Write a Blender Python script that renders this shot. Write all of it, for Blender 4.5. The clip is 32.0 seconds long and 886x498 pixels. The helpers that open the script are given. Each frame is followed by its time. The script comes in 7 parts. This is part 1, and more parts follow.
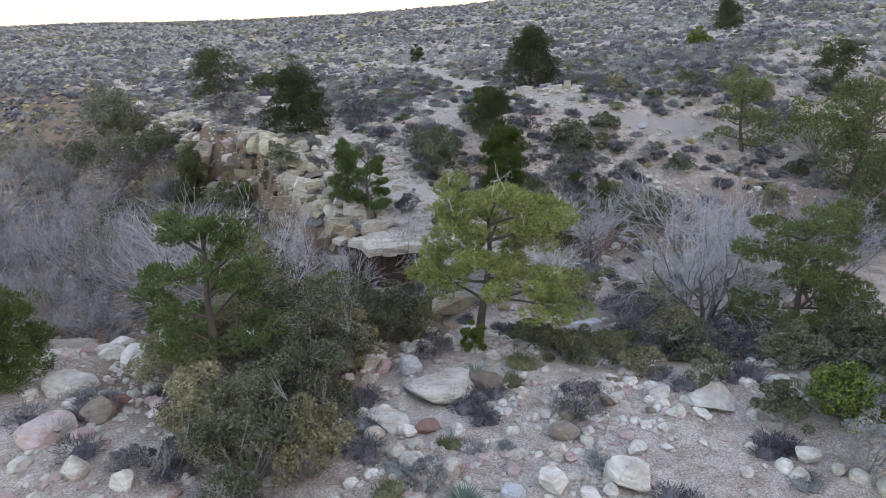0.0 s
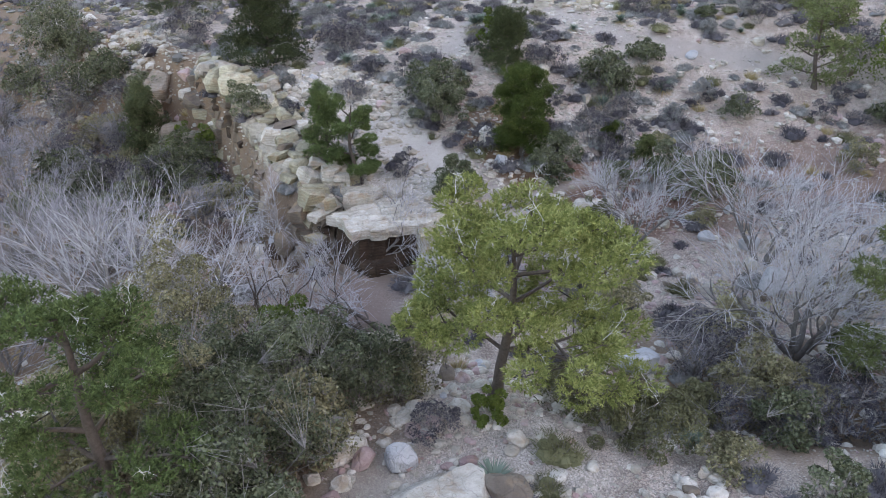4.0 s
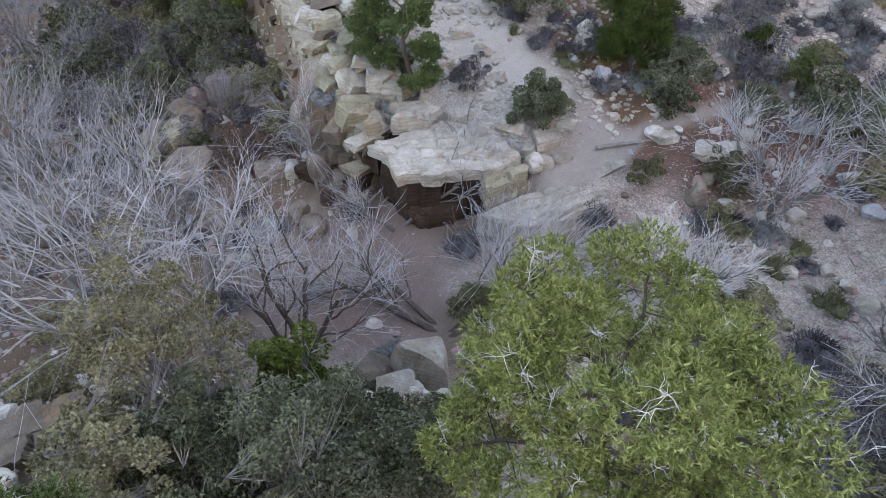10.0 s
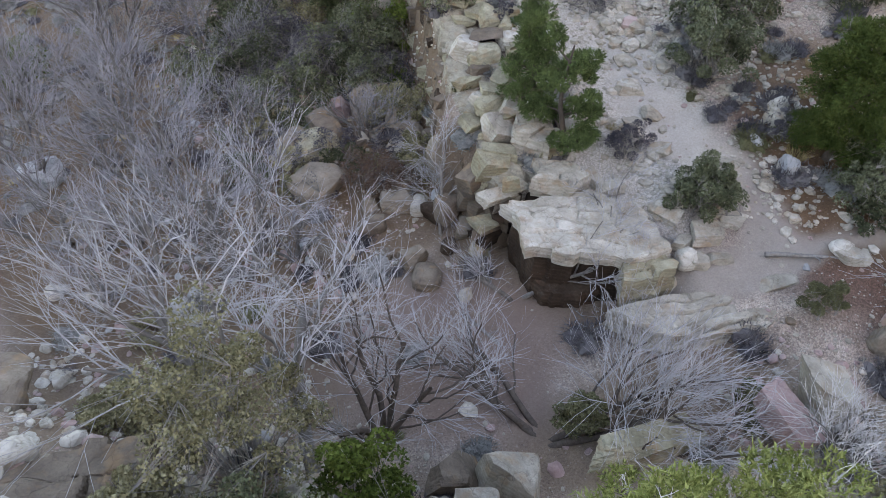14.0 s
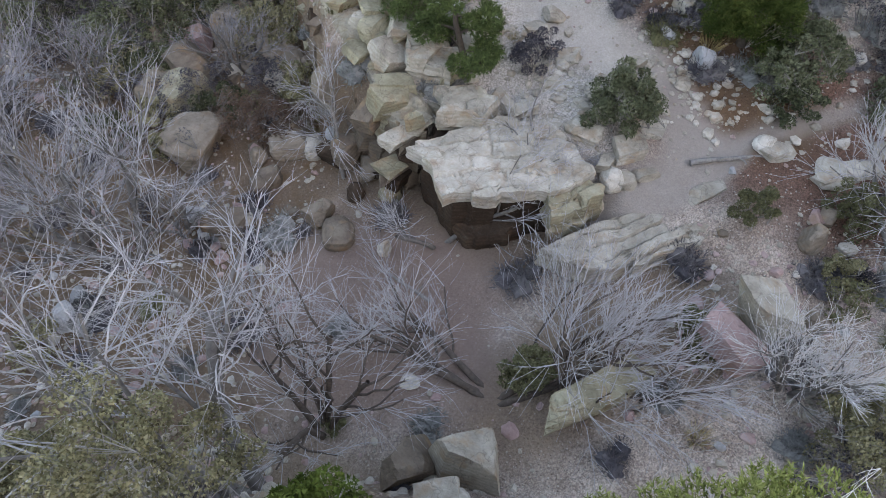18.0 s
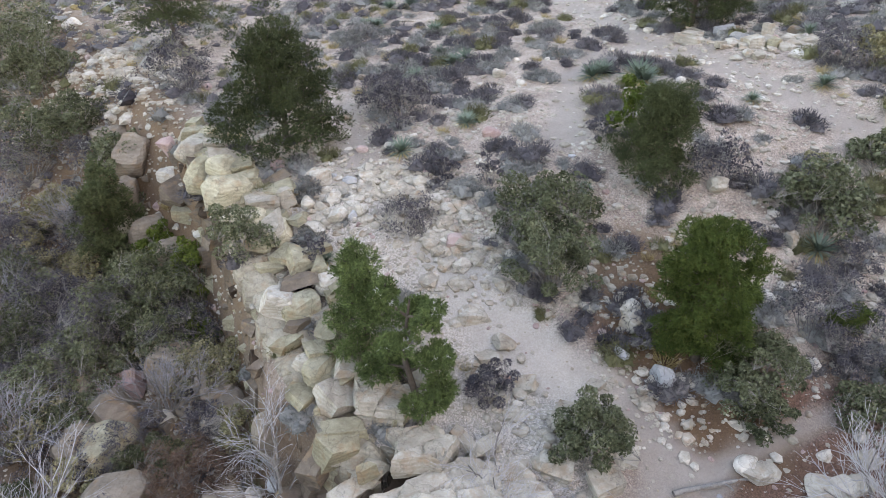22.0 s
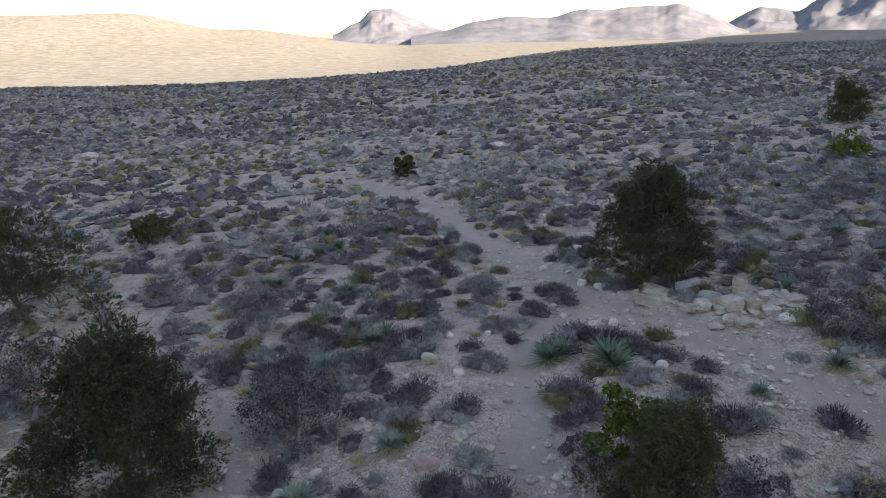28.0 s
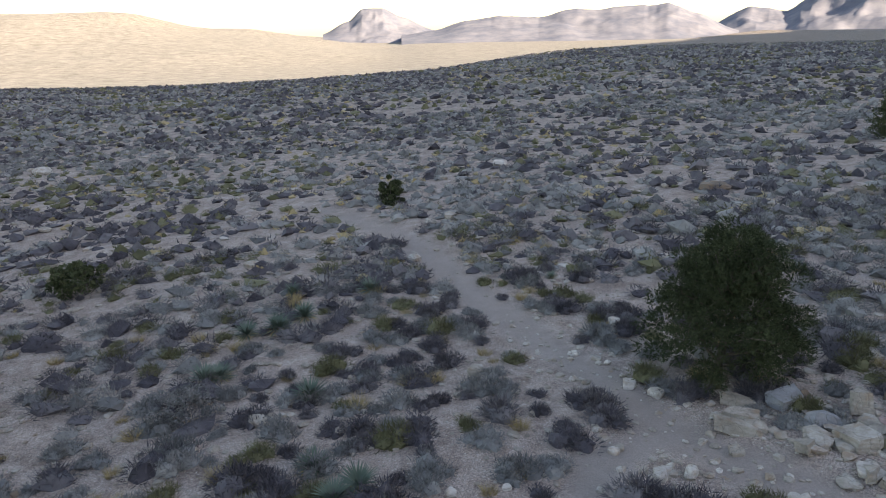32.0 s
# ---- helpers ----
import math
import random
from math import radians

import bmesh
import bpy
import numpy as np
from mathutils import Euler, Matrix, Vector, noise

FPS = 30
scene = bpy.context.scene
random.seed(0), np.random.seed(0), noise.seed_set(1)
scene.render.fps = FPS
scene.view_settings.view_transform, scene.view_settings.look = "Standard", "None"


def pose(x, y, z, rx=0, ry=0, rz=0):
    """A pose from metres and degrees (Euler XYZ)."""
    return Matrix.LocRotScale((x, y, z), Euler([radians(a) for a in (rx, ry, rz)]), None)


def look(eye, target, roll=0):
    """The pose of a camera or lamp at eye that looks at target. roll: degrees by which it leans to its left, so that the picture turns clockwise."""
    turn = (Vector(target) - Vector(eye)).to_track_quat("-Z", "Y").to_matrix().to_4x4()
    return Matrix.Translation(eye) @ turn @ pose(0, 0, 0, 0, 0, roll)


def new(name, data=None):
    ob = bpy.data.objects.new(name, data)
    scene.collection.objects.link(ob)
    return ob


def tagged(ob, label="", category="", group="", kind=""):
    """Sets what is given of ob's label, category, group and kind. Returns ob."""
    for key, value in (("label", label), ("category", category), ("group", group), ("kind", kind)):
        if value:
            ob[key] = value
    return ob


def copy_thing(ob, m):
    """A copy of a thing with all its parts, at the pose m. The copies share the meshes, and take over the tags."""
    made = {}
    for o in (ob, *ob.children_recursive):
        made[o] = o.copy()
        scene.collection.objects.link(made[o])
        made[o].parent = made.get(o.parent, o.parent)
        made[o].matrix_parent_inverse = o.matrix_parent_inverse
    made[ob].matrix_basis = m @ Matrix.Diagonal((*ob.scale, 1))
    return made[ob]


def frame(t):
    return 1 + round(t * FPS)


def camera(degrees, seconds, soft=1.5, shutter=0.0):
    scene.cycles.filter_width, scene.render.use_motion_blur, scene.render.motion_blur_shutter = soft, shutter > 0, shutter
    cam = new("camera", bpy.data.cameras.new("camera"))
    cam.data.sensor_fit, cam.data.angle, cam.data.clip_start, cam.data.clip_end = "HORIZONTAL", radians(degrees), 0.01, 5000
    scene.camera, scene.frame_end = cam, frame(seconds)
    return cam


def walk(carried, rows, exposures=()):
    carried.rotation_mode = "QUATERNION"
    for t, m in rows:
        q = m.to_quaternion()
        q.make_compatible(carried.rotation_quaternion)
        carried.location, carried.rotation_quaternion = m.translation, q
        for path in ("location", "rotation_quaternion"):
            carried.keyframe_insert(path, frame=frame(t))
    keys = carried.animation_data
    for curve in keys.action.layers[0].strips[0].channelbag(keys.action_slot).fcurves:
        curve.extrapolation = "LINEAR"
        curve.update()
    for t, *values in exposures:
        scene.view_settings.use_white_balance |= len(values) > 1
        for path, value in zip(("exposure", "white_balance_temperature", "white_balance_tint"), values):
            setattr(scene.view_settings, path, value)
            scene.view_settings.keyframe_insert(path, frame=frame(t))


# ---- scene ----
cam = camera(64.6, 32.0, soft=0.55)
METRES, EYE, TILT, LEAN, TURN = 32.0, 10.0, -21.25, 0.0, 0.0
ROWS = [
    (0.0, 0.0, 0.0, 0.0, -0.0, 0.0, -0.0),
    (0.5, -0.0, 0.0214, 0.0091, 0.02, 0.0, -0.02),
    (1.0, 0.0, 0.0435, 0.0183, 0.05, 0.01, -0.03),
    (1.5, 0.0001, 0.0664, 0.0281, 0.07, 0.03, -0.05),
    (2.0, -0.0001, 0.0901, 0.0381, 0.1, 0.02, -0.06),
    (2.5, -0.0004, 0.1141, 0.0478, 0.13, -0.19, -0.08),
    (3.0, -0.0008, 0.1385, 0.058, 0.11, -5.88, -0.06),
    (3.5, -0.001, 0.1639, 0.0696, 0.14, -7.66, -0.02),
    (5.5, -0.0015, 0.2524, 0.1093, 0.21, -15.88, 0.06),
    (6.0, -0.0011, 0.2691, 0.117, 0.24, -20.17, 0.15),
    (6.5, -0.0008, 0.2846, 0.1244, 0.27, -22.29, 0.19),
    (7.0, -0.0005, 0.2985, 0.1309, 0.31, -22.47, 0.22),
    (7.5, -0.0004, 0.3109, 0.1369, 0.34, -22.76, 0.23),
    (8.0, -0.0004, 0.3228, 0.1419, 0.36, -23.02, 0.23),
    (8.5, -0.0007, 0.3338, 0.1467, 0.41, -23.27, 0.21),
    (9.0, -0.0011, 0.3444, 0.1515, 1.43, -23.31, -0.18),
    (9.5, -0.002, 0.3547, 0.1558, 3.35, -23.32, -0.97),
    (10.0, -0.0024, 0.3647, 0.1599, 7.02, -23.45, -2.41),
    (10.5, -0.0031, 0.3741, 0.1638, 10.86, -23.68, -3.95),
    (11.0, -0.004, 0.3831, 0.1674, 14.5, -23.99, -5.38),
    (11.5, -0.0048, 0.3919, 0.1708, 17.59, -24.32, -6.56),
    (12.0, -0.0065, 0.4, 0.1743, 19.67, -24.61, -7.41),
    (12.5, -0.0082, 0.4083, 0.1777, 20.8, -24.78, -7.85),
    (13.0, -0.0107, 0.4173, 0.1818, 20.87, -24.85, -7.89),
    (13.5, -0.0136, 0.4263, 0.1853, 20.89, -24.84, -7.92),
    (15.5, -0.029, 0.4636, 0.203, 20.96, -32.44, -8.1),
    (16.0, -0.0327, 0.4717, 0.2069, 20.93, -35.86, -8.14),
    (16.5, -0.0359, 0.4794, 0.2103, 18.87, -36.14, -7.36),
    (17.0, -0.0386, 0.4862, 0.2134, 14.71, -35.66, -5.77),
    (17.5, -0.0414, 0.4921, 0.2159, 11.34, -35.32, -4.5),
    (18.0, -0.0441, 0.4975, 0.2184, 9.67, -35.17, -3.86),
    (18.5, -0.0466, 0.5025, 0.2208, 8.34, -35.06, -3.3),
    (19.0, -0.0485, 0.5073, 0.223, 6.47, -34.93, -2.54),
    (19.5, -0.0506, 0.5116, 0.225, 5.1, -34.86, -2.0),
    (20.0, -0.0519, 0.516, 0.2267, 4.18, -34.78, -1.6),
    (20.5, -0.0536, 0.5203, 0.2288, 3.47, -34.73, -1.34),
    (21.0, -0.0544, 0.5279, 0.2333, 3.61, -30.07, -1.32),
    (21.5, -0.0557, 0.5341, 0.2361, 3.73, -19.79, -1.38),
    (22.0, -0.056, 0.5407, 0.2384, 3.87, -12.17, -1.45),
    (22.5, -0.0564, 0.5486, 0.2424, 3.94, -5.91, -1.47),
    (23.0, -0.0567, 0.5563, 0.2454, 3.99, 1.21, -1.55),
    (23.5, -0.0567, 0.5641, 0.2473, 4.04, 4.19, -1.61),
    (24.0, -0.0568, 0.5744, 0.2517, 3.64, 4.23, -1.47),
    (24.5, -0.0574, 0.5867, 0.2569, 2.8, 4.25, -1.16),
    (25.0, -0.0576, 0.6021, 0.2631, 1.99, 4.27, -0.81),
    (25.5, -0.0587, 0.6176, 0.2697, 0.79, 4.27, -0.35),
    (27.5, -0.0613, 0.6959, 0.3021, -1.67, 4.2, 0.64),
    (28.0, -0.0614, 0.7185, 0.311, -2.38, 4.17, 0.92),
    (28.5, -0.0617, 0.7411, 0.3204, -3.17, 4.13, 1.22),
    (29.0, -0.0619, 0.7643, 0.33, -3.49, 4.11, 1.33),
    (29.5, -0.0617, 0.7877, 0.3399, -3.47, 4.1, 1.31),
    (30.0, -0.0609, 0.8116, 0.35, -3.43, 4.09, 1.31),
    (30.5, -0.0598, 0.8357, 0.3603, -3.4, 4.09, 1.29),
    (31.0, -0.0586, 0.8598, 0.371, -3.38, 4.08, 1.27),
    (31.5, -0.0569, 0.8842, 0.3816, -3.36, 4.08, 1.27),
    (32.0, -0.0555, 0.9091, 0.3924, -3.08, 4.1, 1.14),
]
walk(cam, [(t, pose(0, 0, EYE, TILT, LEAN, TURN) @ pose(METRES * x, METRES * y, METRES * z, 90 + pitch, roll, yaw)) for t, x, y, z, yaw, pitch, roll in ROWS],
     exposures=[(0, 3.1, 8600, 19), (3.0, 3.32, 8500, 20), (5.5, 3.42, 8500, 21), (12.0, 3.25, 8700, 20), (20.8, 3.2, 9300, 18), (22.0, 3.52, 9600, 20), (23.0, 3.45, 10200, 20), (24.0, 2.42, 9200, 20), (25.0, 2.08, 7800, 17), (32, 2.06, 7900, 17)])

# ---- sky, sun ----
SUN_UP, SUN_WAY = 22.0, Vector((0.75, -0.66, 0)).normalized()
sky_world = bpy.data.worlds.new("sky")
sky_world.use_nodes = True
scene.world = sky_world
sky = sky_world.node_tree.nodes.new("ShaderNodeTexSky")
sky.sky_type, sky.sun_disc = "NISHITA", False
sky.sun_elevation, sky.sun_rotation = radians(SUN_UP), math.atan2(SUN_WAY.x, SUN_WAY.y)
sky.dust_density, sky.air_density, sky.ozone_density = 0.8, 1.0, 1.0
background = sky_world.node_tree.nodes["Background"]
background.inputs["Strength"].default_value = 0.1
sky_world.node_tree.links.new(sky.outputs["Color"], background.inputs["Color"])
sun = new("sun", bpy.data.lights.new("sun", "SUN"))
sun.data.energy, sun.data.angle, sun.data.color = 5.0, radians(0.5), (1.0, 0.92, 0.80)
sun.matrix_world = look((0, 0, 0), -(SUN_WAY + Vector((0, 0, math.tan(radians(SUN_UP))))))

# ---- materials ----
def nodes_of(name, rough=0.9):
    m = bpy.data.materials.new(name)
    m.use_nodes = True
    n = m.node_tree.nodes
    b = n["Principled BSDF"]
    b.inputs["Roughness"].default_value = rough
    b.inputs["Specular IOR Level"].default_value = 0.1
    return m, n, m.node_tree.links, b


def noise_node(n, l, scale, detail=4, rough=0.6, coords=None):
    k = n.new("ShaderNodeTexNoise")
    k.inputs["Scale"].default_value, k.inputs["Detail"].default_value, k.inputs["Roughness"].default_value = scale, detail, rough
    if coords:
        l.new(coords, k.inputs["Vector"])
    return k.outputs["Fac"]


def ramp_node(n, l, fac, stops):
    r = n.new("ShaderNodeValToRGB")
    e = r.color_ramp.elements
    while len(e) < len(stops):
        e.new(0.5)
    for k, (p, c) in zip(e, stops):
        k.position, k.color = p, (*c, 1) if len(c) == 3 else c
    l.new(fac, r.inputs["Fac"])
    return r.outputs["Color"]


def mix_node(n, l, fac, a, b, kind="MIX"):
    k = n.new("ShaderNodeMix")
    k.data_type, k.blend_type = "RGBA", kind
    for socket, value in ((k.inputs[0], fac), (k.inputs[6], a), (k.inputs[7], b)):
        if isinstance(value, (int, float)):
            socket.default_value = value
        elif isinstance(value, tuple):
            socket.default_value = (*value, 1)
        else:
            l.new(value, socket)
    return k.outputs[2]


def math_node(n, l, op, a, b):
    k = n.new("ShaderNodeMath")
    k.operation = op
    k.use_clamp = True
    for socket, value in zip(k.inputs, (a, b)):
        if isinstance(value, (int, float)):
            socket.default_value = value
        else:
            l.new(value, socket)
    return k.outputs[0]


def bump_node(n, l, fac, b, strength, distance):
    k = n.new("ShaderNodeBump")
    k.inputs["Strength"].default_value, k.inputs["Distance"].default_value = strength, distance
    l.new(fac, k.inputs["Height"])
    l.new(k.outputs["Normal"], b.inputs["Normal"])


def attr_node(n, name):
    k = n.new("ShaderNodeAttribute")
    k.attribute_name = name
    return k.outputs["Fac"]


def world_coords(n):
    return n.new("ShaderNodeNewGeometry").outputs["Position"]


def leaf_material(name, dark, mid, pale, shared=False, rough=0.75):
    """Foliage: a tone for each plant, another for each leaf, and a drift over the crown."""
    m, n, l, b = nodes_of(name, rough)
    if shared:
        own = attr_node(n, "tint")
    else:
        own = n.new("ShaderNodeObjectInfo").outputs["Random"]
    leaf = n.new("ShaderNodeNewGeometry").outputs["Random Per Island"]
    drift = noise_node(n, l, 1.9, 4, 0.65, world_coords(n))
    f = math_node(n, l, "MULTIPLY", own, 0.3)
    f = math_node(n, l, "ADD", f, math_node(n, l, "MULTIPLY", leaf, 0.42))
    f = math_node(n, l, "ADD", f, math_node(n, l, "MULTIPLY", math_node(n, l, "SUBTRACT", drift, 0.28), 0.95))
    l.new(ramp_node(n, l, f, [(0.05, dark), (0.5, mid), (1.0, pale)]), b.inputs["Base Color"])
    return m


def bark_material(name, dark, pale, scale=14):
    m, n, l, b = nodes_of(name, 0.92)
    f = noise_node(n, l, scale, 5, 0.7, world_coords(n))
    own = n.new("ShaderNodeNewGeometry").outputs["Random Per Island"]
    f2 = math_node(n, l, "ADD", math_node(n, l, "MULTIPLY", f, 0.8), math_node(n, l, "MULTIPLY", own, 0.3))
    l.new(ramp_node(n, l, f2, [(0.25, dark), (0.8, pale)]), b.inputs["Base Color"])
    bump_node(n, l, f, b, 0.5, 0.01)
    return m


def rock_material(name, dark, mid, pale, stain=(0.30, 0.19, 0.11), layered=0.5, soiled_shaded=False):
    m, n, l, b = nodes_of(name, 0.9)
    c = world_coords(n)
    own = n.new("ShaderNodeObjectInfo").outputs["Random"]
    isle = n.new("ShaderNodeNewGeometry").outputs["Random Per Island"]
    big = noise_node(n, l, 1.6, 5, 0.65, c)
    fine = noise_node(n, l, 22, 6, 0.7, c)
    f = math_node(n, l, "ADD", math_node(n, l, "MULTIPLY", big, 0.6), math_node(n, l, "MULTIPLY", fine, 0.25))
    f = math_node(n, l, "ADD", f, math_node(n, l, "MULTIPLY", math_node(n, l, "SUBTRACT", math_node(n, l, "ADD", math_node(n, l, "MULTIPLY", own, 0.5), math_node(n, l, "MULTIPLY", isle, 0.5)), 0.4), 0.35))
    base = ramp_node(n, l, f, [(0.22, dark), (0.45, mid), (0.68, pale)])
    rust = ramp_node(n, l, noise_node(n, l, 2.3, 4, 0.6, c), [(0.54, (0, 0, 0)), (0.68, (1, 1, 1))])
    base = mix_node(n, l, math_node(n, l, "MULTIPLY", rust, 0.55), base, stain)
    lichen = ramp_node(n, l, noise_node(n, l, 7.5, 5, 0.75, c), [(0.60, (0, 0, 0)), (0.66, (1, 1, 1))])
    base = mix_node(n, l, math_node(n, l, "MULTIPLY", lichen, 0.45), base, (0.10, 0.095, 0.085))
    w = n.new("ShaderNodeTexWave")
    w.bands_direction = "Z"
    w.inputs["Scale"].default_value, w.inputs["Distortion"].default_value = 3.0, 6.0
    w.inputs["Detail"].default_value = 3
    l.new(c, w.inputs["Vector"])
    base = mix_node(n, l, math_node(n, l, "MULTIPLY", w.outputs["Fac"], 0.5 * layered), base, dark)
    crack = n.new("ShaderNodeTexVoronoi")
    crack.feature = "DISTANCE_TO_EDGE"
    crack.inputs["Scale"].default_value = 1.6
    warp = n.new("ShaderNodeVectorMath")
    warp.operation = "MULTIPLY_ADD"
    wn = n.new("ShaderNodeTexNoise")
    wn.inputs["Scale"].default_value = 3.0
    l.new(c, wn.inputs["Vector"])
    l.new(wn.outputs["Color"], warp.inputs[0])
    warp.inputs[1].default_value = (0.5, 0.5, 0.9)
    l.new(c, warp.inputs[2])
    l.new(warp.outputs[0], crack.inputs["Vector"])
    seam = ramp_node(n, l, crack.outputs["Distance"], [(0.0, (1, 1, 1)), (0.018, (0, 0, 0))])
    base = mix_node(n, l, math_node(n, l, "MULTIPLY", seam, 0.35), base, (0.07, 0.06, 0.05))
    # masked faces get brown stain, with the shade of gaps put into the colour
    if soiled_shaded:
        base = mix_node(n, l, math_node(n, l, "MULTIPLY", attr_node(n, "soiled_shaded"), math_node(n, l, "ADD", big, 0.35)), base, mix_node(n, l, fine, (0.055, 0.042, 0.034), (0.19, 0.135, 0.095)))
    l.new(base, b.inputs["Base Color"])
    h = math_node(n, l, "ADD", math_node(n, l, "MULTIPLY", fine, 0.6), math_node(n, l, "MULTIPLY", math_node(n, l, "MINIMUM", crack.outputs["Distance"], 0.06), 5.0))
    bump_node(n, l, h, b, 0.7, 0.05)
    return m


def ground_material():
    m, n, l, b = nodes_of("desert_soil", 0.95)
    c = world_coords(n)
    broad = noise_node(n, l, 0.23, 5, 0.6, c)
    mid = noise_node(n, l, 1.7, 5, 0.65, c)
    fine = noise_node(n, l, 19, 6, 0.75, c)
    f = math_node(n, l, "ADD", math_node(n, l, "MULTIPLY", mid, 0.55), math_node(n, l, "MULTIPLY", fine, 0.45))
    soil = ramp_node(n, l, f, [(0.33, (0.125, 0.100, 0.086)), (0.47, (0.32, 0.268, 0.235)), (0.62, (0.53, 0.475, 0.43))])
    soil = mix_node(n, l, math_node(n, l, "MULTIPLY", broad, 0.5), soil, (0.30, 0.238, 0.202))
    red = mix_node(n, l, f, (0.062, 0.034, 0.027), (0.235, 0.14, 0.108))
    soil = mix_node(n, l, attr_node(n, "red"), soil, red)
    # besides leaf litter, this dark brown paints the shade in cleft and hollow
    litter_shade = mix_node(n, l, f, (0.018, 0.012, 0.008), (0.235, 0.148, 0.085))
    soil = mix_node(n, l, math_node(n, l, "MULTIPLY", attr_node(n, "litter_shade"), math_node(n, l, "ADD", mid, 0.3)), soil, litter_shade)
    sand = mix_node(n, l, fine, (0.16, 0.115, 0.098), (0.26, 0.195, 0.172))
    soil = mix_node(n, l, attr_node(n, "sand"), soil, sand)
    dust = mix_node(n, l, f, (0.19, 0.165, 0.148), (0.42, 0.37, 0.335))
    soil = mix_node(n, l, attr_node(n, "trail"), soil, dust)
    pale = mix_node(n, l, fine, (0.33, 0.31, 0.285), (0.58, 0.55, 0.51))
    soil = mix_node(n, l, math_node(n, l, "MULTIPLY", attr_node(n, "chalk"), math_node(n, l, "ADD", mid, 0.25)), soil, pale)
    pebble = n.new("ShaderNodeTexVoronoi")
    pebble.inputs["Scale"].default_value = 15
    l.new(c, pebble.inputs["Vector"])
    spot = ramp_node(n, l, pebble.outputs["Distance"], [(0.22, (1, 1, 1)), (0.36, (0, 0, 0))])
    pick = ramp_node(n, l, pebble.outputs["Color"], [(0.58, (0, 0, 0)), (0.66, (1, 1, 1))])
    stones = math_node(n, l, "MULTIPLY", math_node(n, l, "MULTIPLY", spot, pick), attr_node(n, "stony"))
    soil = mix_node(n, l, math_node(n, l, "MULTIPLY", stones, 0.75), soil, (0.50, 0.47, 0.43))
    grit = n.new("ShaderNodeTexVoronoi")
    grit.inputs["Scale"].default_value = 42
    l.new(c, grit.inputs["Vector"])
    speck = ramp_node(n, l, grit.outputs["Color"], [(0.25, (0.45, 0.44, 0.43)), (0.5, (1, 1, 1)), (0.75, (1.6, 1.55, 1.5))])
    soil = mix_node(n, l, math_node(n, l, "MULTIPLY", attr_node(n, "stony"), 0.5), soil, mix_node(n, l, 1.0, soil, speck, "MULTIPLY"))
    scrub = ramp_node(n, l, noise_node(n, l, 0.9, 4, 0.7, c), [(0.42, (0, 0, 0)), (0.55, (1, 1, 1))])
    tone = ramp_node(n, l, noise_node(n, l, 0.33, 4, 0.7, c), [(0.35, (0.045, 0.043, 0.045)), (0.6, (0.11, 0.105, 0.075))])
    soil = mix_node(n, l, math_node(n, l, "MULTIPLY", scrub, attr_node(n, "far")), soil, tone)
    wide = ramp_node(n, l, noise_node(n, l, 0.06, 9, 0.8, c), [(0.38, (0.14, 0.134, 0.115)), (0.6, (0.29, 0.275, 0.235))])
    soil = mix_node(n, l, math_node(n, l, "MULTIPLY", attr_node(n, "valley"), 0.75), soil, wide)
    l.new(soil, b.inputs["Base Color"])
    h = math_node(n, l, "ADD", math_node(n, l, "MULTIPLY", fine, 0.5), math_node(n, l, "MULTIPLY", math_node(n, l, "MULTIPLY", spot, attr_node(n, "stony")), 0.5))
    bump_node(n, l, h, b, 0.9, 0.08)
    return m


SOIL = ground_material()
PALE_ROCK = rock_material("pale_sandstone", (0.17, 0.15, 0.122), (0.38, 0.35, 0.30), (0.62, 0.59, 0.54))
CLIFF_ROCK = rock_material("cliff_sandstone", (0.085, 0.072, 0.055), (0.225, 0.198, 0.152), (0.42, 0.395, 0.335), layered=0.35, soiled_shaded=True)
# all brown rock is toned down to carry the shade of the gully
BROWN_ROCK = rock_material("brown_sandstone", (0.085, 0.068, 0.054), (0.175, 0.142, 0.115), (0.29, 0.25, 0.205))
PINK_ROCK = rock_material("pink_sandstone", (0.22, 0.14, 0.13), (0.36, 0.26, 0.25), (0.46, 0.38, 0.36))
TAWNY_ROCK = rock_material("tawny_sandstone", (0.12, 0.105, 0.075), (0.31, 0.285, 0.205), (0.54, 0.51, 0.40), layered=0.5)
# stained brown, with the hollow's shade put into its very dark tone
STAIN_SHADE_ROCK = rock_material("stain_shade_sandstone", (0.022, 0.016, 0.012), (0.058, 0.040, 0.030), (0.125, 0.090, 0.066), (0.085, 0.045, 0.028), 0.6)
GREY_ROCK = rock_material("grey_limestone", (0.20, 0.21, 0.22), (0.33, 0.34, 0.35), (0.46, 0.47, 0.48), (0.22, 0.2, 0.18), 0.2)
RED_ROCK = rock_material("red_sandstone", (0.11, 0.06, 0.05), (0.21, 0.12, 0.10), (0.30, 0.20, 0.17))
PINE_GREEN = leaf_material("pinyon_needles", (0.016, 0.022, 0.007), (0.136, 0.162, 0.048), (0.36, 0.385, 0.150))
FRESH_NEEDLE = leaf_material("fresh_needles", (0.016, 0.026, 0.009), (0.095, 0.135, 0.050), (0.24, 0.31, 0.13))
PINE_DARK = leaf_material("dark_needles", (0.016, 0.024, 0.012), (0.046, 0.060, 0.028), (0.105, 0.122, 0.060))
PINE_GREY = leaf_material("greyish_needles", (0.014, 0.018, 0.008), (0.090, 0.112, 0.044), (0.22, 0.25, 0.115))
JUNIPER = leaf_material("juniper_scales", (0.012, 0.022, 0.006), (0.044, 0.070, 0.018), (0.135, 0.155, 0.045))
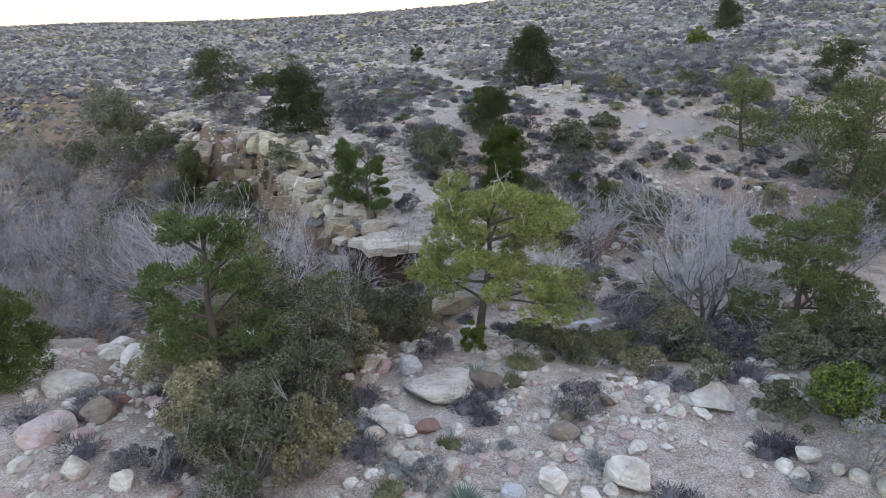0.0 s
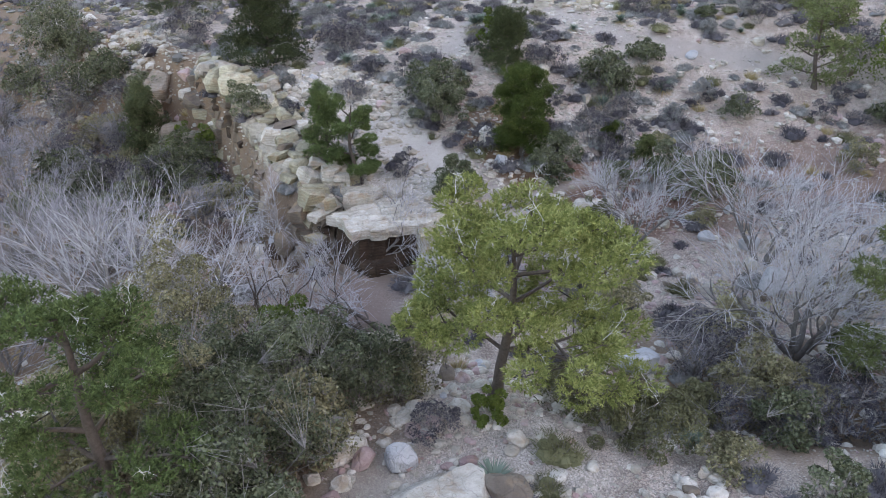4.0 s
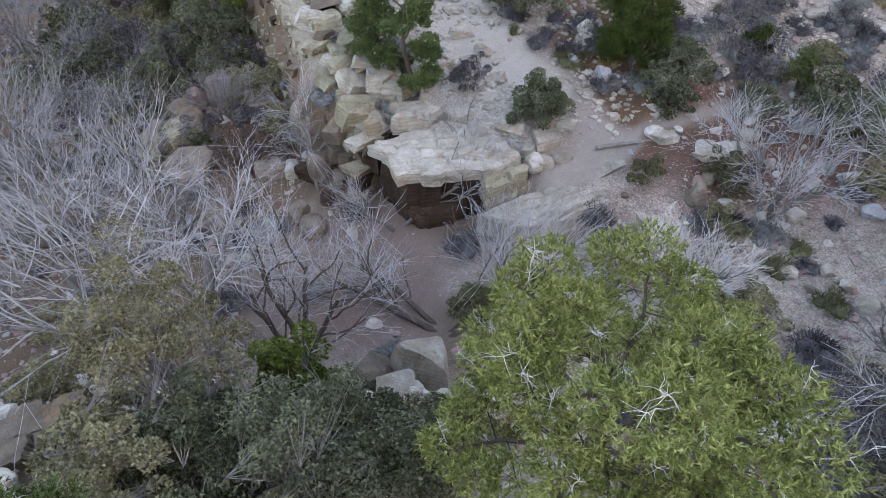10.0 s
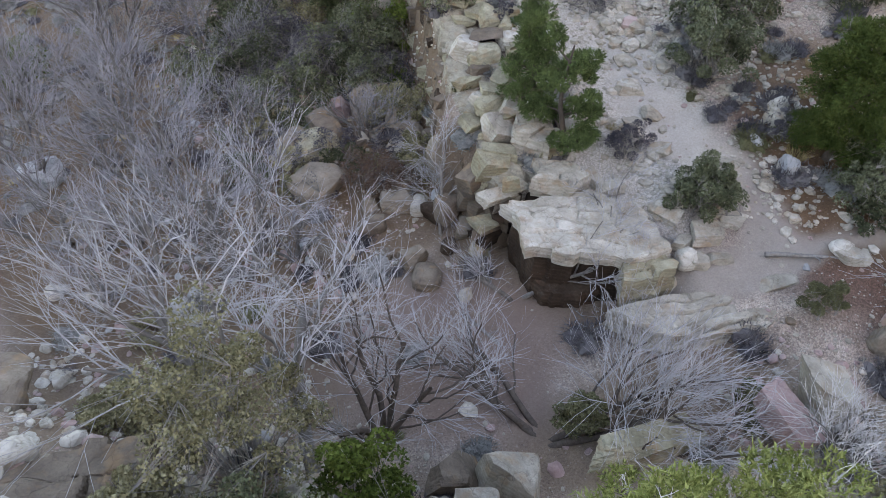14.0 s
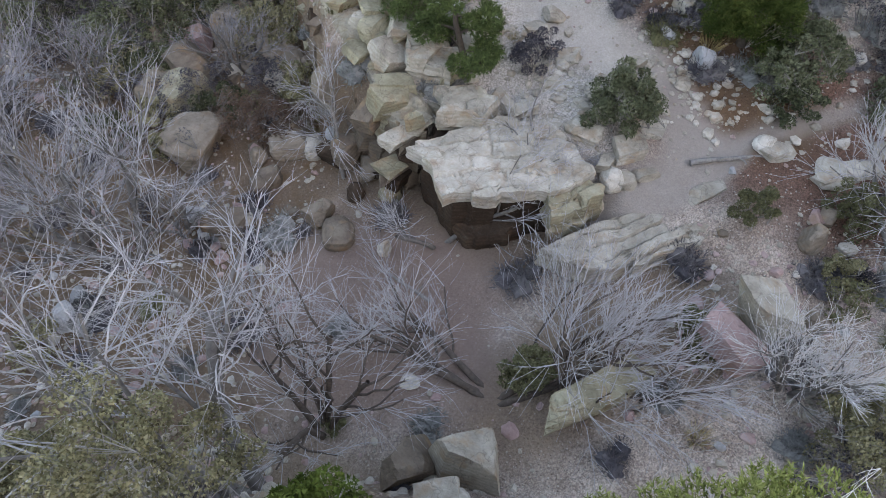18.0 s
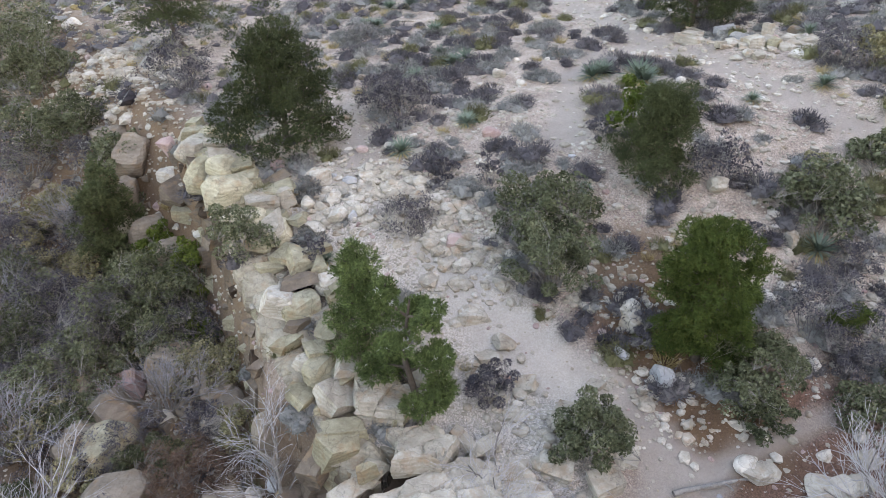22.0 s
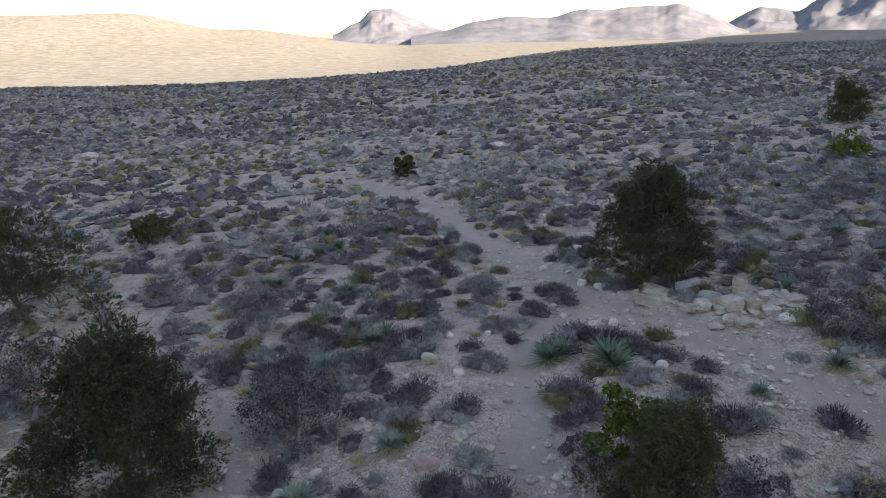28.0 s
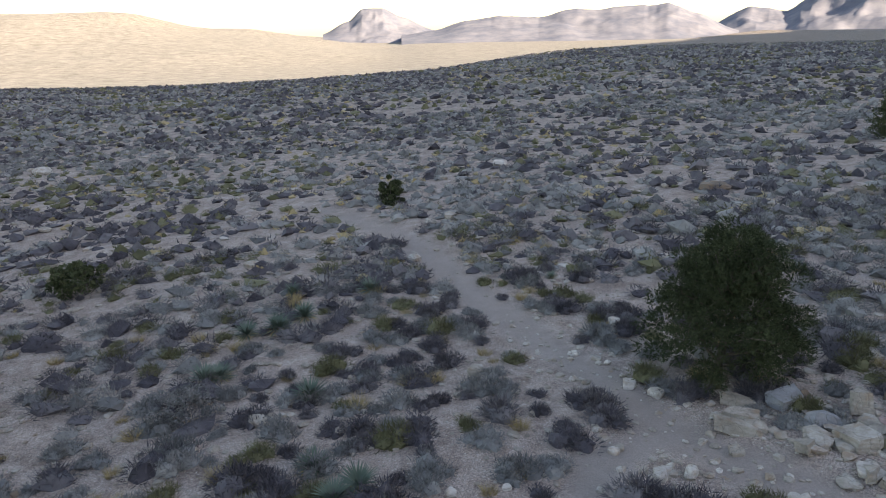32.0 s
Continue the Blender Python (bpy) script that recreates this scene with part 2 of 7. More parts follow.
OAK = leaf_material("scrub_oak_leaves", (0.010, 0.013, 0.007), (0.066, 0.077, 0.043), (0.205, 0.220, 0.142))
OAK_GREEN = leaf_material("fresh_oak_leaves", (0.018, 0.030, 0.006), (0.068, 0.098, 0.020), (0.150, 0.185, 0.050))
OLIVE = leaf_material("olive_leaves", (0.036, 0.032, 0.018), (0.195, 0.180, 0.102), (0.40, 0.37, 0.235))
BLACKBRUSH = leaf_material("blackbrush_twigs", (0.024, 0.022, 0.026), (0.084, 0.080, 0.091), (0.195, 0.185, 0.187))
PURPLE_TWIG = leaf_material("purplish_twigs", (0.022, 0.020, 0.026), (0.062, 0.058, 0.072), (0.140, 0.132, 0.142))
SAGE = leaf_material("sage_leaves", (0.06, 0.063, 0.066), (0.165, 0.170, 0.168), (0.31, 0.312, 0.295))
BROOM = leaf_material("broom_stems", (0.035, 0.036, 0.018), (0.105, 0.105, 0.055), (0.21, 0.205, 0.120))
STRAW = leaf_material("dry_grass", (0.19, 0.14, 0.065), (0.34, 0.27, 0.14), (0.46, 0.39, 0.24))
YUCCA = leaf_material("yucca_blades", (0.05, 0.075, 0.058), (0.12, 0.165, 0.13), (0.24, 0.29, 0.235))
BROWN_SCRUB = leaf_material("rusty_scrub", (0.06, 0.035, 0.028), (0.13, 0.085, 0.065), (0.2, 0.14, 0.11))
FAR_DARK = leaf_material("far_blackbrush", (0.024, 0.022, 0.026), (0.084, 0.080, 0.091), (0.195, 0.185, 0.187), True)
FAR_SAGE = leaf_material("far_sage", (0.07, 0.073, 0.076), (0.185, 0.188, 0.182), (0.33, 0.328, 0.305), True)
FAR_BROOM = leaf_material("far_broom", (0.04, 0.041, 0.022), (0.110, 0.110, 0.060), (0.21, 0.205, 0.125), True)
FAR_STRAW = leaf_material("far_straw", (0.19, 0.14, 0.065), (0.34, 0.27, 0.14), (0.46, 0.39, 0.24), True)
BARK = bark_material("dark_bark", (0.035, 0.028, 0.024), (0.14, 0.115, 0.10))
GREY_BARK = bark_material("grey_bark", (0.10, 0.09, 0.085), (0.30, 0.285, 0.27))
PALE_TWIG = bark_material("pale_dead_twig", (0.34, 0.33, 0.33), (0.60, 0.59, 0.59))
BARE_TWIG = bark_material("bare_grey_twig", (0.22, 0.215, 0.225), (0.47, 0.465, 0.485), 6)
HAZE_TWIG = bark_material("thicket_twig", (0.13, 0.126, 0.138), (0.335, 0.33, 0.352), 6)
BARE_LIMB = bark_material("bare_limb_bark", (0.07, 0.062, 0.058), (0.22, 0.205, 0.195), 9)

# ---- mesh helpers ----
def mesh_of(name, verts, faces, material, smooth=False, floats=None):
    """A mesh from arrays: verts (n, 3) and faces (m, 3) or (m, 4)."""
    me = bpy.data.meshes.new(name)
    verts, faces = np.asarray(verts, np.float32), np.asarray(faces, np.int32)
    side = faces.shape[1]
    me.vertices.add(len(verts))
    me.vertices.foreach_set("co", verts.ravel())
    me.loops.add(faces.size)
    me.loops.foreach_set("vertex_index", faces.ravel())
    me.polygons.add(len(faces))
    me.polygons.foreach_set("loop_start", np.arange(0, faces.size, side, dtype=np.int32))
    me.polygons.foreach_set("use_smooth", np.full(len(faces), smooth))
    for key, values in (floats or {}).items():
        me.attributes.new(key, "FLOAT", "POINT").data.foreach_set("value", np.asarray(values, np.float32))
    me.update(calc_edges=True)
    me.materials.append(material)
    return me


def part(name, me, parent=None, label=""):
    ob = new(name, me)
    ob.parent = parent
    return tagged(ob, label)


def unit(v):
    return v / np.maximum(np.linalg.norm(v, axis=-1, keepdims=True), 1e-9)


def sticks(p0, p1, r0, r1, sides=3):
    """Tapered sticks, all at once."""
    p0, p1 = np.asarray(p0, float), np.asarray(p1, float)
    r0, r1 = np.asarray(r0, float), np.asarray(r1, float)
    d = unit(p1 - p0)
    side = unit(np.cross(d, np.where(np.abs(d[:, 2:3]) > 0.9, [1.0, 0, 0], [0, 0, 1.0])))
    up = np.cross(side, d)
    a = np.arange(sides) * 2 * np.pi / sides
    ring = side[:, None] * np.cos(a)[None, :, None] + up[:, None] * np.sin(a)[None, :, None]
    v = np.concatenate([p0[:, None] + ring * r0[:, None, None], p1[:, None] + ring * r1[:, None, None]], axis=1)
    k = np.arange(sides)
    f = np.stack([k, (k + 1) % sides, sides + (k + 1) % sides, sides + k], axis=1)
    faces = (np.arange(len(p0)) * 2 * sides)[:, None, None] + f[None]
    return v.reshape(-1, 3), faces.reshape(-1, 4)


def tube(points, radii, sides=8):
    """One welded, tapered, closed limb through the points."""
    p, n = np.asarray(points, float), len(points)
    t = unit(np.gradient(p, axis=0))
    side = unit(np.cross(t, np.where(np.abs(t[:, 2:3]) > 0.95, [1.0, 0, 0], [0, 0, 1.0])))
    up = np.cross(side, t)
    a = np.arange(sides) * 2 * np.pi / sides
    v = p[:, None] + (side[:, None] * np.cos(a)[None, :, None] + up[:, None] * np.sin(a)[None, :, None]) * np.asarray(radii)[:, None, None]
    i, j = np.meshgrid(np.arange(n - 1), np.arange(sides), indexing="ij")
    k = (j + 1) % sides
    f = np.stack([i * sides + j, i * sides + k, (i + 1) * sides + k, (i + 1) * sides + j], axis=-1)
    return v.reshape(-1, 3), f.reshape(-1, 4)


def blades(base, way, length, width, rng, droop=0.0):
    """Flat spikes with a fold: one triangle each."""
    n = len(base)
    side = unit(np.cross(way, rng.normal(size=(n, 3))))
    tip = base + way * length[:, None]
    tip[:, 2] -= droop * length
    v = np.stack([base - side * width[:, None], base + side * width[:, None], tip], axis=1)
    return v.reshape(-1, 3), np.arange(3 * n).reshape(-1, 3)


def leaves(centre, normal, size, rng, narrow=0.55):
    """Small four-cornered leaves, folded along the middle."""
    n = len(centre)
    a = unit(np.cross(normal, rng.normal(size=(n, 3))))
    b = np.cross(normal, a)
    s = size[:, None]
    v = np.stack([centre - a * s, centre + b * s * narrow + normal * s * 0.2, centre + a * s, centre - b * s * narrow + normal * s * 0.2], axis=1)
    return v.reshape(-1, 3), np.arange(4 * n).reshape(-1, 4)


def join(*pieces):
    vs, fs, k = [], [], 0
    for v, f in pieces:
        vs.append(v), fs.append(f + k)
        k += len(v)
    return np.concatenate(vs), np.concatenate(fs)


def sphere_points(n, rng, up=0.0):
    d = unit(rng.normal(size=(n, 3)) + [0, 0, up])
    return d



# ---- lie of the land ----
def lin(x, pts):
    """Piecewise linear curve through (x, value) pairs."""
    return np.interp(x, [p[0] for p in pts], [p[1] for p in pts])


def ease(a, b, v):
    u = np.clip((v - a) / (b - a), 0.0, 1.0)
    return u * u * (3 - 2 * u)


def lattice(i, j, seed):
    h = np.sin(i * 127.1 + j * 311.7 + seed * 74.7) * 43758.5453
    return h - np.floor(h)


def value_noise(x, y, seed=0):
    xi, yi = np.floor(x), np.floor(y)
    u, v = x - xi, y - yi
    u, v = u * u * (3 - 2 * u), v * v * (3 - 2 * v)
    a, b = lattice(xi, yi, seed), lattice(xi + 1, yi, seed)
    c, d = lattice(xi, yi + 1, seed), lattice(xi + 1, yi + 1, seed)
    return (a * (1 - u) + b * u) * (1 - v) + (c * (1 - u) + d * u) * v - 0.5


def fbm(x, y, size, octaves=4, seed=0):
    total, amp = 0.0, 1.0
    for k in range(octaves):
        total = total + amp * value_noise(x / size + 17.3 * k, y / size - 9.1 * k, seed + k)
        size, amp = size / 2.03, amp * 0.5
    return total


# the far rim of the wash, the near lip, and the bed between them
RIM = [(-200, 230), (-60, 96), (-30, 62), (-17, 46.5), (-12, 39.6), (-9.5, 36), (-7.6, 32.5), (-6, 29), (-4.6, 28.0), (-2, 28.2), (-0.3, 27.6), (0.6, 26.7), (3, 26), (6, 27.6), (14, 28), (25, 31), (45, 36), (90, 48), (300, 90)]
LIP = [(-200, 190), (-60, 62), (-30, 31), (-20, 23.6), (-13, 20.2), (-6, 20.3), (-2, 20.9), (1, 20.8), (4, 18.9), (12, 18.4), (25, 21), (45, 27), (90, 38), (300, 80)]
BED = [(-200, -14), (-60, -7), (-30, -4.2), (-18, -3.3), (-12, -2.75), (-8, -2.35), (-5, -2.0), (-3, -1.75), (-1, -1.55), (0.8, -0.95), (3, -0.75), (7, -0.6), (14, -0.2), (25, 0.5), (45, 2), (90, 5), (300, 18)]
FAR_WIDTH = [(-60, 14), (-20, 8), (-13, 3.0), (-10, 1.5), (-8, 0.8), (-6, 0.5), (-4, 0.5), (0, 0.6), (2.5, 1.4), (5, 2.5), (12, 3.5), (60, 8)]
NEAR_WIDTH = [(-60, 12), (-20, 5), (-12, 2.2), (-7, 1.3), (0, 1.0), (3, 2.0), (8, 3.2), (60, 8)]
# the brow where the plain breaks off to the valley
BROW = [(-900, -250), (-320, 150), (-125, 250), (11, 222), (130, 410), (300, 745), (1500, 2900), (4000, 7000)]
# the foot trails: from the wash up to the plain, and across the plain
TRAIL = [(2.3, 27.7), (1.6, 28.5), (0.6, 29.5), (-0.8, 30.3), (-1.9, 31.4), (-2.5, 32.6), (-3.6, 33.9), (-5.1, 35.6), (-6.0, 37.3), (-6.5, 39.5)]
TRAIL_RIGHT = [(0.6, 26.4), (2.1, 27.5), (3.6, 28.5), (5.1, 29.4), (8, 30.3)]
TRAIL_SIDE = [(0.2, 37), (0.5, 39), (0.7, 41), (1.9, 43.4), (3.6, 44.3)]
TRAIL_PLAIN = [(20, 36.6), (13, 36.3), (7.9, 37.6), (6.9, 39.1), (5.6, 41.5), (3.9, 44.0), (2.7, 47.5), (1.6, 50.5), (0.6, 53), (-0.3, 56.8), (-1.4, 60.5), (-4.7, 66.5), (-10, 73), (-14, 83), (-24, 103), (-36, 131), (-58, 172)]


def along(x, y, pts):
    """Distance from a polyline."""
    best = np.full(np.shape(x), 1e9)
    for (ax, ay), (bx, by) in zip(pts, pts[1:]):
        dx, dy = bx - ax, by - ay
        u = np.clip(((x - ax) * dx + (y - ay) * dy) / (dx * dx + dy * dy), 0, 1)
        best = np.minimum(best, np.hypot(x - ax - u * dx, y - ay - u * dy))
    return best


def trail_gap(x, y):
    """Distance from the nearest trail."""
    gap = np.minimum(along(x, y, TRAIL), along(x, y, TRAIL_PLAIN) + 0.5 * ease(64, 72, y))
    return np.minimum(gap, np.minimum(along(x, y, TRAIL_RIGHT), along(x, y, TRAIL_SIDE) + 0.12))


def height(x, y, fine=True):
    x, y = np.asarray(x, float), np.asarray(y, float)
    rim, lip, bed = lin(x, RIM), lin(x, LIP), lin(x, BED)
    tilt = 0.07 * 60 * np.tanh(x / 60) + 0.018 * np.clip(x, -600, 900)
    plain = 2.9 + tilt - 0.008 * np.clip(y - 45, -60, 500)
    # the valley floor far off, and the long rise beyond it
    past = y - lin(x, BROW)
    plain = plain - 20 * ease(-10, 170, past) - 10 * ease(150, 900, past)
    base = np.where(x < 3, 26.4, rim - 0.2)
    up = np.clip(y - base, -2, 60)
    ramp = -0.3 + 0.16 * up + 0.022 * up * np.abs(up)
    k = 0.7
    top = -k * np.logaddexp(-plain / k, -np.clip(ramp, -20, 60) / k)
    step = np.sqrt(1 + ((lin(x + 0.5, RIM) - lin(x - 0.5, RIM))) ** 2)
    wob = 0.5 * fbm(x, y, 3.0, 3, 5)
    s = ease(-1, 0, ((y - rim) / step + wob * 0.5) / lin(x, FAR_WIDTH))
    z = np.where(y > rim + 20, top, bed + (np.maximum(top, bed) - bed) * s)
    near = 0.5 + 0.045 * np.clip(18 - y, -2, 60) + 0.02 * np.clip(x, -20, 20)
    near = near + np.where(x < -12, (x + 12) * 0.05, 0)
    step2 = np.sqrt(1 + ((lin(x + 0.5, LIP) - lin(x - 0.5, LIP))) ** 2)
    s2 = ease(0, 1, ((lip - y) / step2 + wob * 0.4) / lin(x, NEAR_WIDTH))
    bench = 0.9 * ease(0, 4, lip - y) + near - 0.9
    z = np.where(y > lip, z, np.maximum(z, bed + (np.maximum(bench, bed) - bed) * s2))
    trail = trail_gap(x, y)
    flat = 1 - ease(0.5, 1.1, trail)
    if fine:
        calm = (1 - 0.7 * flat) * (1 - ease(90, 190, np.hypot(x, y)))
        z = z + calm * (0.30 * fbm(x, y, 7.0, 3, 2) + 0.12 * fbm(x, y, 1.6, 3, 9))
    return z - 0.07 * flat


def ground(x, y):
    return float(height(x, y))

# ---- ground ----
def spaced(fine_from, fine_to, step, low, high, growth):
    mid = list(np.arange(fine_from, fine_to + step / 2, step))
    up, k = [], step
    while (up[-1] if up else fine_to) < high:
        k *= growth
        up.append((up[-1] if up else fine_to) + k)
    down, k = [], step
    while (down[-1] if down else fine_from) > low:
        k *= growth
        down.append((down[-1] if down else fine_from) - k)
    return np.array(down[::-1] + mid + up)


def surface(x, y):
    """How far the ground at a place is trail, sand, red earth, leaf litter with painted cleft shade, chalky rock,
    stones.
    """
    trail = trail_gap(x, y)
    edge = 0.35 * fbm(x, y, 1.2, 3, 21)
    reddish = 0.6 * ease(2.2, 3.4, x) * (1 - ease(31, 33, y))
    out = {"trail": 1 - ease(0.4, 0.9, trail + edge + reddish)}
    rim, lip = lin(x, RIM), lin(x, LIP)
    in_bed = ease(-0.4, 0.6, y - lip) * ease(-0.3, 0.7, rim - y)
    out["sand"] = in_bed * (1 - ease(1.6, 3.2, np.hypot((x + 4.0) / 1.15, (y - 23.8)) + edge))
    talus = ease(-0.4, 0.6, y - lip) * ease(-2.5, 0.5, rim - y) * ease(0, 2, -x - 5.5 + 3 * edge)
    floor_and_cleft = (1 - ease(1.5, 3.5, along(x, y, [(-7, 16), (-3, 15), (-4, 18.5)]) + 2 * edge)) + (1 - ease(1.2, 3.0, along(x, y, [(4, 19), (9, 19), (14, 18)]) + 2 * edge)) + (1 - ease(0.8, 2.2, along(x, y, [(5.5, 17.3), (9, 16.4), (13, 15.6)]) + 2 * edge))
    floor_and_cleft = floor_and_cleft + (1 - ease(0.9, 1.6, along(x, y, [(1.7, 32.4), (2.2, 30.8), (2.7, 29.6), (3.2, 28.9)]) + edge))
    # last strip: shade of the cleft and hollow, painted in the litter colour
    floor_and_cleft = floor_and_cleft + 0.9 * (1 - ease(0.9, 1.9, along(x, y, [(-0.9, 22.2), (0.6, 23.6), (2.0, 24.4)]) + 2 * edge)) + (1 - ease(0.8, 2.0, along(x, y, [(-14, 21.8), (-11.5, 20.4), (-9.2, 19.2)]) + 2 * edge)) + (1 - ease(0.5, 1.2, along(x, y, [(-6.0, 28.6), (-4.6, 26.9), (-2.8, 25.8), (-1.2, 25.9)]) + edge))
    out["litter_shade"] = np.clip(np.maximum(in_bed * ease(0, 2, -x - 4.5 + 3 * edge), np.maximum(talus, 0.9 * floor_and_cleft)), 0, 1)
    out["red"] = (1 - ease(1.2, 3.2, along(x, y, [(2.2, 30.5), (3.2, 28.6), (5.2, 28.2)]) + 2 * edge)) + 0.7 * (1 - ease(1, 4, along(x, y, [(9, 28.6), (20, 31)]) + 2 * edge)) + 0.6 * (1 - ease(1, 4, along(x, y, [(-18, 40), (-12, 37)]) + 2 * edge))
    out["red"] = np.clip(out["red"], 0, 1) * (1 - out["trail"] * 0.6)
    out["chalk"] = np.clip((1 - ease(0.6, 1.9, along(x, y, [(-3, 29.0), (-1, 28.4), (-0.5, 29.5), (-2.6, 32), (-6, 34)]) + 2 * edge)) + 0.8 * (1 - ease(0.5, 2.2, along(x, y, [(-0.5, 14.5), (1.2, 15.6)]) + 2 * edge)), 0, 1)
    out["stony"] = np.clip(0.95 - 0.6 * out["sand"] - 0.75 * out["trail"] - 0.75 * out["litter_shade"], 0, 1) * (1 - ease(60, 140, np.hypot(x, y)))
    out["valley"] = ease(10, 120, y - lin(x, BROW))
    out["far"] = ease(70, 190, np.hypot(x, y))
    return out


gx = spaced(-14, 14, 0.28, -4300, 4300, 1.07)
gy = spaced(10, 46, 0.28, -1500, 4600, 1.06)
grid_x, grid_y = np.meshgrid(gx, gy, indexing="ij")
grid_z = height(grid_x, grid_y)


def hills(x, y):
    """The long sunlit slopes beyond the plain."""
    r, a = np.hypot(x, y), np.degrees(np.arctan2(x, y))
    rise = 92 * ease(800, 2300, r) * (1 - ease(-20, -1, a + 5 * fbm(x, y, 700, 2, 31)))
    return rise * (1 + 0.5 * fbm(x, y, 420, 5, 33))


grid_z = grid_z + hills(grid_x, grid_y)
ni, nj = grid_x.shape
cell_i, cell_j = np.meshgrid(np.arange(ni - 1), np.arange(nj - 1), indexing="ij")
corner = cell_i * nj + cell_j
ground_faces = np.stack([corner, corner + nj, corner + nj + 1, corner + 1], axis=-1).reshape(-1, 4)
ground_verts = np.stack([grid_x, grid_y, grid_z], axis=-1).reshape(-1, 3)
ground_ob = new("ground", mesh_of("ground", ground_verts, ground_faces, SOIL, True, {k: v.ravel() for k, v in surface(grid_x, grid_y).items()}))
tagged(ground_ob, "pale stony desert ground with a sandy wash and foot trail", "ground", kind="structure")

# ---- distant mountains, and the ridge behind that holds the shade ----
def ridge(name, crest, half, seed, label, material, rough=0.35, fanned=False):
    """A mountain under a crest line of (x, y, height), with gullied flanks; fanned: the flanks run towards and away from the plain."""
    c = np.array(crest, float)
    s = np.linspace(0, len(c) - 1, 24 * (len(c) - 1) + 1)
    i = np.minimum(s.astype(int), len(c) - 2)
    u = s - i
    soft = u * u * (3 - 2 * u)
    line = np.column_stack([c[i, 0] + (c[i + 1, 0] - c[i, 0]) * u, c[i, 1] + (c[i + 1, 1] - c[i, 1]) * u, c[i, 2] + (c[i + 1, 2] - c[i, 2]) * (0.5 * soft + 0.5 * u)])
    if fanned:
        side = unit(line[:, :2])
        line[:, 2] *= 1 + 0.22 * fbm(line[:, 0], line[:, 1], 260, 5, seed)
    else:
        way = unit(np.gradient(line[:, :2], axis=0))
        side = np.stack([-way[:, 1], way[:, 0]], axis=1)
    v, m = [], 49
    for k in np.linspace(-1, 1, m):
        p = line[:, :2] + side * half * k
        spur = fbm(p[:, 0], p[:, 1], half * 0.5, 5, seed)
        fall = np.clip(1 - abs(k) * (1 + 1.1 * rough * spur), 0, 1) ** 1.2
        fold = 1 - rough * np.abs(fbm(p[:, 0], p[:, 1], half * 0.28, 4, seed + 9)) * min(1.0, 4 * abs(k))
        v.append(np.column_stack([p, line[:, 2] * fall * fold - 40 * abs(k)]))
    v = np.stack(v, axis=1)
    i, j = np.meshgrid(np.arange(len(s) - 1), np.arange(m - 1), indexing="ij")
    q = i * m + j
    f = np.stack([q, q + m, q + m + 1, q + 1], axis=-1).reshape(-1, 4)
    return tagged(new(name, mesh_of(name, v.reshape(-1, 3), f, material, True)), label, "mountain", kind="structure")


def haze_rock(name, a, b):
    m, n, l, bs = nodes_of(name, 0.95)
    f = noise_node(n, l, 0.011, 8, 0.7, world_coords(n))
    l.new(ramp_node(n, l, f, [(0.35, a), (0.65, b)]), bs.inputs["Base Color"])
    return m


# the blue haze of distance is mixed into the mountain colour
HAZY_MOUNTAIN = haze_rock("hazy_mountain_rock", (0.105, 0.115, 0.145), (0.185, 0.187, 0.205))
RIDGE = haze_rock("ridge_rock", (0.2, 0.14, 0.11), (0.35, 0.26, 0.2))
shade_rise = math.tan(radians(SUN_UP))
crest_line = []
for ex, ey, d in ((-560, -560, 720), (-350, -20, 720), (-125, 268, 720), (11, 240, 740), (130, 430, 800), (300, 765, 900), (1500, 2900, 1900)):
    crest_line.append((ex + d * SUN_WAY.x, ey + d * SUN_WAY.y, d * shade_rise + 2))
ridge("mountain_ridge_behind", crest_line, 330, 3, "long dark rocky ridge that shades the plain", RIDGE, 0.0)


def far_peak(az, dist, h):
    return dist * math.sin(radians(az)), dist * math.cos(radians(az)), h


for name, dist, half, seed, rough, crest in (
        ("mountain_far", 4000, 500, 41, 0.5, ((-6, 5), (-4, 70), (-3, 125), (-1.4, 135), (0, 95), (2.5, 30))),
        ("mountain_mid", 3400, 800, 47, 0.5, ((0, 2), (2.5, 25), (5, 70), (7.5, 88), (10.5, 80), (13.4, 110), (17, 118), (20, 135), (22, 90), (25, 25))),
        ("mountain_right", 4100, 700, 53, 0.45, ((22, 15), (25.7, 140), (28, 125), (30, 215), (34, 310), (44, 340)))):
    ridge(name, [far_peak(a, dist, h) for a, h in crest], half, seed, "distant bare desert mountain in low sun, haze in its colour", HAZY_MOUNTAIN, rough, True)

# ---- plants ----
def holder(name, x, y, sink=0.05, turn=0.0):
    ob = new(name)
    ob.matrix_world = pose(x, y, ground(x, y) - sink, 0, 0, turn)
    return ob


def bend(start, way, length, n, rng, curl=0.25, lift=0.0):
    """A crooked line of n + 1 points."""
    pts, d = [np.array(start, float)], np.array(way, float)
    for k in range(n):
        d = unit(d + rng.normal(size=3) * curl + np.array([0, 0, lift]))
        pts.append(pts[-1] + d * length / n)
    return np.array(pts)


def crown_reach(shape, u):
    """How wide a crown is, for its height from 0 to 1."""
    if shape == "cone":
        return (1.05 - u) ** 0.75
    if shape == "dome":
        return math.sqrt(max(0.05, 1 - ((u - 0.52) / (0.52 if u > 0.52 else 0.62)) ** 2))
    if shape == "egg":
        return min(1.0, 0.72 + 1.1 * u) * 1.18 * max(0.03, 1.02 - u) ** 0.52
    return math.sqrt(max(0.08, 1 - (1.75 * u - 0.85) ** 2))


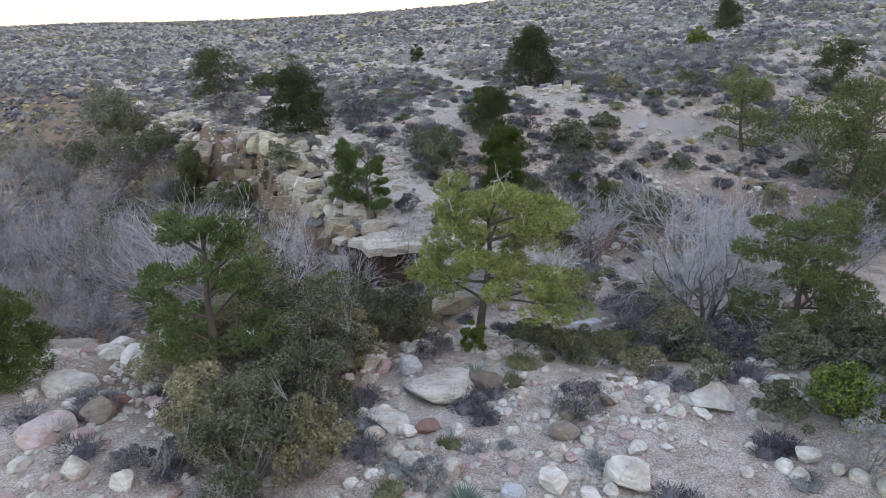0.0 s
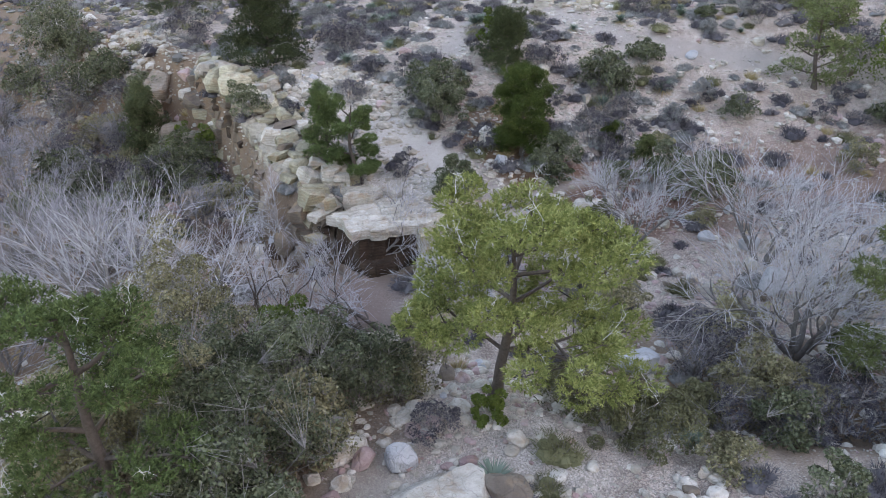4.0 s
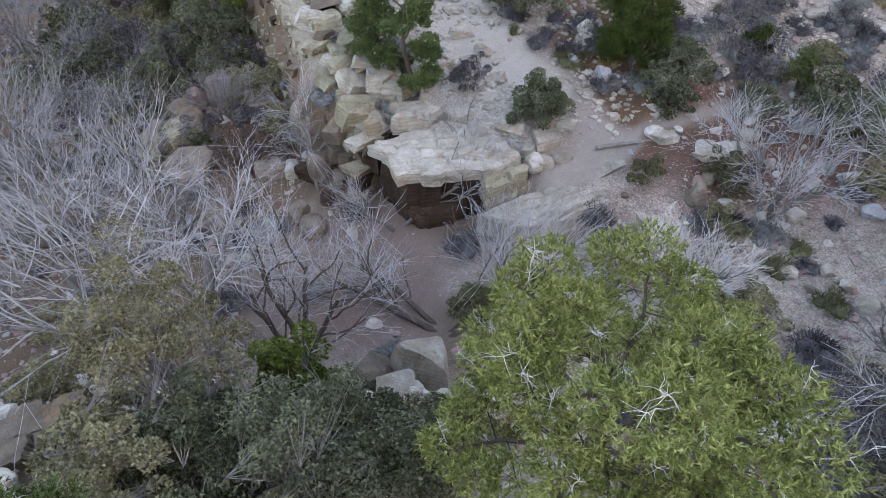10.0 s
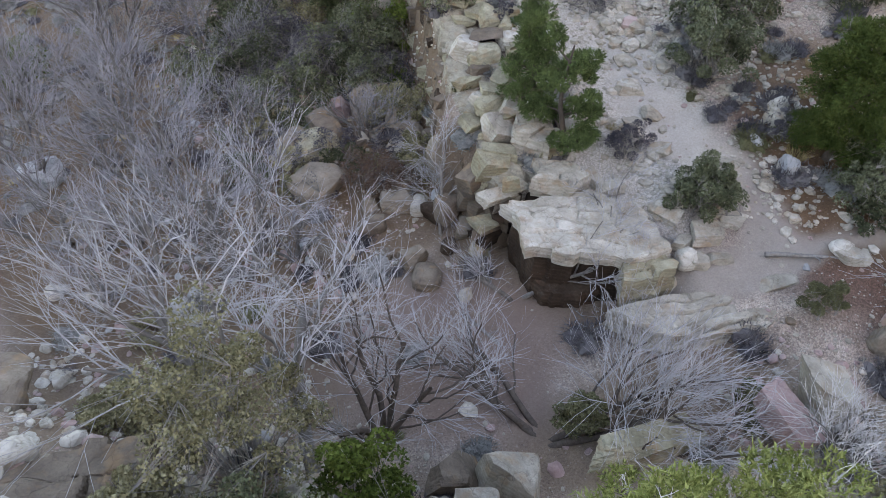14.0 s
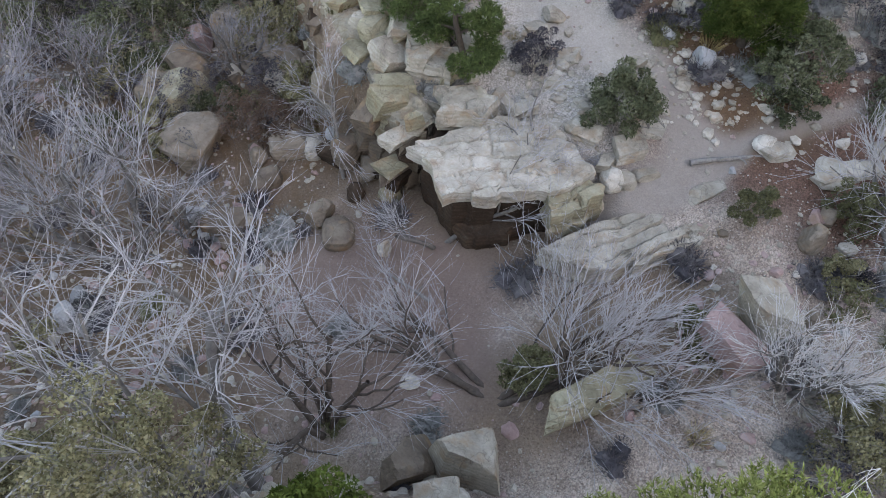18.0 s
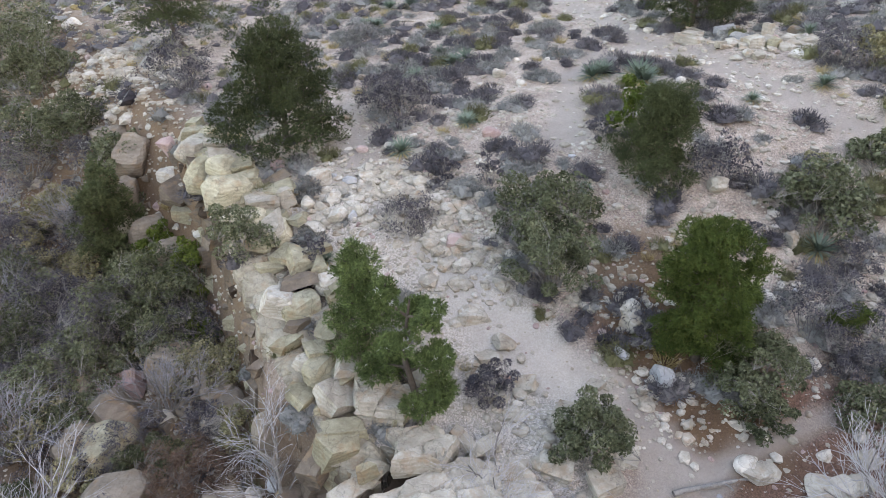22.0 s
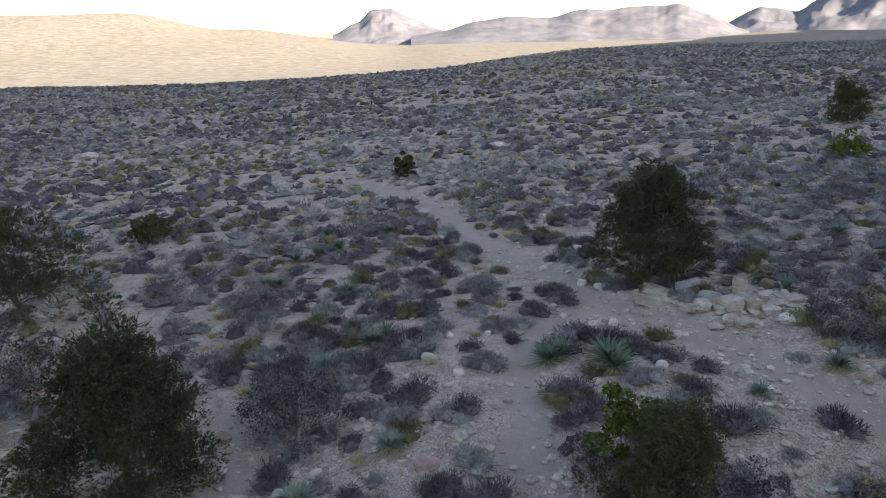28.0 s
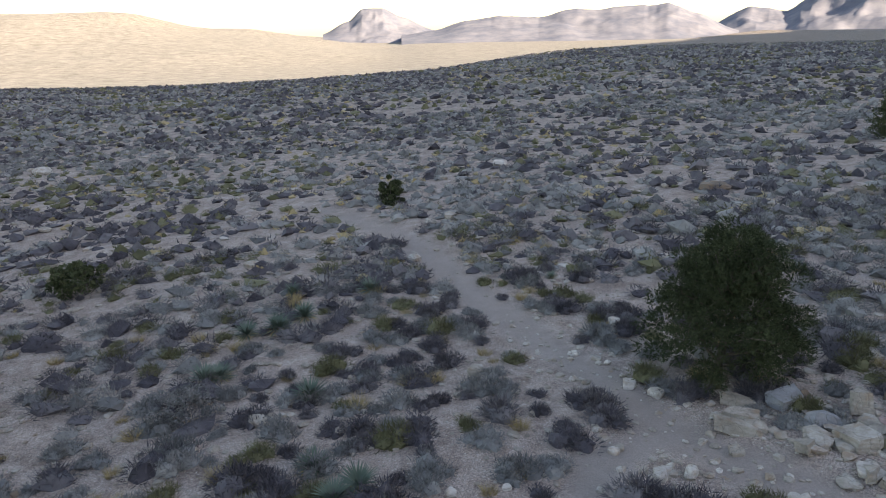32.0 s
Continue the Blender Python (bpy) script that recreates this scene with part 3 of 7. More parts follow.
def conifer(name, label, category, x, y, h, spread, seed, needles, pads=36, tufts=70, needle=0.11, blade=0.012, lean=(0, 0), dead=0.5, low=0.12, shape="round", group="", stems=1, bark=None, fill=0, star=6, open_crown=False, reach_right=0.0):
    """A pinyon or juniper: a crooked trunk, limbs, pads of needle tufts, and dead grey twigs among them."""
    rng = np.random.default_rng(seed)
    root = holder(name, x, y, 0.08)
    tagged(root, label, category, group or "evergreen trees")
    bark = bark or BARK
    dead_p0, dead_p1, dead_r = [], [], []
    wood_p0, wood_p1, wood_r = [], [], []
    needle_v = []
    trunk = None

    def spray(at, way, length):
        """A dead branching spray of twigs."""
        main = bend(at, way, length, 4, rng, 0.25, 0.02)
        dead_p0.append(main[:-1]), dead_p1.append(main[1:]), dead_r.append(np.linspace(0.008, 0.0045, 4))
        for q in range(1, 5):
            for w in range(3):
                side = bend(main[q], unit(main[q] - main[q - 1] + rng.normal(size=3) * 0.75), length * (0.2 + 0.3 * rng.random()), 2, rng, 0.3)
                dead_p0.append(side[:-1]), dead_p1.append(side[1:]), dead_r.append(np.array([0.0045, 0.0032]))

    for st in range(stems):
        tilt = np.array([lean[0], lean[1], 1.0]) + (rng.normal(size=3) * [0.3, 0.3, 0] if stems > 1 else 0)
        line = bend((rng.normal() * 0.12 * (stems > 1), rng.normal() * 0.12 * (stems > 1), 0), unit(tilt), h * 0.86, 9, rng, 0.10, 0.05)
        thick = 0.027 * h / math.sqrt(stems)
        v, f = tube(line, np.linspace(thick, thick * 0.22, 10) * np.r_[1.35, np.ones(9)], 8)
        trunk = part("trunk", mesh_of("trunk", v, f, bark, True), root)
        limbs = max(6, int(pads / 2.9 / stems))
        for k in range(limbs):
            u = low + (0.96 - low) * (k + 0.3 + rng.random() * 0.4) / limbs
            if open_crown:
                u = low + (0.97 - low) * (math.floor(5 * k / limbs) + 0.35 + 0.3 * rng.random()) / 5
            reach = crown_reach(shape, u) * spread * (0.78 + 0.35 * rng.random())
            a = k * 2.39996 + rng.normal() * 0.4 + st * 1.7
            reach *= 1 + reach_right * max(0.0, math.cos(a)) * (1.25 - u)
            s = u * 9 * 0.98
            i = min(int(s), 8)
            at = line[i] + (line[i + 1] - line[i]) * (s - i)
            way = unit(np.array([math.cos(a), math.sin(a), 0.10 + 0.55 * u]))
            arm = bend(at, way, reach, 5, rng, 0.16, 0.03)
            v, f = tube(arm, np.linspace(thick * 0.36, thick * 0.08, 6), 5)
            part("limb", mesh_of("limb", v, f, bark, True), trunk)
            if open_crown:
                across = unit(np.cross(arm[5] - arm[1], [0, 0, 1.0]))
                for q in range(6 - (rng.random() < 0.5)):
                    w = (1.0, 0.86, 0.80, 0.62, 0.55, 0.40)[q] + rng.normal() * 0.04
                    s2 = min(max(w, 0.2), 1.0) * 5 * 0.999
                    j = min(int(s2), 4)
                    root_at = arm[j] + (arm[j + 1] - arm[j]) * (s2 - j)
                    c = root_at + across * reach * (0.0, 0.22, -0.22, 0.27, -0.27, 0.06)[q] * (0.7 + 0.6 * rng.random()) + rng.normal(size=3) * spread * 0.035
                    c[2] += 0.045 * spread * rng.random()
                    size = spread * (0.10 + 0.08 * rng.random()) * (0.7 if q > 4 else 1.0)
                    n = int(tufts * (0.8 + 0.5 * rng.random()) * (0.6 if q > 4 else 1.0))
                    d = sphere_points(n, rng, 0.25)
                    pos = c + d * (size * np.cbrt(0.2 + 0.8 * rng.random(n)))[:, None] * [1.15, 1.15, 0.5]
                    needle_v.append((pos, unit(d + [0, 0, 0.5] + 0.5 * unit(c - line[4]))))
                    m = 7
                    ends = c + sphere_points(m, rng, 0.2) * size * 0.85 * [1, 1, 0.5]
                    wood_p0.append(np.vstack([root_at, np.repeat(c[None], m, 0)])), wood_p1.append(np.vstack([c, ends]))
                    wood_r.append(np.r_[thick * 0.08 + 0.004, np.full(m, 0.005)])
                    for w in range(int(dead * 1.6 * rng.random() + 0.35)):
                        spray(c + [0, 0, size * 0.3], unit(unit(c - line[4]) + rng.normal(size=3) * 0.6 + [0, 0, 0.25]), size * (1.0 + 0.9 * rng.random()))
            for q in range(0 if open_crown else 5 + (rng.random() < 0.6)):
                w = 1.0 - 0.155 * q + rng.normal() * 0.05
                w = min(max(w, 0.2), 1.0)
                s2 = w * 5 * 0.999
                j = min(int(s2), 4)
                c = arm[j] + (arm[j + 1] - arm[j]) * (s2 - j) + rng.normal(size=3) * spread * 0.12
                c[2] += 0.03 * h
                size = spread * (0.13 + 0.08 * rng.random()) * (1.0 if shape != "cone" else 0.85)
                n = int(tufts * 0.85 * (0.7 + 0.6 * rng.random()))
                d = sphere_points(n, rng, 0.35)
                pos = c + d * (size * np.cbrt(0.35 + 0.65 * rng.random(n)))[:, None] * [1.15, 1.15, 0.6]
                needle_v.append((pos, unit(d + [0, 0, 0.45])))
                knee = (arm[j] + c) / 2 + rng.normal(size=3) * size * 0.15
                m = 5
                ends = c + sphere_points(m, rng, 0.2) * size * 0.7
                wood_p0.append(np.vstack([arm[j], knee, np.repeat(c[None], m, 0)])), wood_p1.append(np.vstack([knee, c, ends]))
                wood_r.append(np.r_[thick * 0.07 + 0.003, thick * 0.06 + 0.003, np.full(m, 0.004)])
                if rng.random() < 0.1 + dead * 0.6:
                    spray(c, unit(unit(c - line[4]) + rng.normal(size=3) * 0.5 + [0, 0, 0.3]), size * (0.9 + 0.7 * rng.random()))
    for k in range(int(fill * 1.5)):
        u = low + (0.99 - low) * rng.random() ** 1.1
        a, r = rng.random() * 6.283, crown_reach(shape, u) * spread * (0.55 + 0.5 * rng.random())
        c = np.array([lean[0] * h * u + math.cos(a) * r, lean[1] * h * u + math.sin(a) * r, u * h * 0.92])
        size, n = spread * (0.13 + 0.06 * rng.random()), int(tufts * 0.8)
        d = sphere_points(n, rng, 0.3)
        needle_v.append((c + d * (size * np.cbrt(0.25 + 0.75 * rng.random(n)))[:, None] * [1, 1, 0.7], unit(d + [math.cos(a) * 0.5, math.sin(a) * 0.5, 0.35])))
    pos = np.concatenate([p for p, d in needle_v])
    way = np.concatenate([d for p, d in needle_v])
    # each tuft is a short shoot set with needles all round
    length = needle * (0.8 + 0.6 * rng.random(len(pos)))
    along_shoot = rng.random((len(pos), star))
    base = pos[:, None] + way[:, None] * (along_shoot * length[:, None])[..., None]
    out = unit(way[:, None] * 0.9 + rng.normal(size=base.shape) * 0.75).reshape(-1, 3)
    base = base.reshape(-1, 3)
    n = len(base)
    v, f = blades(base, out, needle * (0.45 + 0.4 * rng.random(n)), blade * (0.7 + 0.6 * rng.random(n)), rng, 0.05)
    part("crown", mesh_of("crown", v, f, needles), root)
    r = np.concatenate(wood_r)
    v, f = sticks(np.concatenate(wood_p0), np.concatenate(wood_p1), r, r * 0.7)
    tagged(part("branchwork", mesh_of("branchwork", v, f, bark), root), kind="stuff")
    if not dead_r:
        return root
    r = np.concatenate(dead_r)
    v, f = sticks(np.concatenate(dead_p0), np.concatenate(dead_p1), r, r * 0.55)
    tagged(part("deadwood", mesh_of("deadwood", v, f, PALE_TWIG if dead > 0.3 else GREY_BARK), root, "bare grey deadwood among the needles"), kind="stuff")
    return root


def leafy_shrub(name, label, x, y, w, h, seed, foliage, pads=14, count=110, leaf=0.035, bare=0.3, wood=None, group="leafy shrubs", category="shrub"):
    """A many-stemmed broadleaf shrub."""
    rng = np.random.default_rng(seed)
    root = holder(name, x, y, 0.06)
    tagged(root, label, category, group)
    centre, way, p0, p1, r = [], [], [], [], []
    pads = int(pads * 1.5)
    for k in range(pads):
        a, u = k * 2.39996 + rng.normal() * 0.3, (k + 0.5) / pads
        out = math.sqrt(u) * 0.43 * w * (0.8 + 0.4 * rng.random())
        top = h * (0.80 - 0.45 * u ** 1.5 + 0.17 * rng.normal())
        c = np.array([math.cos(a) * out, math.sin(a) * out, max(top, 0.25 * h)])
        size = w * (0.07 + 0.09 * rng.random())
        line = bend((0.12 * w * math.cos(a) * rng.random(), 0.12 * w * math.sin(a) * rng.random(), 0), unit(c), np.linalg.norm(c) * 0.95, 4, rng, 0.12)
        p0.append(line[:-1]), p1.append(line[1:]), r.append(np.linspace(0.014, 0.006, 4) * (0.6 + h * 0.35))
        m = int(3 + 9 * bare)
        ends = c + sphere_points(m, rng, 0.3) * size * (0.8 + 0.5 * rng.random((m, 1)))
        p0.append(np.repeat(line[-1:], m, 0)), p1.append(ends), r.append(np.full(m, 0.006))
        n = int(count * 1.35 * (0.6 + 0.8 * rng.random()))
        d = sphere_points(n, rng, 0.3)
        centre.append(c + d * (size * np.cbrt(0.3 + 0.7 * rng.random(n)))[:, None] * [1, 1, 0.8])
        way.append(unit(d + rng.normal(size=(n, 3)) * 0.6 + [0, 0, 0.5]))
    centre, way = np.concatenate(centre), np.concatenate(way)
    centre[:, 2] = np.maximum(centre[:, 2], 0.05)
    size = leaf * (0.6 + 0.8 * rng.random(len(centre)))
    v, f = blades(centre, unit(np.cross(way, rng.normal(size=way.shape)) + way * 0.4), size * 1.7, size * 0.72, rng)
    part("foliage", mesh_of("foliage", v, f, foliage), root)
    rr = np.concatenate(r)
    v, f = sticks(np.concatenate(p0), np.concatenate(p1), rr, rr * 0.6)
    tagged(part("branchwork", mesh_of("branchwork", v, f, wood or GREY_BARK), root, "thin crooked grey branches"), kind="stuff")
    return root


def bare_tree(name, label, x, y, h, seed, lean=(0, 0), spread=0.55, stems=3, split=(5, 6, 6), twig=0.006, wood=None, limb=None, lift=0.035, group="leafless trees", category="tree", thick=1.0):
    """A leafless tree: stems, boughs, branches and a haze of fine twigs."""
    rng = np.random.default_rng(seed)
    root = holder(name, x, y, 0.1)
    tagged(root, label, category, group)
    limb, wood = limb or BARE_LIMB, wood or BARE_TWIG
    p0, p1, r0, r1 = [], [], [], []

    def grow(at, way, length, level, radius):
        line = bend(at, way, length, 5 if level < 2 else 3 if level == 2 else 2, rng, (0.13, 0.20, 0.17, 0.13, 0.10)[level], lift * (0.4 if level == 0 else 1.3))
        if level == 0:
            v, f = tube(line, np.linspace(radius, radius * 0.55, 6), 7)
            part("stem", mesh_of("stem", v, f, limb, True), root)
        elif level == 1:
            v, f = tube(line, np.linspace(radius, radius * 0.5, 6), 5)
            part("bough", mesh_of("bough", v, f, limb, True), root)
        else:
            t = np.linspace(radius, max(radius * 0.5, twig * 0.6), len(line))
            p0.append(line[:-1]), p1.append(line[1:]), r0.append(t[:-1]), r1.append(t[1:])
        if level >= len(split):
            return
        for k in range(split[level]):
            u = 0.25 + 0.75 * (k + rng.random()) / split[level]
            s = min(u, 0.999) * (len(line) - 1)
            i = int(s)
            d = unit(line[i + 1] - line[i])
            away = unit(np.cross(d, rng.normal(size=3)))
            grow(line[i] + (line[i + 1] - line[i]) * (s - i), unit(d + away * ((1.35, 1.25, 1.1, 1.0)[level] * spread + 0.22 * rng.normal())), length * (0.58 + 0.25 * rng.random()) * (1.15 - 0.4 * u), level + 1, max(radius * (0.36 if level == 0 else 0.32), twig))

    for k in range(stems):
        a = k * 6.283 / stems + rng.random() * 1.5
        way = unit(np.array([lean[0] + 0.42 * spread * 2 * math.cos(a) * (stems > 1), lean[1] + 0.42 * spread * 2 * math.sin(a) * (stems > 1), 1.0]))
        grow((0.1 * math.cos(a), 0.1 * math.sin(a), 0), way, h * 0.5 * (0.8 + 0.4 * rng.random()), 0, 0.017 * h * thick)
    v, f = sticks(np.concatenate(p0), np.concatenate(p1), np.concatenate(r0), np.concatenate(r1))
    tagged(part("branchwork", mesh_of("branchwork", v, f, wood), root, "pale grey leafless twigs"), kind="stuff")
    return root


def dome(seed, detail, rough, base=0.0):
    """A lumpy mound one metre wide."""
    bm = bmesh.new()
    bmesh.ops.create_icosphere(bm, subdivisions=detail, radius=1)
    p = np.array([v.co for v in bm.verts])
    f = np.array([[v.index for v in q.verts] for q in bm.faces])
    bm.free()
    rng = np.random.default_rng(seed)
    p = p * (1 + rough * (rng.random((len(p), 1)) - 0.5)) + rng.normal(size=p.shape) * rough * 0.12
    f = f[p[f].mean(axis=1)[:, 2] > -0.35]
    p[:, 2] = np.where(p[:, 2] < 0, p[:, 2] * 0.12, p[:, 2])
    return p * 0.5, f


def brush_mesh(name, seed, material, n=420, spike=0.006, tall=0.75, fuzz=0.11):
    """A knee-high desert shrub one metre wide: a lumpy mound of fine twigs, several crowns grown together."""
    rng = np.random.default_rng(seed)
    pieces = []
    crowns = 3 + seed % 3
    for k in range(crowns):
        a, r = k * 2.4 + rng.random(), 0.16 * math.sqrt(k + 0.3)
        c = np.array([math.cos(a) * r, math.sin(a) * r, 0.0])
        s = 0.62 + 0.25 * rng.random()
        v, f = dome(seed * 7 + k, 2, 0.5)
        pieces.append((v * s * 0.60 * [1, 1, tall] + c, f))
        m = n // crowns
        d = sphere_points(m, rng, 0.25)
        d[:, 2] = np.abs(d[:, 2]) + 0.06
        d = unit(d)
        start = d * (s * 0.5 * (0.3 + 0.62 * np.sqrt(rng.random((m, 1))))) * [1, 1, tall] + c
        pieces.append(blades(start, unit(d + rng.normal(size=d.shape) * 0.55 + [0, 0, 0.15]), fuzz * (0.6 + 0.9 * rng.random(m)), np.full(m, spike), rng))
    v, f = join(*pieces)
    v[:, 2] = np.maximum(v[:, 2], -0.02)
    return mesh_of(name, v, f, material)


def stem_mesh(name, seed, material, n=16):
    rng = np.random.default_rng(seed)
    d = sphere_points(n, rng, 0.5)
    d[:, 2] = np.abs(d[:, 2]) + 0.3
    d = unit(d)
    v, f = sticks(np.zeros((n, 3)) + [0, 0, -0.03], d * 0.36, np.full(n, 0.014), np.full(n, 0.006))
    return mesh_of(name, v, f, material)


def grass_mesh(name, seed, material, n=150):
    rng = np.random.default_rng(seed)
    a, r = rng.random(n) * 6.283, np.sqrt(rng.random(n)) * 0.22
    base = np.column_stack([np.cos(a) * r, np.sin(a) * r, np.zeros(n)])
    way = unit(np.column_stack([np.cos(a) * r * 3.2, np.sin(a) * r * 3.2, np.full(n, 0.8)]) + rng.normal(size=(n, 3)) * 0.15)
    v, f = blades(base, way, 0.35 + 0.3 * rng.random(n), np.full(n, 0.012), rng, 0.1)
    return mesh_of(name, v, f, material)


def yucca_mesh(name, seed, material, n=70, dead=False):
    rng = np.random.default_rng(seed)
    a = np.arange(n) * 2.39996
    up = np.linspace(-0.1 if not dead else -0.5, 1.4 if not dead else 0.05, n)
    way = unit(np.column_stack([np.cos(a), np.sin(a), up]) + rng.normal(size=(n, 3)) * 0.08)
    side = unit(np.cross(way, [0, 0, 1.0]))
    base = way * 0.04 + [0, 0, 0.10]
    ln = 0.42 + 0.12 * rng.random(n)
    mid = base + way * (ln * 0.45)[:, None]
    tip = base + way * ln[:, None] - np.column_stack([np.zeros(n), np.zeros(n), ln * 0.06])
    w = 0.020
    fold = np.cross(side, way) * 0.008
    v = np.stack([mid + side * w + fold, mid - side * w + fold, tip], axis=1).reshape(-1, 3)
    v = np.vstack([v, [[0, 0, 0.08]]])
    k = (np.arange(n) * 3)[:, None]
    heart = np.full((n, 1), 3 * n)
    f = np.concatenate([np.hstack([heart, k, k + 1]), k + [[1, 0, 2]]])
    return mesh_of(name, v, f, material)


# ---- rocks ----
def rock_shape(seed, detail, block=0.0, planes=11, rough=0.05, squash=(1, 1, 1)):
    """A broken boulder: a ball or block cut by random planes, then weathered."""
    rng = np.random.default_rng(seed)
    bm = bmesh.new()
    bmesh.ops.create_icosphere(bm, subdivisions=detail, radius=1)
    p = np.array([v.co for v in bm.verts])
    f = np.array([[v.index for v in q.verts] for q in bm.faces])
    bm.free()
    if block:
        p = np.sign(p) * np.abs(p) ** (1 - block)
        p = p / np.abs(p).max() * 0.95
    for k in range(planes):
        n = unit(rng.normal(size=3))
        d = 0.5 + 0.4 * rng.random() if not block else 0.66 + 0.4 * rng.random()
        over = p @ n - d
        p = p - np.outer(np.maximum(over, 0), n) * 0.97
    bumps = np.array([noise.fractal(Vector(q * 1.9) + Vector((seed * 1.7, 0, 0)), 1.0, 2.0, 4) for q in p])
    p = p * (1 + rough * bumps)[:, None] * squash
    p = p / np.abs(p).max(axis=0)
    return p, f


def rock_mesh(name, seed, detail, material, **kw):
    v, f = rock_shape(seed, detail, **kw)
    return mesh_of(name, v, f, material, False)


ROCK_KINDS = {"tawny": TAWNY_ROCK, "varnished": STAIN_SHADE_ROCK, "pale": PALE_ROCK, "brown": BROWN_ROCK, "pink": PINK_ROCK, "grey": GREY_ROCK, "red": RED_ROCK}
ROCK_WORDS = {"tawny": "yellowish lichen-stained sandstone", "varnished": "shade-toned brown stained sandstone", "pale": "pale cream sandstone", "brown": "brown weathered sandstone", "pink": "pinkish sandstone", "grey": "blue-grey limestone", "red": "dark red sandstone"}


def boulder(x, y, w, d, h, turn, kind="pale", block=0.0, z=None, seed=None, tip=0.0, name="boulder", label=""):
    """A boulder w by d by h that sits a little in the ground."""
    seed = seed or int(abs(x * 131 + y * 57)) + 1
    me = rock_mesh(name, seed, 4 if w > 0.9 else 3, ROCK_KINDS[kind], block=block, planes=12 if not block else 8, rough=0.07)
    ob = new(name, me)
    base = ground(x, y) if z is None else z
    ob.matrix_world = pose(x, y, base + h * 0.26, tip, tip * 0.6, turn) @ Matrix.Diagonal((w / 2, d / 2, h * 0.62, 1))
    shape = "slab" if w > 2.6 * h else ("block" if block else "boulder")
    return tagged(ob, label or f"{ROCK_WORDS[kind]} {shape} half sunk in the stony ground", "rock", "boulders")

# ---- evergreen trees ----
conifer("pinyon_pine", "yellow-green pinyon pine with pale dead twigs beside the wash", "tree", 1.0, 17.8, 4.9, 2.15, 11, PINE_GREEN, pads=48, tufts=135, needle=0.115, blade=0.0115, dead=1.0, low=0.25, shape="dome", lean=(0.02, 0.07), star=9, open_crown=True, reach_right=0.45)
conifer("pinyon_pine", "grey-green pinyon pine with sparse layered crown on the bank", "tree", -5.2, 14.2, 5.2, 1.75, 12, FRESH_NEEDLE, pads=34, tufts=105, needle=0.10, blade=0.011, dead=0.8, low=0.34, star=8, open_crown=True)
conifer("pinyon_pine", "bright green pinyon pine at the edge of the wash", "tree", 10.2, 18.2, 4.7, 2.0, 13, PINE_GREY, pads=46, tufts=130, needle=0.10, blade=0.011, dead=0.6, low=0.10, star=8, open_crown=True)
conifer("pinyon_pine", "dense dark green pinyon pine beside the trail", "tree", 5.7, 46.5, 4.0, 1.75, 14, PINE_DARK, pads=62, tufts=95, needle=0.11, blade=0.012, dead=0.15, low=0.08, shape="egg", fill=60, star=5)
conifer("pinyon_pine", "dark open-crowned pinyon pine on the slope", "tree", -14.6, 47.2, 4.0, 2.0, 15, PINE_DARK, pads=42, tufts=75, needle=0.11, blade=0.012, dead=0.15, low=0.2, stems=2, fill=30, star=6)
conifer("pinyon_pine", "dense dark green pinyon pine on the cliff top", "tree", -7.7, 37.2, 3.5, 1.75, 16, PINE_DARK, pads=58, tufts=95, needle=0.11, blade=0.012, dead=0.15, low=0.08, shape="egg", fill=60, star=5)
conifer("juniper_tree", "slender dark green juniper below the cliff", "tree", -13.6, 37.2, 4.1, 1.1, 17, PINE_DARK, pads=42, tufts=56, needle=0.14, blade=0.019, dead=0.1, low=0.06, shape="cone", fill=40, star=5)
conifer("juniper_tree", "cone-shaped green juniper on the stony slope", "tree", 2.3, 35.3, 2.6, 1.15, 18, PINE_DARK, pads=36, tufts=87, needle=0.10, blade=0.009, dead=0.1, low=0.06, shape="cone", fill=40)
conifer("juniper_tree", "tall green juniper with yellow berries", "tree", 2.75, 30.5, 3.6, 0.95, 19, JUNIPER, pads=56, tufts=105, needle=0.10, blade=0.009, dead=0.15, low=0.06, fill=60)
conifer("pinyon_pine", "young dark green pinyon on the pale ledges", "tree", -4.3, 30.2, 3.2, 0.95, 20, FRESH_NEEDLE, pads=36, tufts=80, needle=0.10, blade=0.009, dead=0.3, low=0.08, shape="cone", fill=20)
conifer("pinyon_pine", "young yellow-green pinyon on the pale ledges", "tree", -3.0, 29.0, 3.3, 1.0, 21, FRESH_NEEDLE, pads=34, tufts=95, needle=0.10, blade=0.011, dead=0.8, low=0.12, star=8, open_crown=True)
conifer("pinyon_pine", "green pinyon pine on the far bank", "tree", 15.2, 35.1, 4.1, 1.6, 22, PINE_GREY, pads=36, tufts=56, needle=0.14, blade=0.019, dead=0.2, low=0.08, star=5)
conifer("pinyon_pine", "round dark pinyon pine far out on the plain", "tree", 28.5, 73.3, 3.1, 1.5, 23, PINE_DARK, pads=36, tufts=56, needle=0.14, blade=0.019, dead=0.0, low=0.05, fill=40, shape="egg", star=5)
conifer("pinyon_pine", "green pinyon pine on the far bank", "tree", 22.2, 40.5, 3.2, 1.4, 24, PINE_DARK, pads=36, tufts=56, needle=0.14, blade=0.019, dead=0.1, low=0.05, star=5)
conifer("pinyon_pine", "tall grey-green pinyon pine above the wash", "tree", 19.6, 32.6, 5.6, 2.1, 25, PINE_GREY, pads=48, tufts=56, needle=0.14, blade=0.019, dead=0.3, low=0.08, fill=30, star=5)
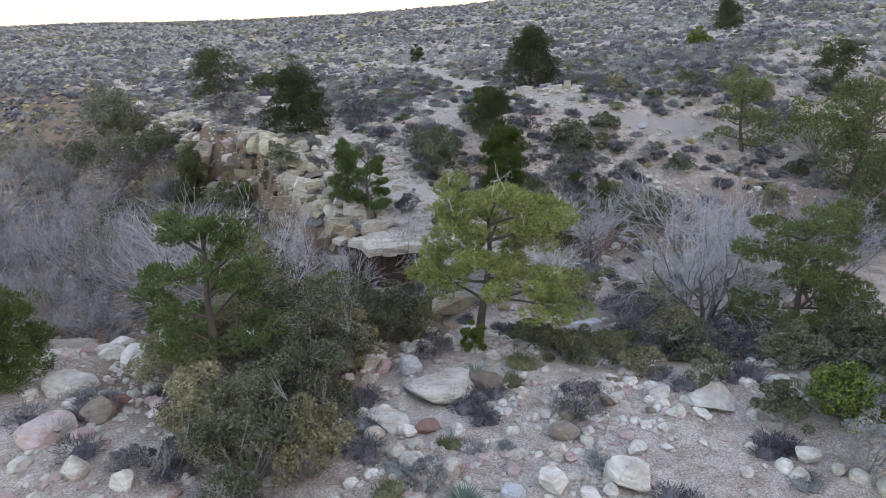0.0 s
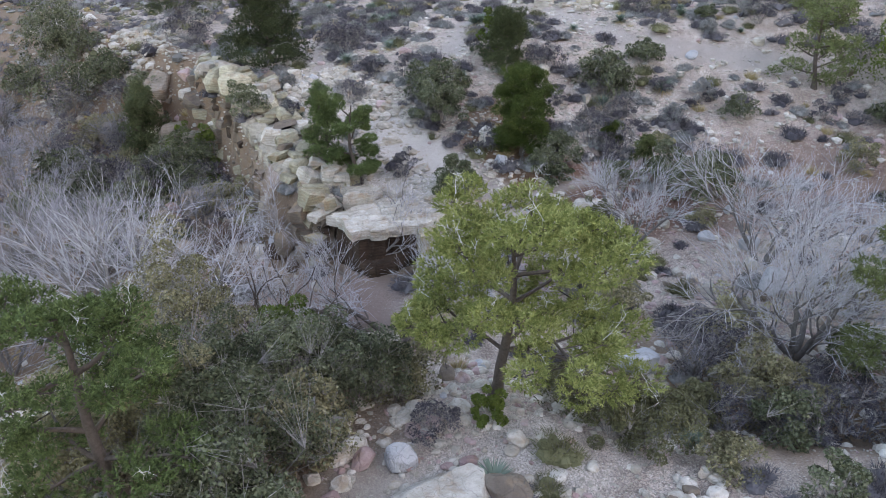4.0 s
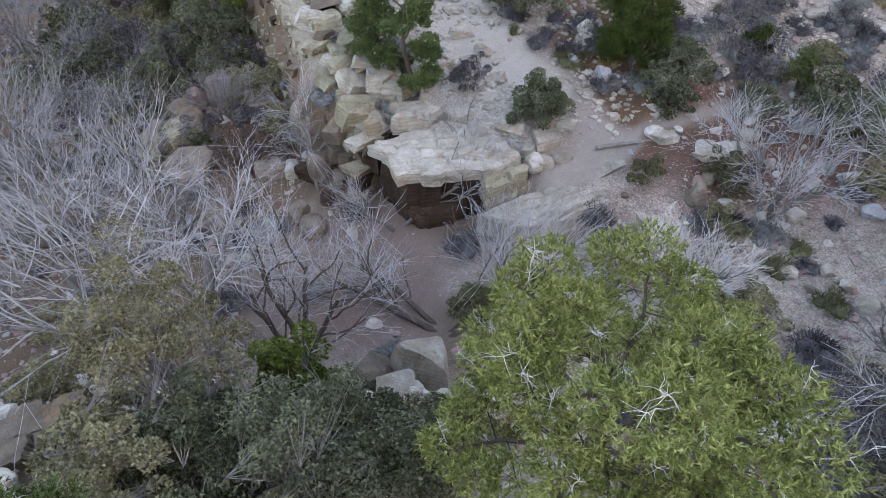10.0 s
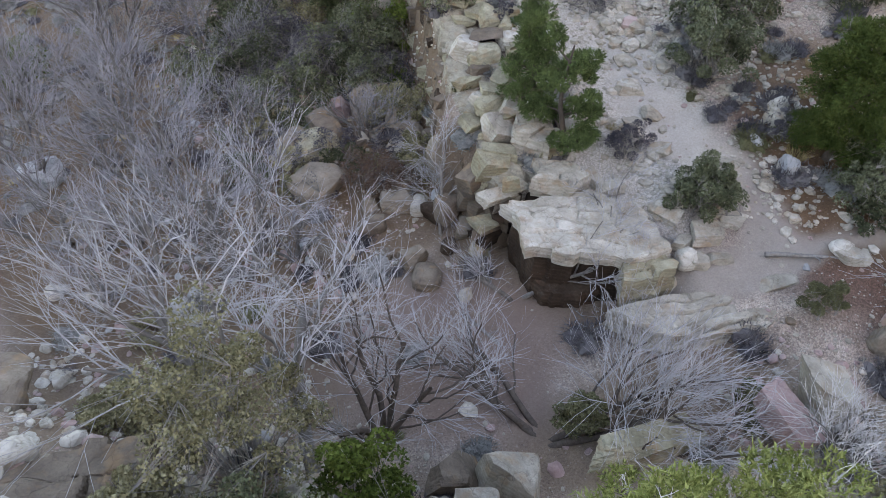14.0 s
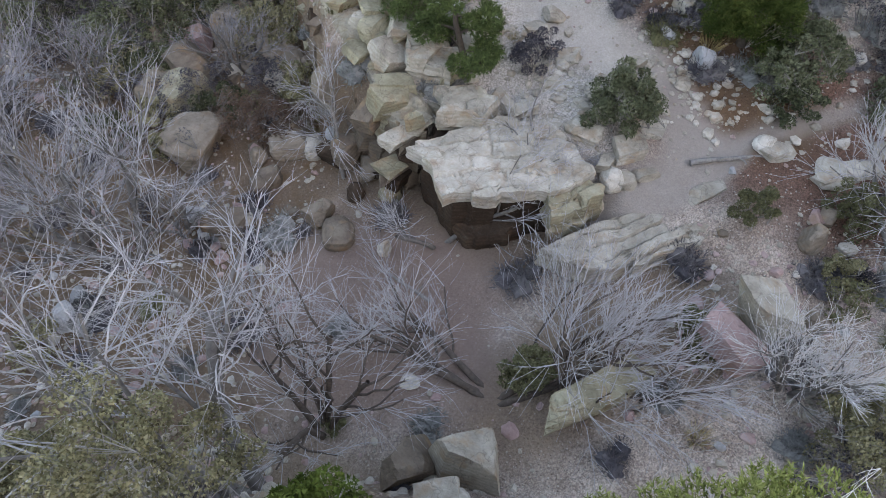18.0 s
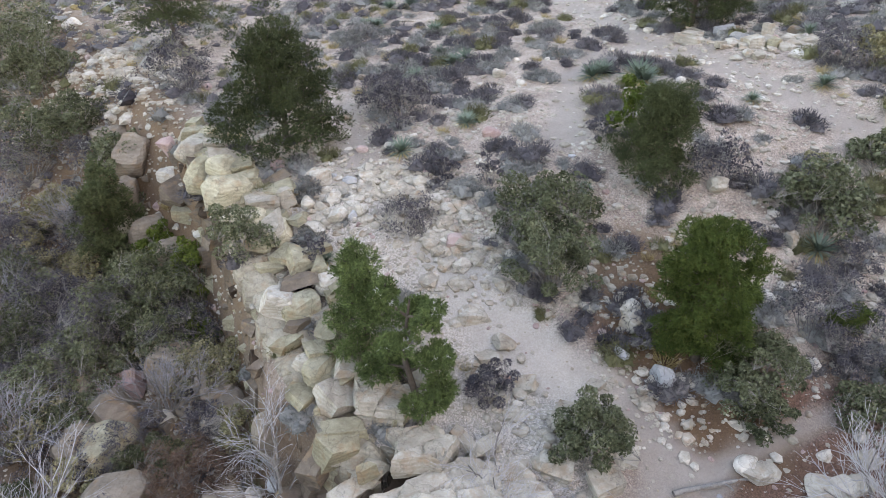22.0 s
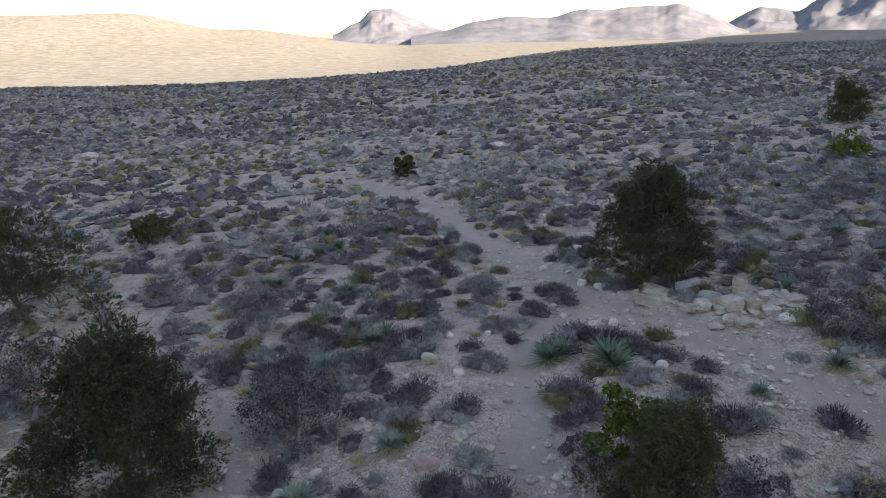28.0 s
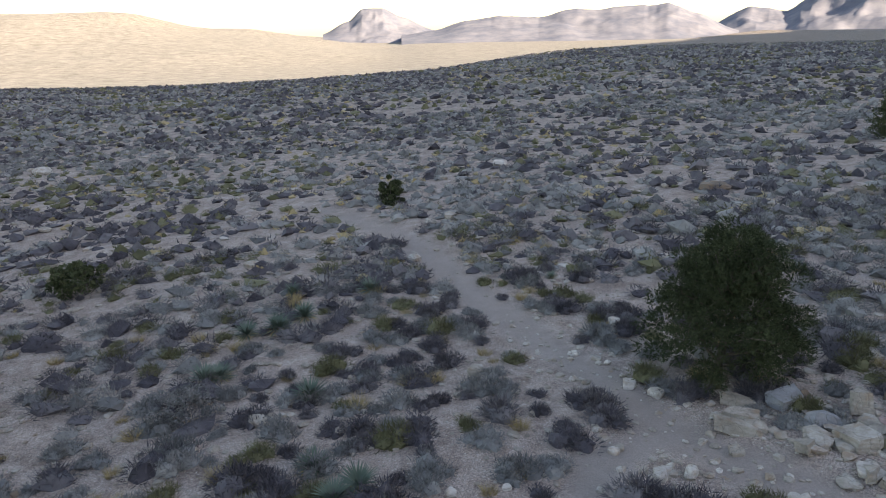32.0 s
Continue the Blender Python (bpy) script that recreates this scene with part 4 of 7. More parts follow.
conifer("pinyon_pine", "bushy green pinyon pine above the wash", "tree", 17.6, 26.0, 4.0, 1.9, 26, PINE_DARK, pads=44, tufts=56, needle=0.14, blade=0.019, dead=0.3, low=0.06, fill=30, star=5)
conifer("juniper_tree", "small bright green juniper on the slope", "tree", 6.1, 31.4, 1.3, 0.55, 27, JUNIPER, pads=18, tufts=62, needle=0.10, blade=0.009, dead=0.1, low=0.05, shape="cone")
conifer("juniper_tree", "yellow-green juniper on the rocky bank", "tree", -11.2, 15.6, 2.5, 1.25, 28, JUNIPER, pads=32, tufts=87, needle=0.10, blade=0.009, dead=0.2, low=0.05, fill=30)
conifer("juniper_tree", "small grey-green juniper on the slope", "tree", 7.2, 30.4, 1.5, 0.6, 29, PINE_GREY, pads=18, tufts=62, needle=0.10, blade=0.009, dead=0.1, low=0.05, shape="cone")

# ---- leafy shrubs ----
leafy_shrub("scrub_oak", "grey-green scrub oak on the near bank", -3.6, 15.0, 3.2, 2.6, 41, OAK, pads=34, count=217, leaf=0.030, bare=0.8)
leafy_shrub("scrub_oak", "dusty green scrub oak on the near bank", -6.6, 15.4, 2.2, 1.7, 42, OLIVE, pads=28, count=203, leaf=0.032, bare=0.6)
leafy_shrub("scrub_oak", "dark green bushy scrub oak on the near bank", -3.9, 11.4, 2.4, 2.3, 43, OAK, pads=30, count=203, leaf=0.030, bare=0.4)
leafy_shrub("scrub_oak", "olive-green scrub oak at the lip of the wash", -5.7, 19.1, 2.9, 3.2, 44, OLIVE, pads=34, count=217, leaf=0.030, bare=0.5)
leafy_shrub("scrub_oak", "bright green oak sprouting at the lip", -3.6, 19.3, 1.5, 2.1, 45, OAK_GREEN, pads=20, count=217, leaf=0.034, bare=0.1)
leafy_shrub("scrub_oak", "dark grey-green scrub oak beside the wash", -3.0, 17.6, 2.8, 2.1, 46, OAK, pads=32, count=203, leaf=0.030, bare=0.7)
leafy_shrub("scrub_oak", "pale olive scrub on the near bank", -8.9, 19.4, 1.8, 1.1, 47, OLIVE, pads=26, count=188, leaf=0.030, bare=0.6)
leafy_shrub("holly_bush", "small vivid green leafy bush among boulders", 0.85, 16.9, 0.75, 0.75, 48, OAK_GREEN, pads=12, count=188, leaf=0.028, bare=0.0)
leafy_shrub("scrub_oak", "dark rounded scrub oak on the red slope", -0.25, 31.9, 2.0, 1.6, 49, OAK, pads=22, count=217, leaf=0.032, bare=0.3)
leafy_shrub("scrub_oak", "grey-green oval scrub oak beside the trail", 0.35, 28.1, 1.6, 1.15, 50, OAK, pads=20, count=217, leaf=0.030, bare=0.3)
leafy_shrub("scrub_oak", "green and grey scrub oak below the cliff", -11.0, 34.5, 3.0, 2.3, 51, OAK, pads=30, count=203, leaf=0.034, bare=0.4)
leafy_shrub("scrub_oak", "bright green scrub oak below the cliff", -10.2, 35.0, 1.6, 1.9, 52, OAK_GREEN, pads=18, count=188, leaf=0.034, bare=0.2)
leafy_shrub("scrub_oak", "grey-green scrub oak under the juniper", 3.9, 29.9, 1.9, 1.2, 53, OAK, pads=20, count=203, leaf=0.030, bare=0.5)
leafy_shrub("scrub_oak", "dark scrub oak on the valley side", -17.5, 42.5, 3.2, 2.0, 54, OAK, pads=26, count=159, leaf=0.047, bare=0.3)
leafy_shrub("scrub_oak", "dark scrub oak on the valley side", -21.5, 47.0, 3.2, 2.4, 55, OAK, pads=24, count=159, leaf=0.053, bare=0.2)
leafy_shrub("scrub_oak", "dark scrub oak on the far bank", 8.8, 28.4, 2.4, 1.5, 56, OAK, pads=22, count=174, leaf=0.038, bare=0.4)
leafy_shrub("scrub_oak", "grey-green scrub oak at the edge of the wash", 6.9, 18.2, 2.4, 1.3, 57, OLIVE, pads=24, count=203, leaf=0.032, bare=0.5)
leafy_shrub("scrub_oak", "broad dark scrub oak at the wash edge", 12.4, 14.4, 2.6, 1.6, 58, OAK, pads=24, count=188, leaf=0.034, bare=0.4)
leafy_shrub("scrub_oak", "silvery scrub bush on the gravel bank", 7.4, 12.9, 1.3, 0.9, 59, OAK, pads=16, count=174, leaf=0.027, bare=0.8)
leafy_shrub("broom_bush", "yellow-green broom bush beside the stones", 3.2, 16.7, 1.3, 0.8, 60, BROOM, pads=16, count=174, leaf=0.028, bare=0.5)
leafy_shrub("broom_bush", "yellow-green broom bush beside the stones", 4.6, 17.2, 1.5, 0.9, 61, BROOM, pads=16, count=174, leaf=0.028, bare=0.5)
leafy_shrub("broom_bush", "green broom bush at the trail fork", 3.0, 26.4, 0.9, 0.7, 62, BROOM, pads=12, count=159, leaf=0.024, bare=0.4)
leafy_shrub("broom_bush", "green broom bush at the trail fork", 4.9, 26.9, 0.9, 0.9, 63, BROOM, pads=12, count=159, leaf=0.024, bare=0.4)
leafy_shrub("broom_bush", "olive broom bush in the stony wash", 4.7, 25.6, 0.8, 0.7, 64, OLIVE, pads=12, count=159, leaf=0.024, bare=0.4)
leafy_shrub("scrub_oak", "olive scrub beside the pink boulder", 4.6, 22.4, 1.8, 1.2, 65, OLIVE, pads=20, count=188, leaf=0.028, bare=0.5)
leafy_shrub("rusty_shrub", "rust-brown dry shrub on the talus", -7.6, 28.9, 1.6, 0.8, 66, BROWN_SCRUB, pads=16, count=159, leaf=0.020, bare=1.0, wood=BARE_LIMB)
leafy_shrub("purple_shrub", "dark purplish shrub on the ledge", -1.6, 29.3, 1.1, 0.9, 67, PURPLE_TWIG, pads=16, count=159, leaf=0.020, bare=0.8)
leafy_shrub("dark_bush", "round dark bush on the open plain", -2.4, 68.0, 1.5, 1.3, 68, PINE_DARK, pads=16, count=130, leaf=0.057, bare=0.1)
leafy_shrub("dark_bush", "low dark bush on the open plain", 21.6, 62.0, 2.2, 1.1, 69, OAK_GREEN, pads=16, count=116, leaf=0.057, bare=0.1)
leafy_shrub("dark_bush", "low dark bush on the slope", -14.5, 58.0, 2.2, 1.2, 70, PINE_DARK, pads=18, count=130, leaf=0.057, bare=0.1)

for ox, oy, ow, oh, kind, seed in ((-3.2, 13.3, 2.6, 2.2, OAK, 141), (-4.7, 12.3, 2.3, 1.9, OLIVE, 142), (-2.7, 11.6, 1.9, 1.7, OLIVE, 143), (-5.3, 16.5, 2.4, 2.0, OLIVE, 144), (-1.7, 17.9, 2.3, 1.7, OAK, 145), (-2.6, 15.9, 2.0, 1.8, OLIVE, 146), (-4.4, 17.4, 2.2, 2.0, OAK, 147), (-6.2, 17.4, 1.8, 1.3, OLIVE, 148)):
    leafy_shrub("scrub_oak", "dense grey-green scrub oak on the near bank" if kind is OAK else "pale olive scrub oak on the near bank", ox, oy, ow, oh, seed, kind, pads=28, count=210, leaf=0.032, bare=0.7)
for ox, oy, ow, oh in ((2.6, 18.5, 1.5, 1.0), (3.9, 18.0, 1.6, 1.0), (5.2, 18.0, 1.4, 0.9), (-0.8, 22.9, 1.0, 0.8), (2.2, 24.0, 1.0, 0.7)):
    leafy_shrub("broom_bush", "yellow-green broom bush beside the wash", ox, oy, ow, oh, int(150 + 10 * ox + oy), BROOM, pads=18, count=190, leaf=0.028, bare=0.5)

# ---- leafless trees ----
bare_tree("bare_cottonwood", "spreading leafless grey cottonwood leaning over the wash", -5.2, 20.0, 7.6, 81, lean=(-1.25, 0.65), spread=0.62, stems=2, split=(7, 6, 5, 2), twig=0.0046, thick=1.2, limb=BARE_LIMB)
bare_tree("bare_cottonwood", "leafless silver-grey cottonwood among the talus", -9.8, 24.6, 5.2, 94, lean=(-0.3, 0.2), spread=0.62, stems=4, split=(6, 5, 5), twig=0.0046)
bare_tree("bare_cottonwood", "slender leafless multi-stemmed tree in the sand", -4.4, 21.4, 4.4, 82, lean=(-0.05, 0.15), spread=0.42, stems=5, split=(5, 5, 4), twig=0.0040, limb=BARK)
bare_tree("bare_willow", "dark-stemmed leafless willow over the ledge", -1.2, 22.4, 5.0, 83, lean=(1.9, 0.95), spread=0.5, stems=4, split=(8, 7, 7), twig=0.0044, limb=BARK)
bare_tree("bare_willow", "leafless willow arching over the pool sand", -1.5, 22.5, 4.4, 84, lean=(-1.7, 0.7), spread=0.45, stems=3, split=(6, 6, 5), twig=0.0040, limb=BARK)
bare_tree("bare_shrub", "pale leafless shrub beside white boulders", 3.6, 23.2, 2.5, 85, lean=(0.1, 0), spread=0.5, stems=8, split=(6, 6, 3), twig=0.0044, wood=PALE_TWIG)
bare_tree("dead_tree", "dead silvery tree against the cliff", -5.7, 27.4, 4.6, 86, lean=(-0.22, 0.15), spread=0.55, stems=1, split=(11, 7, 5), twig=0.0045, wood=BARE_TWIG, limb=GREY_BARK, lift=-0.10, thick=0.8)
bare_tree("dead_tree", "grey leafless tree rooted under the ledge", -3.0, 25.7, 3.6, 95, lean=(0.2, -0.05), spread=0.6, stems=2, split=(6, 6, 4), twig=0.0042)
bare_tree("bare_cottonwood", "large leafless grey cottonwood at the wash edge", 8.5, 20.2, 4.8, 87, spread=0.6, stems=5, split=(7, 7, 6), twig=0.0065)
bare_tree("bare_cottonwood", "leafless grey tree on the far bank", 9.4, 24.6, 4.2, 88, spread=0.55, stems=5, split=(7, 6, 5), twig=0.0065)
bare_tree("bare_cottonwood", "leafless grey tree on the far bank", 5.9, 26.2, 3.4, 89, spread=0.5, stems=5, split=(6, 6, 5), twig=0.0054)
bare_tree("bare_shrub", "leafless tangled shrub on the pale ledge", -1.6, 27.2, 3.2, 90, lean=(0.6, 0.2), spread=0.65, stems=4, split=(7, 6, 5), twig=0.0038)
thicket = bare_tree("bare_cottonwood", "leafless grey cottonwood in the wash thicket", -11.0, 24.6, 5.0, 91, spread=0.55, stems=4, split=(6, 5, 5), twig=0.0062, wood=HAZE_TWIG)
thicket_low = bare_tree("bare_willow", "leafless grey willow in the wash thicket", -13.2, 29.5, 3.6, 92, spread=0.55, stems=7, split=(5, 4, 3), twig=0.0058, wood=HAZE_TWIG)
for k, (bx, by, s) in enumerate(((-14.2, 26.6, 1.05), (-17.5, 29.0, 0.95), (-21.5, 33.0, 1.1), (-26, 36.5, 1.1), (-19.0, 35.0, 0.8), (12.6, 21.6, 0.9), (-15.2, 23.8, 0.75), (-18.2, 25.8, 0.9), (-12.6, 22.4, 0.6), (-21.0, 28.8, 0.9))):
    copy_thing(thicket, pose(bx, by, ground(bx, by) - 0.1, 0, 0, 57 * k + 20) @ Matrix.Scale(s, 4))
for k, (bx, by, s) in enumerate(((-9.6, 31.0, 0.75), (-16.0, 33.4, 0.9), (-15.5, 38.2, 0.8), (-20.0, 39.5, 0.9), (-25, 44, 1.0), (-23, 29.5, 1.0), (7.4, 21.4, 0.6), (5.8, 19.6, 0.5), (11.4, 25.5, 0.7), (-9.0, 25.6, 0.7), (-30, 49, 1.1), (-16.6, 27.2, 0.8), (-13.4, 24.6, 0.7), (-19.8, 31.6, 0.8), (-17.2, 22.6, 0.7))):
    copy_thing(thicket_low, pose(bx, by, ground(bx, by) - 0.1, 0, 0, 83 * k + 10) @ Matrix.Scale(s, 4))

# ---- rock ledges of the far bank ----
def block_shape(seed):
    """An angular block between -1 and 1: skewed corners, chipped edges, bedding grooves."""
    rng = np.random.default_rng(seed)
    m = 7
    index, v, f = {}, [], []
    g = np.linspace(-1, 1, m)

    def vert(p):
        key = tuple(np.round(p, 4))
        if key not in index:
            index[key] = len(v)
            v.append(p)
        return index[key]

    for axis in range(3):
        for sign in (-1.0, 1.0):
            def at(i, j):
                p = [0, 0, 0]
                p[axis], p[(axis + 1) % 3], p[(axis + 2) % 3] = sign, g[i], g[j]
                return vert(np.array(p, float))
            for i in range(m - 1):
                for j in range(m - 1):
                    q = [at(i, j), at(i + 1, j), at(i + 1, j + 1), at(i, j + 1)]
                    f.append(q if sign > 0 else q[::-1])
    p = np.array(v)
    groove = np.array([0.05 * noise.noise(Vector((seed, 0, 3.1 * z))) for z in p[:, 2]])
    skew = rng.normal(size=(3, 3)) * 0.16
    bow = rng.normal(size=(3, 3)) * 0.13
    p = p + (p[:, [1, 2, 0]] * p[:, [2, 0, 1]]) @ bow + p[:, [1, 2, 0]] @ (skew * [[1, 1, 0.4]] * 0.6)
    p[:, :2] *= (1 + groove)[:, None]
    for k in range(7):
        n = unit(rng.normal(size=3))
        over = p @ n - (1.05 + 0.3 * rng.random())
        p = p - np.outer(np.maximum(over, 0), n)
    p = p + 0.05 * np.array([noise.noise_vector(Vector(q * 2.3) + Vector((seed * 3.1, 0, 0))) for q in p])
    return p / np.abs(p).max(axis=0), np.array(f)


def slab(corners, top, thick, seed, kind="pale", tilt=(0, 0), label="", joint=(0.9, 0.35, 20)):
    """A jointed slab on a few corners: an uneven top with cracks, and a broken, bedded edge."""
    rng = np.random.default_rng(seed)
    c = np.array(corners, float)
    mid = c.mean(axis=0)
    edge = []
    for a, b in zip(c, np.roll(c, -1, axis=0)):
        n = max(3, int(np.hypot(*(b - a)) / 0.09))
        edge += [a + (b - a) * k / n for k in range(n)]
    edge = np.array(edge)
    out = unit(edge - mid)
    step_out = lattice(np.floor(edge[:, 0] / 0.5 + 0.3 * edge[:, 1]), np.floor(edge[:, 1] / 0.6), seed + 8) - 0.5
    edge = edge + out * (0.24 * step_out + 0.10 * fbm(edge[:, 0], edge[:, 1], 0.5, 4, seed))[:, None]
    rings = []
    turn = radians(joint[2])
    levels = [(1.0 - 0.02 * q, -thick * q) for q in np.linspace(1, 0.08, 8)]
    for s, z in levels:
        ledge = 0.09 * (lattice(np.floor((z + 9) / 0.13), edge[:, 0] * 0 + 3, seed) - 0.4) + 0.06 * fbm(edge[:, 0] + 3 * z, edge[:, 1], 0.4, 3, seed + 2)
        rings.append((edge + out * ledge[:, None] if z < -0.1 * thick else edge, np.full(len(edge), z)))
    size = np.hypot(*(edge - mid).T).max()
    for s in np.linspace(1, 0, max(8, int(size / 0.07)))[:-1] * 0.985:
        p = mid + (edge - mid) * s
        across = (p[:, 0] - mid[0]) * -math.sin(turn) + (p[:, 1] - mid[1]) * math.cos(turn) + 0.26 * fbm(p[:, 0], p[:, 1], 0.8, 3, seed + 4)
        length = (p[:, 0] - mid[0]) * math.cos(turn) + (p[:, 1] - mid[1]) * math.sin(turn) + 0.18 * fbm(p[:, 0], p[:, 1], 0.9, 3, seed + 5)
        row = np.floor(across / joint[1])
        col = np.floor(length / joint[0] + lattice(row, row * 0, seed))
        fa, fl = across / joint[1] - row, length / joint[0] + lattice(row, row * 0, seed) - col
        gap = np.minimum(np.minimum(fa, 1 - fa) * joint[1], np.minimum(fl, 1 - fl) * joint[0])
        z = 0.13 * (lattice(row, col, seed + 1) - 0.5) - 0.06 * (1 - ease(0.0, 0.03, gap)) + 0.07 * fbm(p[:, 0], p[:, 1], 0.5, 4, seed + 6)
        rings.append((p, z))
    n = len(edge)
    v = np.concatenate([np.column_stack([p[:, 0], p[:, 1], top + z + (p[:, 0] - mid[0]) * tilt[0] + (p[:, 1] - mid[1]) * tilt[1]]) for p, z in rings])
    v = np.vstack([v, [[mid[0], mid[1], top]]])
    f = []
    for r in range(len(rings) - 1):
        a = r * n + np.arange(n)
        b = r * n + (np.arange(n) + 1) % n
        f.append(np.column_stack([a, b, b + n])), f.append(np.column_stack([a, b + n, a + n]))
    a = (len(rings) - 1) * n + np.arange(n)
    f.append(np.column_stack([a, (len(rings) - 1) * n + (np.arange(n) + 1) % n, np.full(n, len(v) - 1)]))
    ob = new("rock_slab", mesh_of("rock_slab", v, np.concatenate(f), ROCK_KINDS[kind]))
    return tagged(ob, label or f"jointed {ROCK_WORDS[kind]} slab beside the wash", "rock", "rock slabs")


ledge_rng = np.random.default_rng(5)
BLOCKS = {k: [mesh_of("ledge_block", *block_shape(300 + i), ROCK_KINDS[k]) for i in range(7)] for k in ("pale", "brown", "pink", "tawny", "varnished", "grey")}


def ledge_block(x, y, z, w, d, h, turn, kind="pale", tip=(0, 0), shape=None, label=""):
    ob = new("ledge_block", BLOCKS[kind][int(ledge_rng.integers(7)) if shape is None else shape])
    ob.matrix_world = pose(x, y, z, tip[0], tip[1], turn + 180 * int(ledge_rng.integers(2))) @ Matrix.Diagonal((w / 2, d / 2, h / 2, 1))
    return tagged(ob, label or f"cracked {ROCK_WORDS[kind]} block in the layered cliff", "rock", "cliff blocks")


def cliff(line, gap, deep, dip=0.0, inset=0.3, batter=0.10):
    """Fractured strata stacked along an edge that falls away on the left hand: pale and tawny on top, brown, stained
    and shade-toned below.
    """
    for (ax, ay), (bx, by) in zip(line, line[1:]):
        span = math.hypot(bx - ax, by - ay)
        face = math.degrees(math.atan2(by - ay, bx - ax))
        in_x, in_y = (by - ay) / span, -(bx - ax) / span
        n = max(1, round(span / gap))
        for k in range(n):
            u = (k + 0.5 + 0.25 * ledge_rng.normal()) / n
            px, py = ax + (bx - ax) * u, ay + (by - ay) * u
            z = ground(px + in_x * 1.0, py + in_y * 1.0) + 0.10 + 0.30 * ledge_rng.random()
            floor_z = float(lin(px, BED)) - 0.1
            row = 0
            while z > floor_z and row < deep:
                h = 0.18 + 0.55 * ledge_rng.random() ** 1.8
                w, d = gap * (0.7 + 0.9 * ledge_rng.random() ** 1.5), 0.45 + 0.6 * ledge_rng.random()
                pick = ledge_rng.random()
                if row < 2:
                    kind = "tawny" if pick < 0.6 else "pale" if pick < 0.9 else "brown"
                else:
                    kind = "brown" if pick < 0.5 else "varnished" if pick < 0.72 else "tawny"
                inward = inset - batter * row + 0.17 * ledge_rng.normal()
                ledge_block(px + in_x * inward, py + in_y * inward, z - h * 0.5, w, d, h * 1.05, face + 16 * ledge_rng.normal(), kind, (dip + 9 * ledge_rng.normal(), 9 * ledge_rng.normal()))
                z -= h
                row += 1


def outcrop(name, line, back, seed, cave, label, cell=(0.95, 0.42), bold=1.0, dirt_shade=1.0):
    """A fractured rock face along an edge that falls away on the left hand: its top runs back, its face drops to the bed."""
    c = np.array(line, float)
    gap = np.r_[0, np.cumsum(np.hypot(*np.diff(c, axis=0).T))]
    s = np.arange(0, gap[-1], 0.075)
    px, py = np.interp(s, gap, c[:, 0]), np.interp(s, gap, c[:, 1])
    soft = np.ones(15) / 15
    px = np.r_[px[:7], np.convolve(px, soft, "valid"), px[-7:]]
    py = np.r_[py[:7], np.convolve(py, soft, "valid"), py[-7:]]
    way = unit(np.stack([np.gradient(px), np.gradient(py)], axis=1))
    nx, ny = way[:, 1], -way[:, 0]
    top = np.linspace(back, 0, 30)
    face = np.linspace(0, 1, 44)[1:]
    edge_z = height(px + nx * 0.9, py + ny * 0.9) + 0.25
    low_z = lin(px, BED) - 0.3
    X, Y, Z, S, V, soil = [], [], [], [], [], []
    for d in top:
        X.append(px + nx * d), Y.append(py + ny * d)
        Z.append(np.maximum(height(px + nx * d, py + ny * d) + 0.16 - 0.3 * ease(back - 0.7, back, d), edge_z - 0.35 - 0.1 * d) if d < 1.2 else height(px + nx * d, py + ny * d) + 0.16 - 0.3 * ease(back - 0.7, back, d))
        S.append(s), V.append(np.full(len(s), -d)), soil.append(np.zeros(len(s)))
    rim_z = Z[-1]
    for q in face:
        drop = (rim_z - low_z) * q
        inset = cave * ease(0.18, 0.4, q) - 0.12 * q * (cave == 0) * (rim_z - low_z)
        X.append(px + nx * inset), Y.append(py + ny * inset), Z.append(rim_z - drop)
        # soil: brown stain plus the shade of the cleft, painted down from the rim
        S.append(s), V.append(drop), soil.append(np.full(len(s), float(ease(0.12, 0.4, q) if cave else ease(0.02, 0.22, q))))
    X, Y, Z, S, V, soil = (np.stack(k, axis=1) for k in (X, Y, Z, S, V, soil))
    # blocks: every cell of a jittered lattice stands out by its own amount, with grooves between
    su = S + 0.35 * fbm(S * 1.0, V * 1.0, 1.2, 3, seed)
    sv = V + 0.22 * fbm(S * 1.0 + 40, V * 1.0, 1.0, 3, seed + 3)
    wide, tall = cell
    row = np.floor(sv / tall)
    col = np.floor(su / wide + 0.5 * lattice(row, row * 0, seed))
    fu = su / wide + 0.5 * lattice(row, row * 0, seed) - col
    fv = sv / tall - row
    groove = np.minimum(np.minimum(fu, 1 - fu) * wide, np.minimum(fv, 1 - fv) * tall)
    out = bold * 0.42 * (lattice(row, col, seed + 1) - 0.45) + 0.10 * fbm(S, V, 0.5, 4, seed + 5) - 0.16 * bold ** 1.5 * (1 - ease(0.0, 0.07 * bold, groove))
    on_face = ease(-0.5, 0.1, V)
    X = X - nx[:, None] * out * (0.35 + 0.65 * on_face)
    Y = Y - ny[:, None] * out * (0.35 + 0.65 * on_face)
    Z = Z + out * (1 - on_face) * 0.7 * ease(-back, -back + 0.6, V)
    n, m = X.shape
    i, j = np.meshgrid(np.arange(n - 1), np.arange(m - 1), indexing="ij")
    k = i * m + j
    f = np.stack([k, k + 1, k + m + 1, k + m], axis=-1).reshape(-1, 4)
    v = np.stack([X, Y, Z], axis=-1).reshape(-1, 3)
    me = mesh_of(name, v, f, CLIFF_ROCK, False, {"soiled_shaded": dirt_shade * soil.ravel()})
    return tagged(new(name, me), label, "rock", kind="structure")


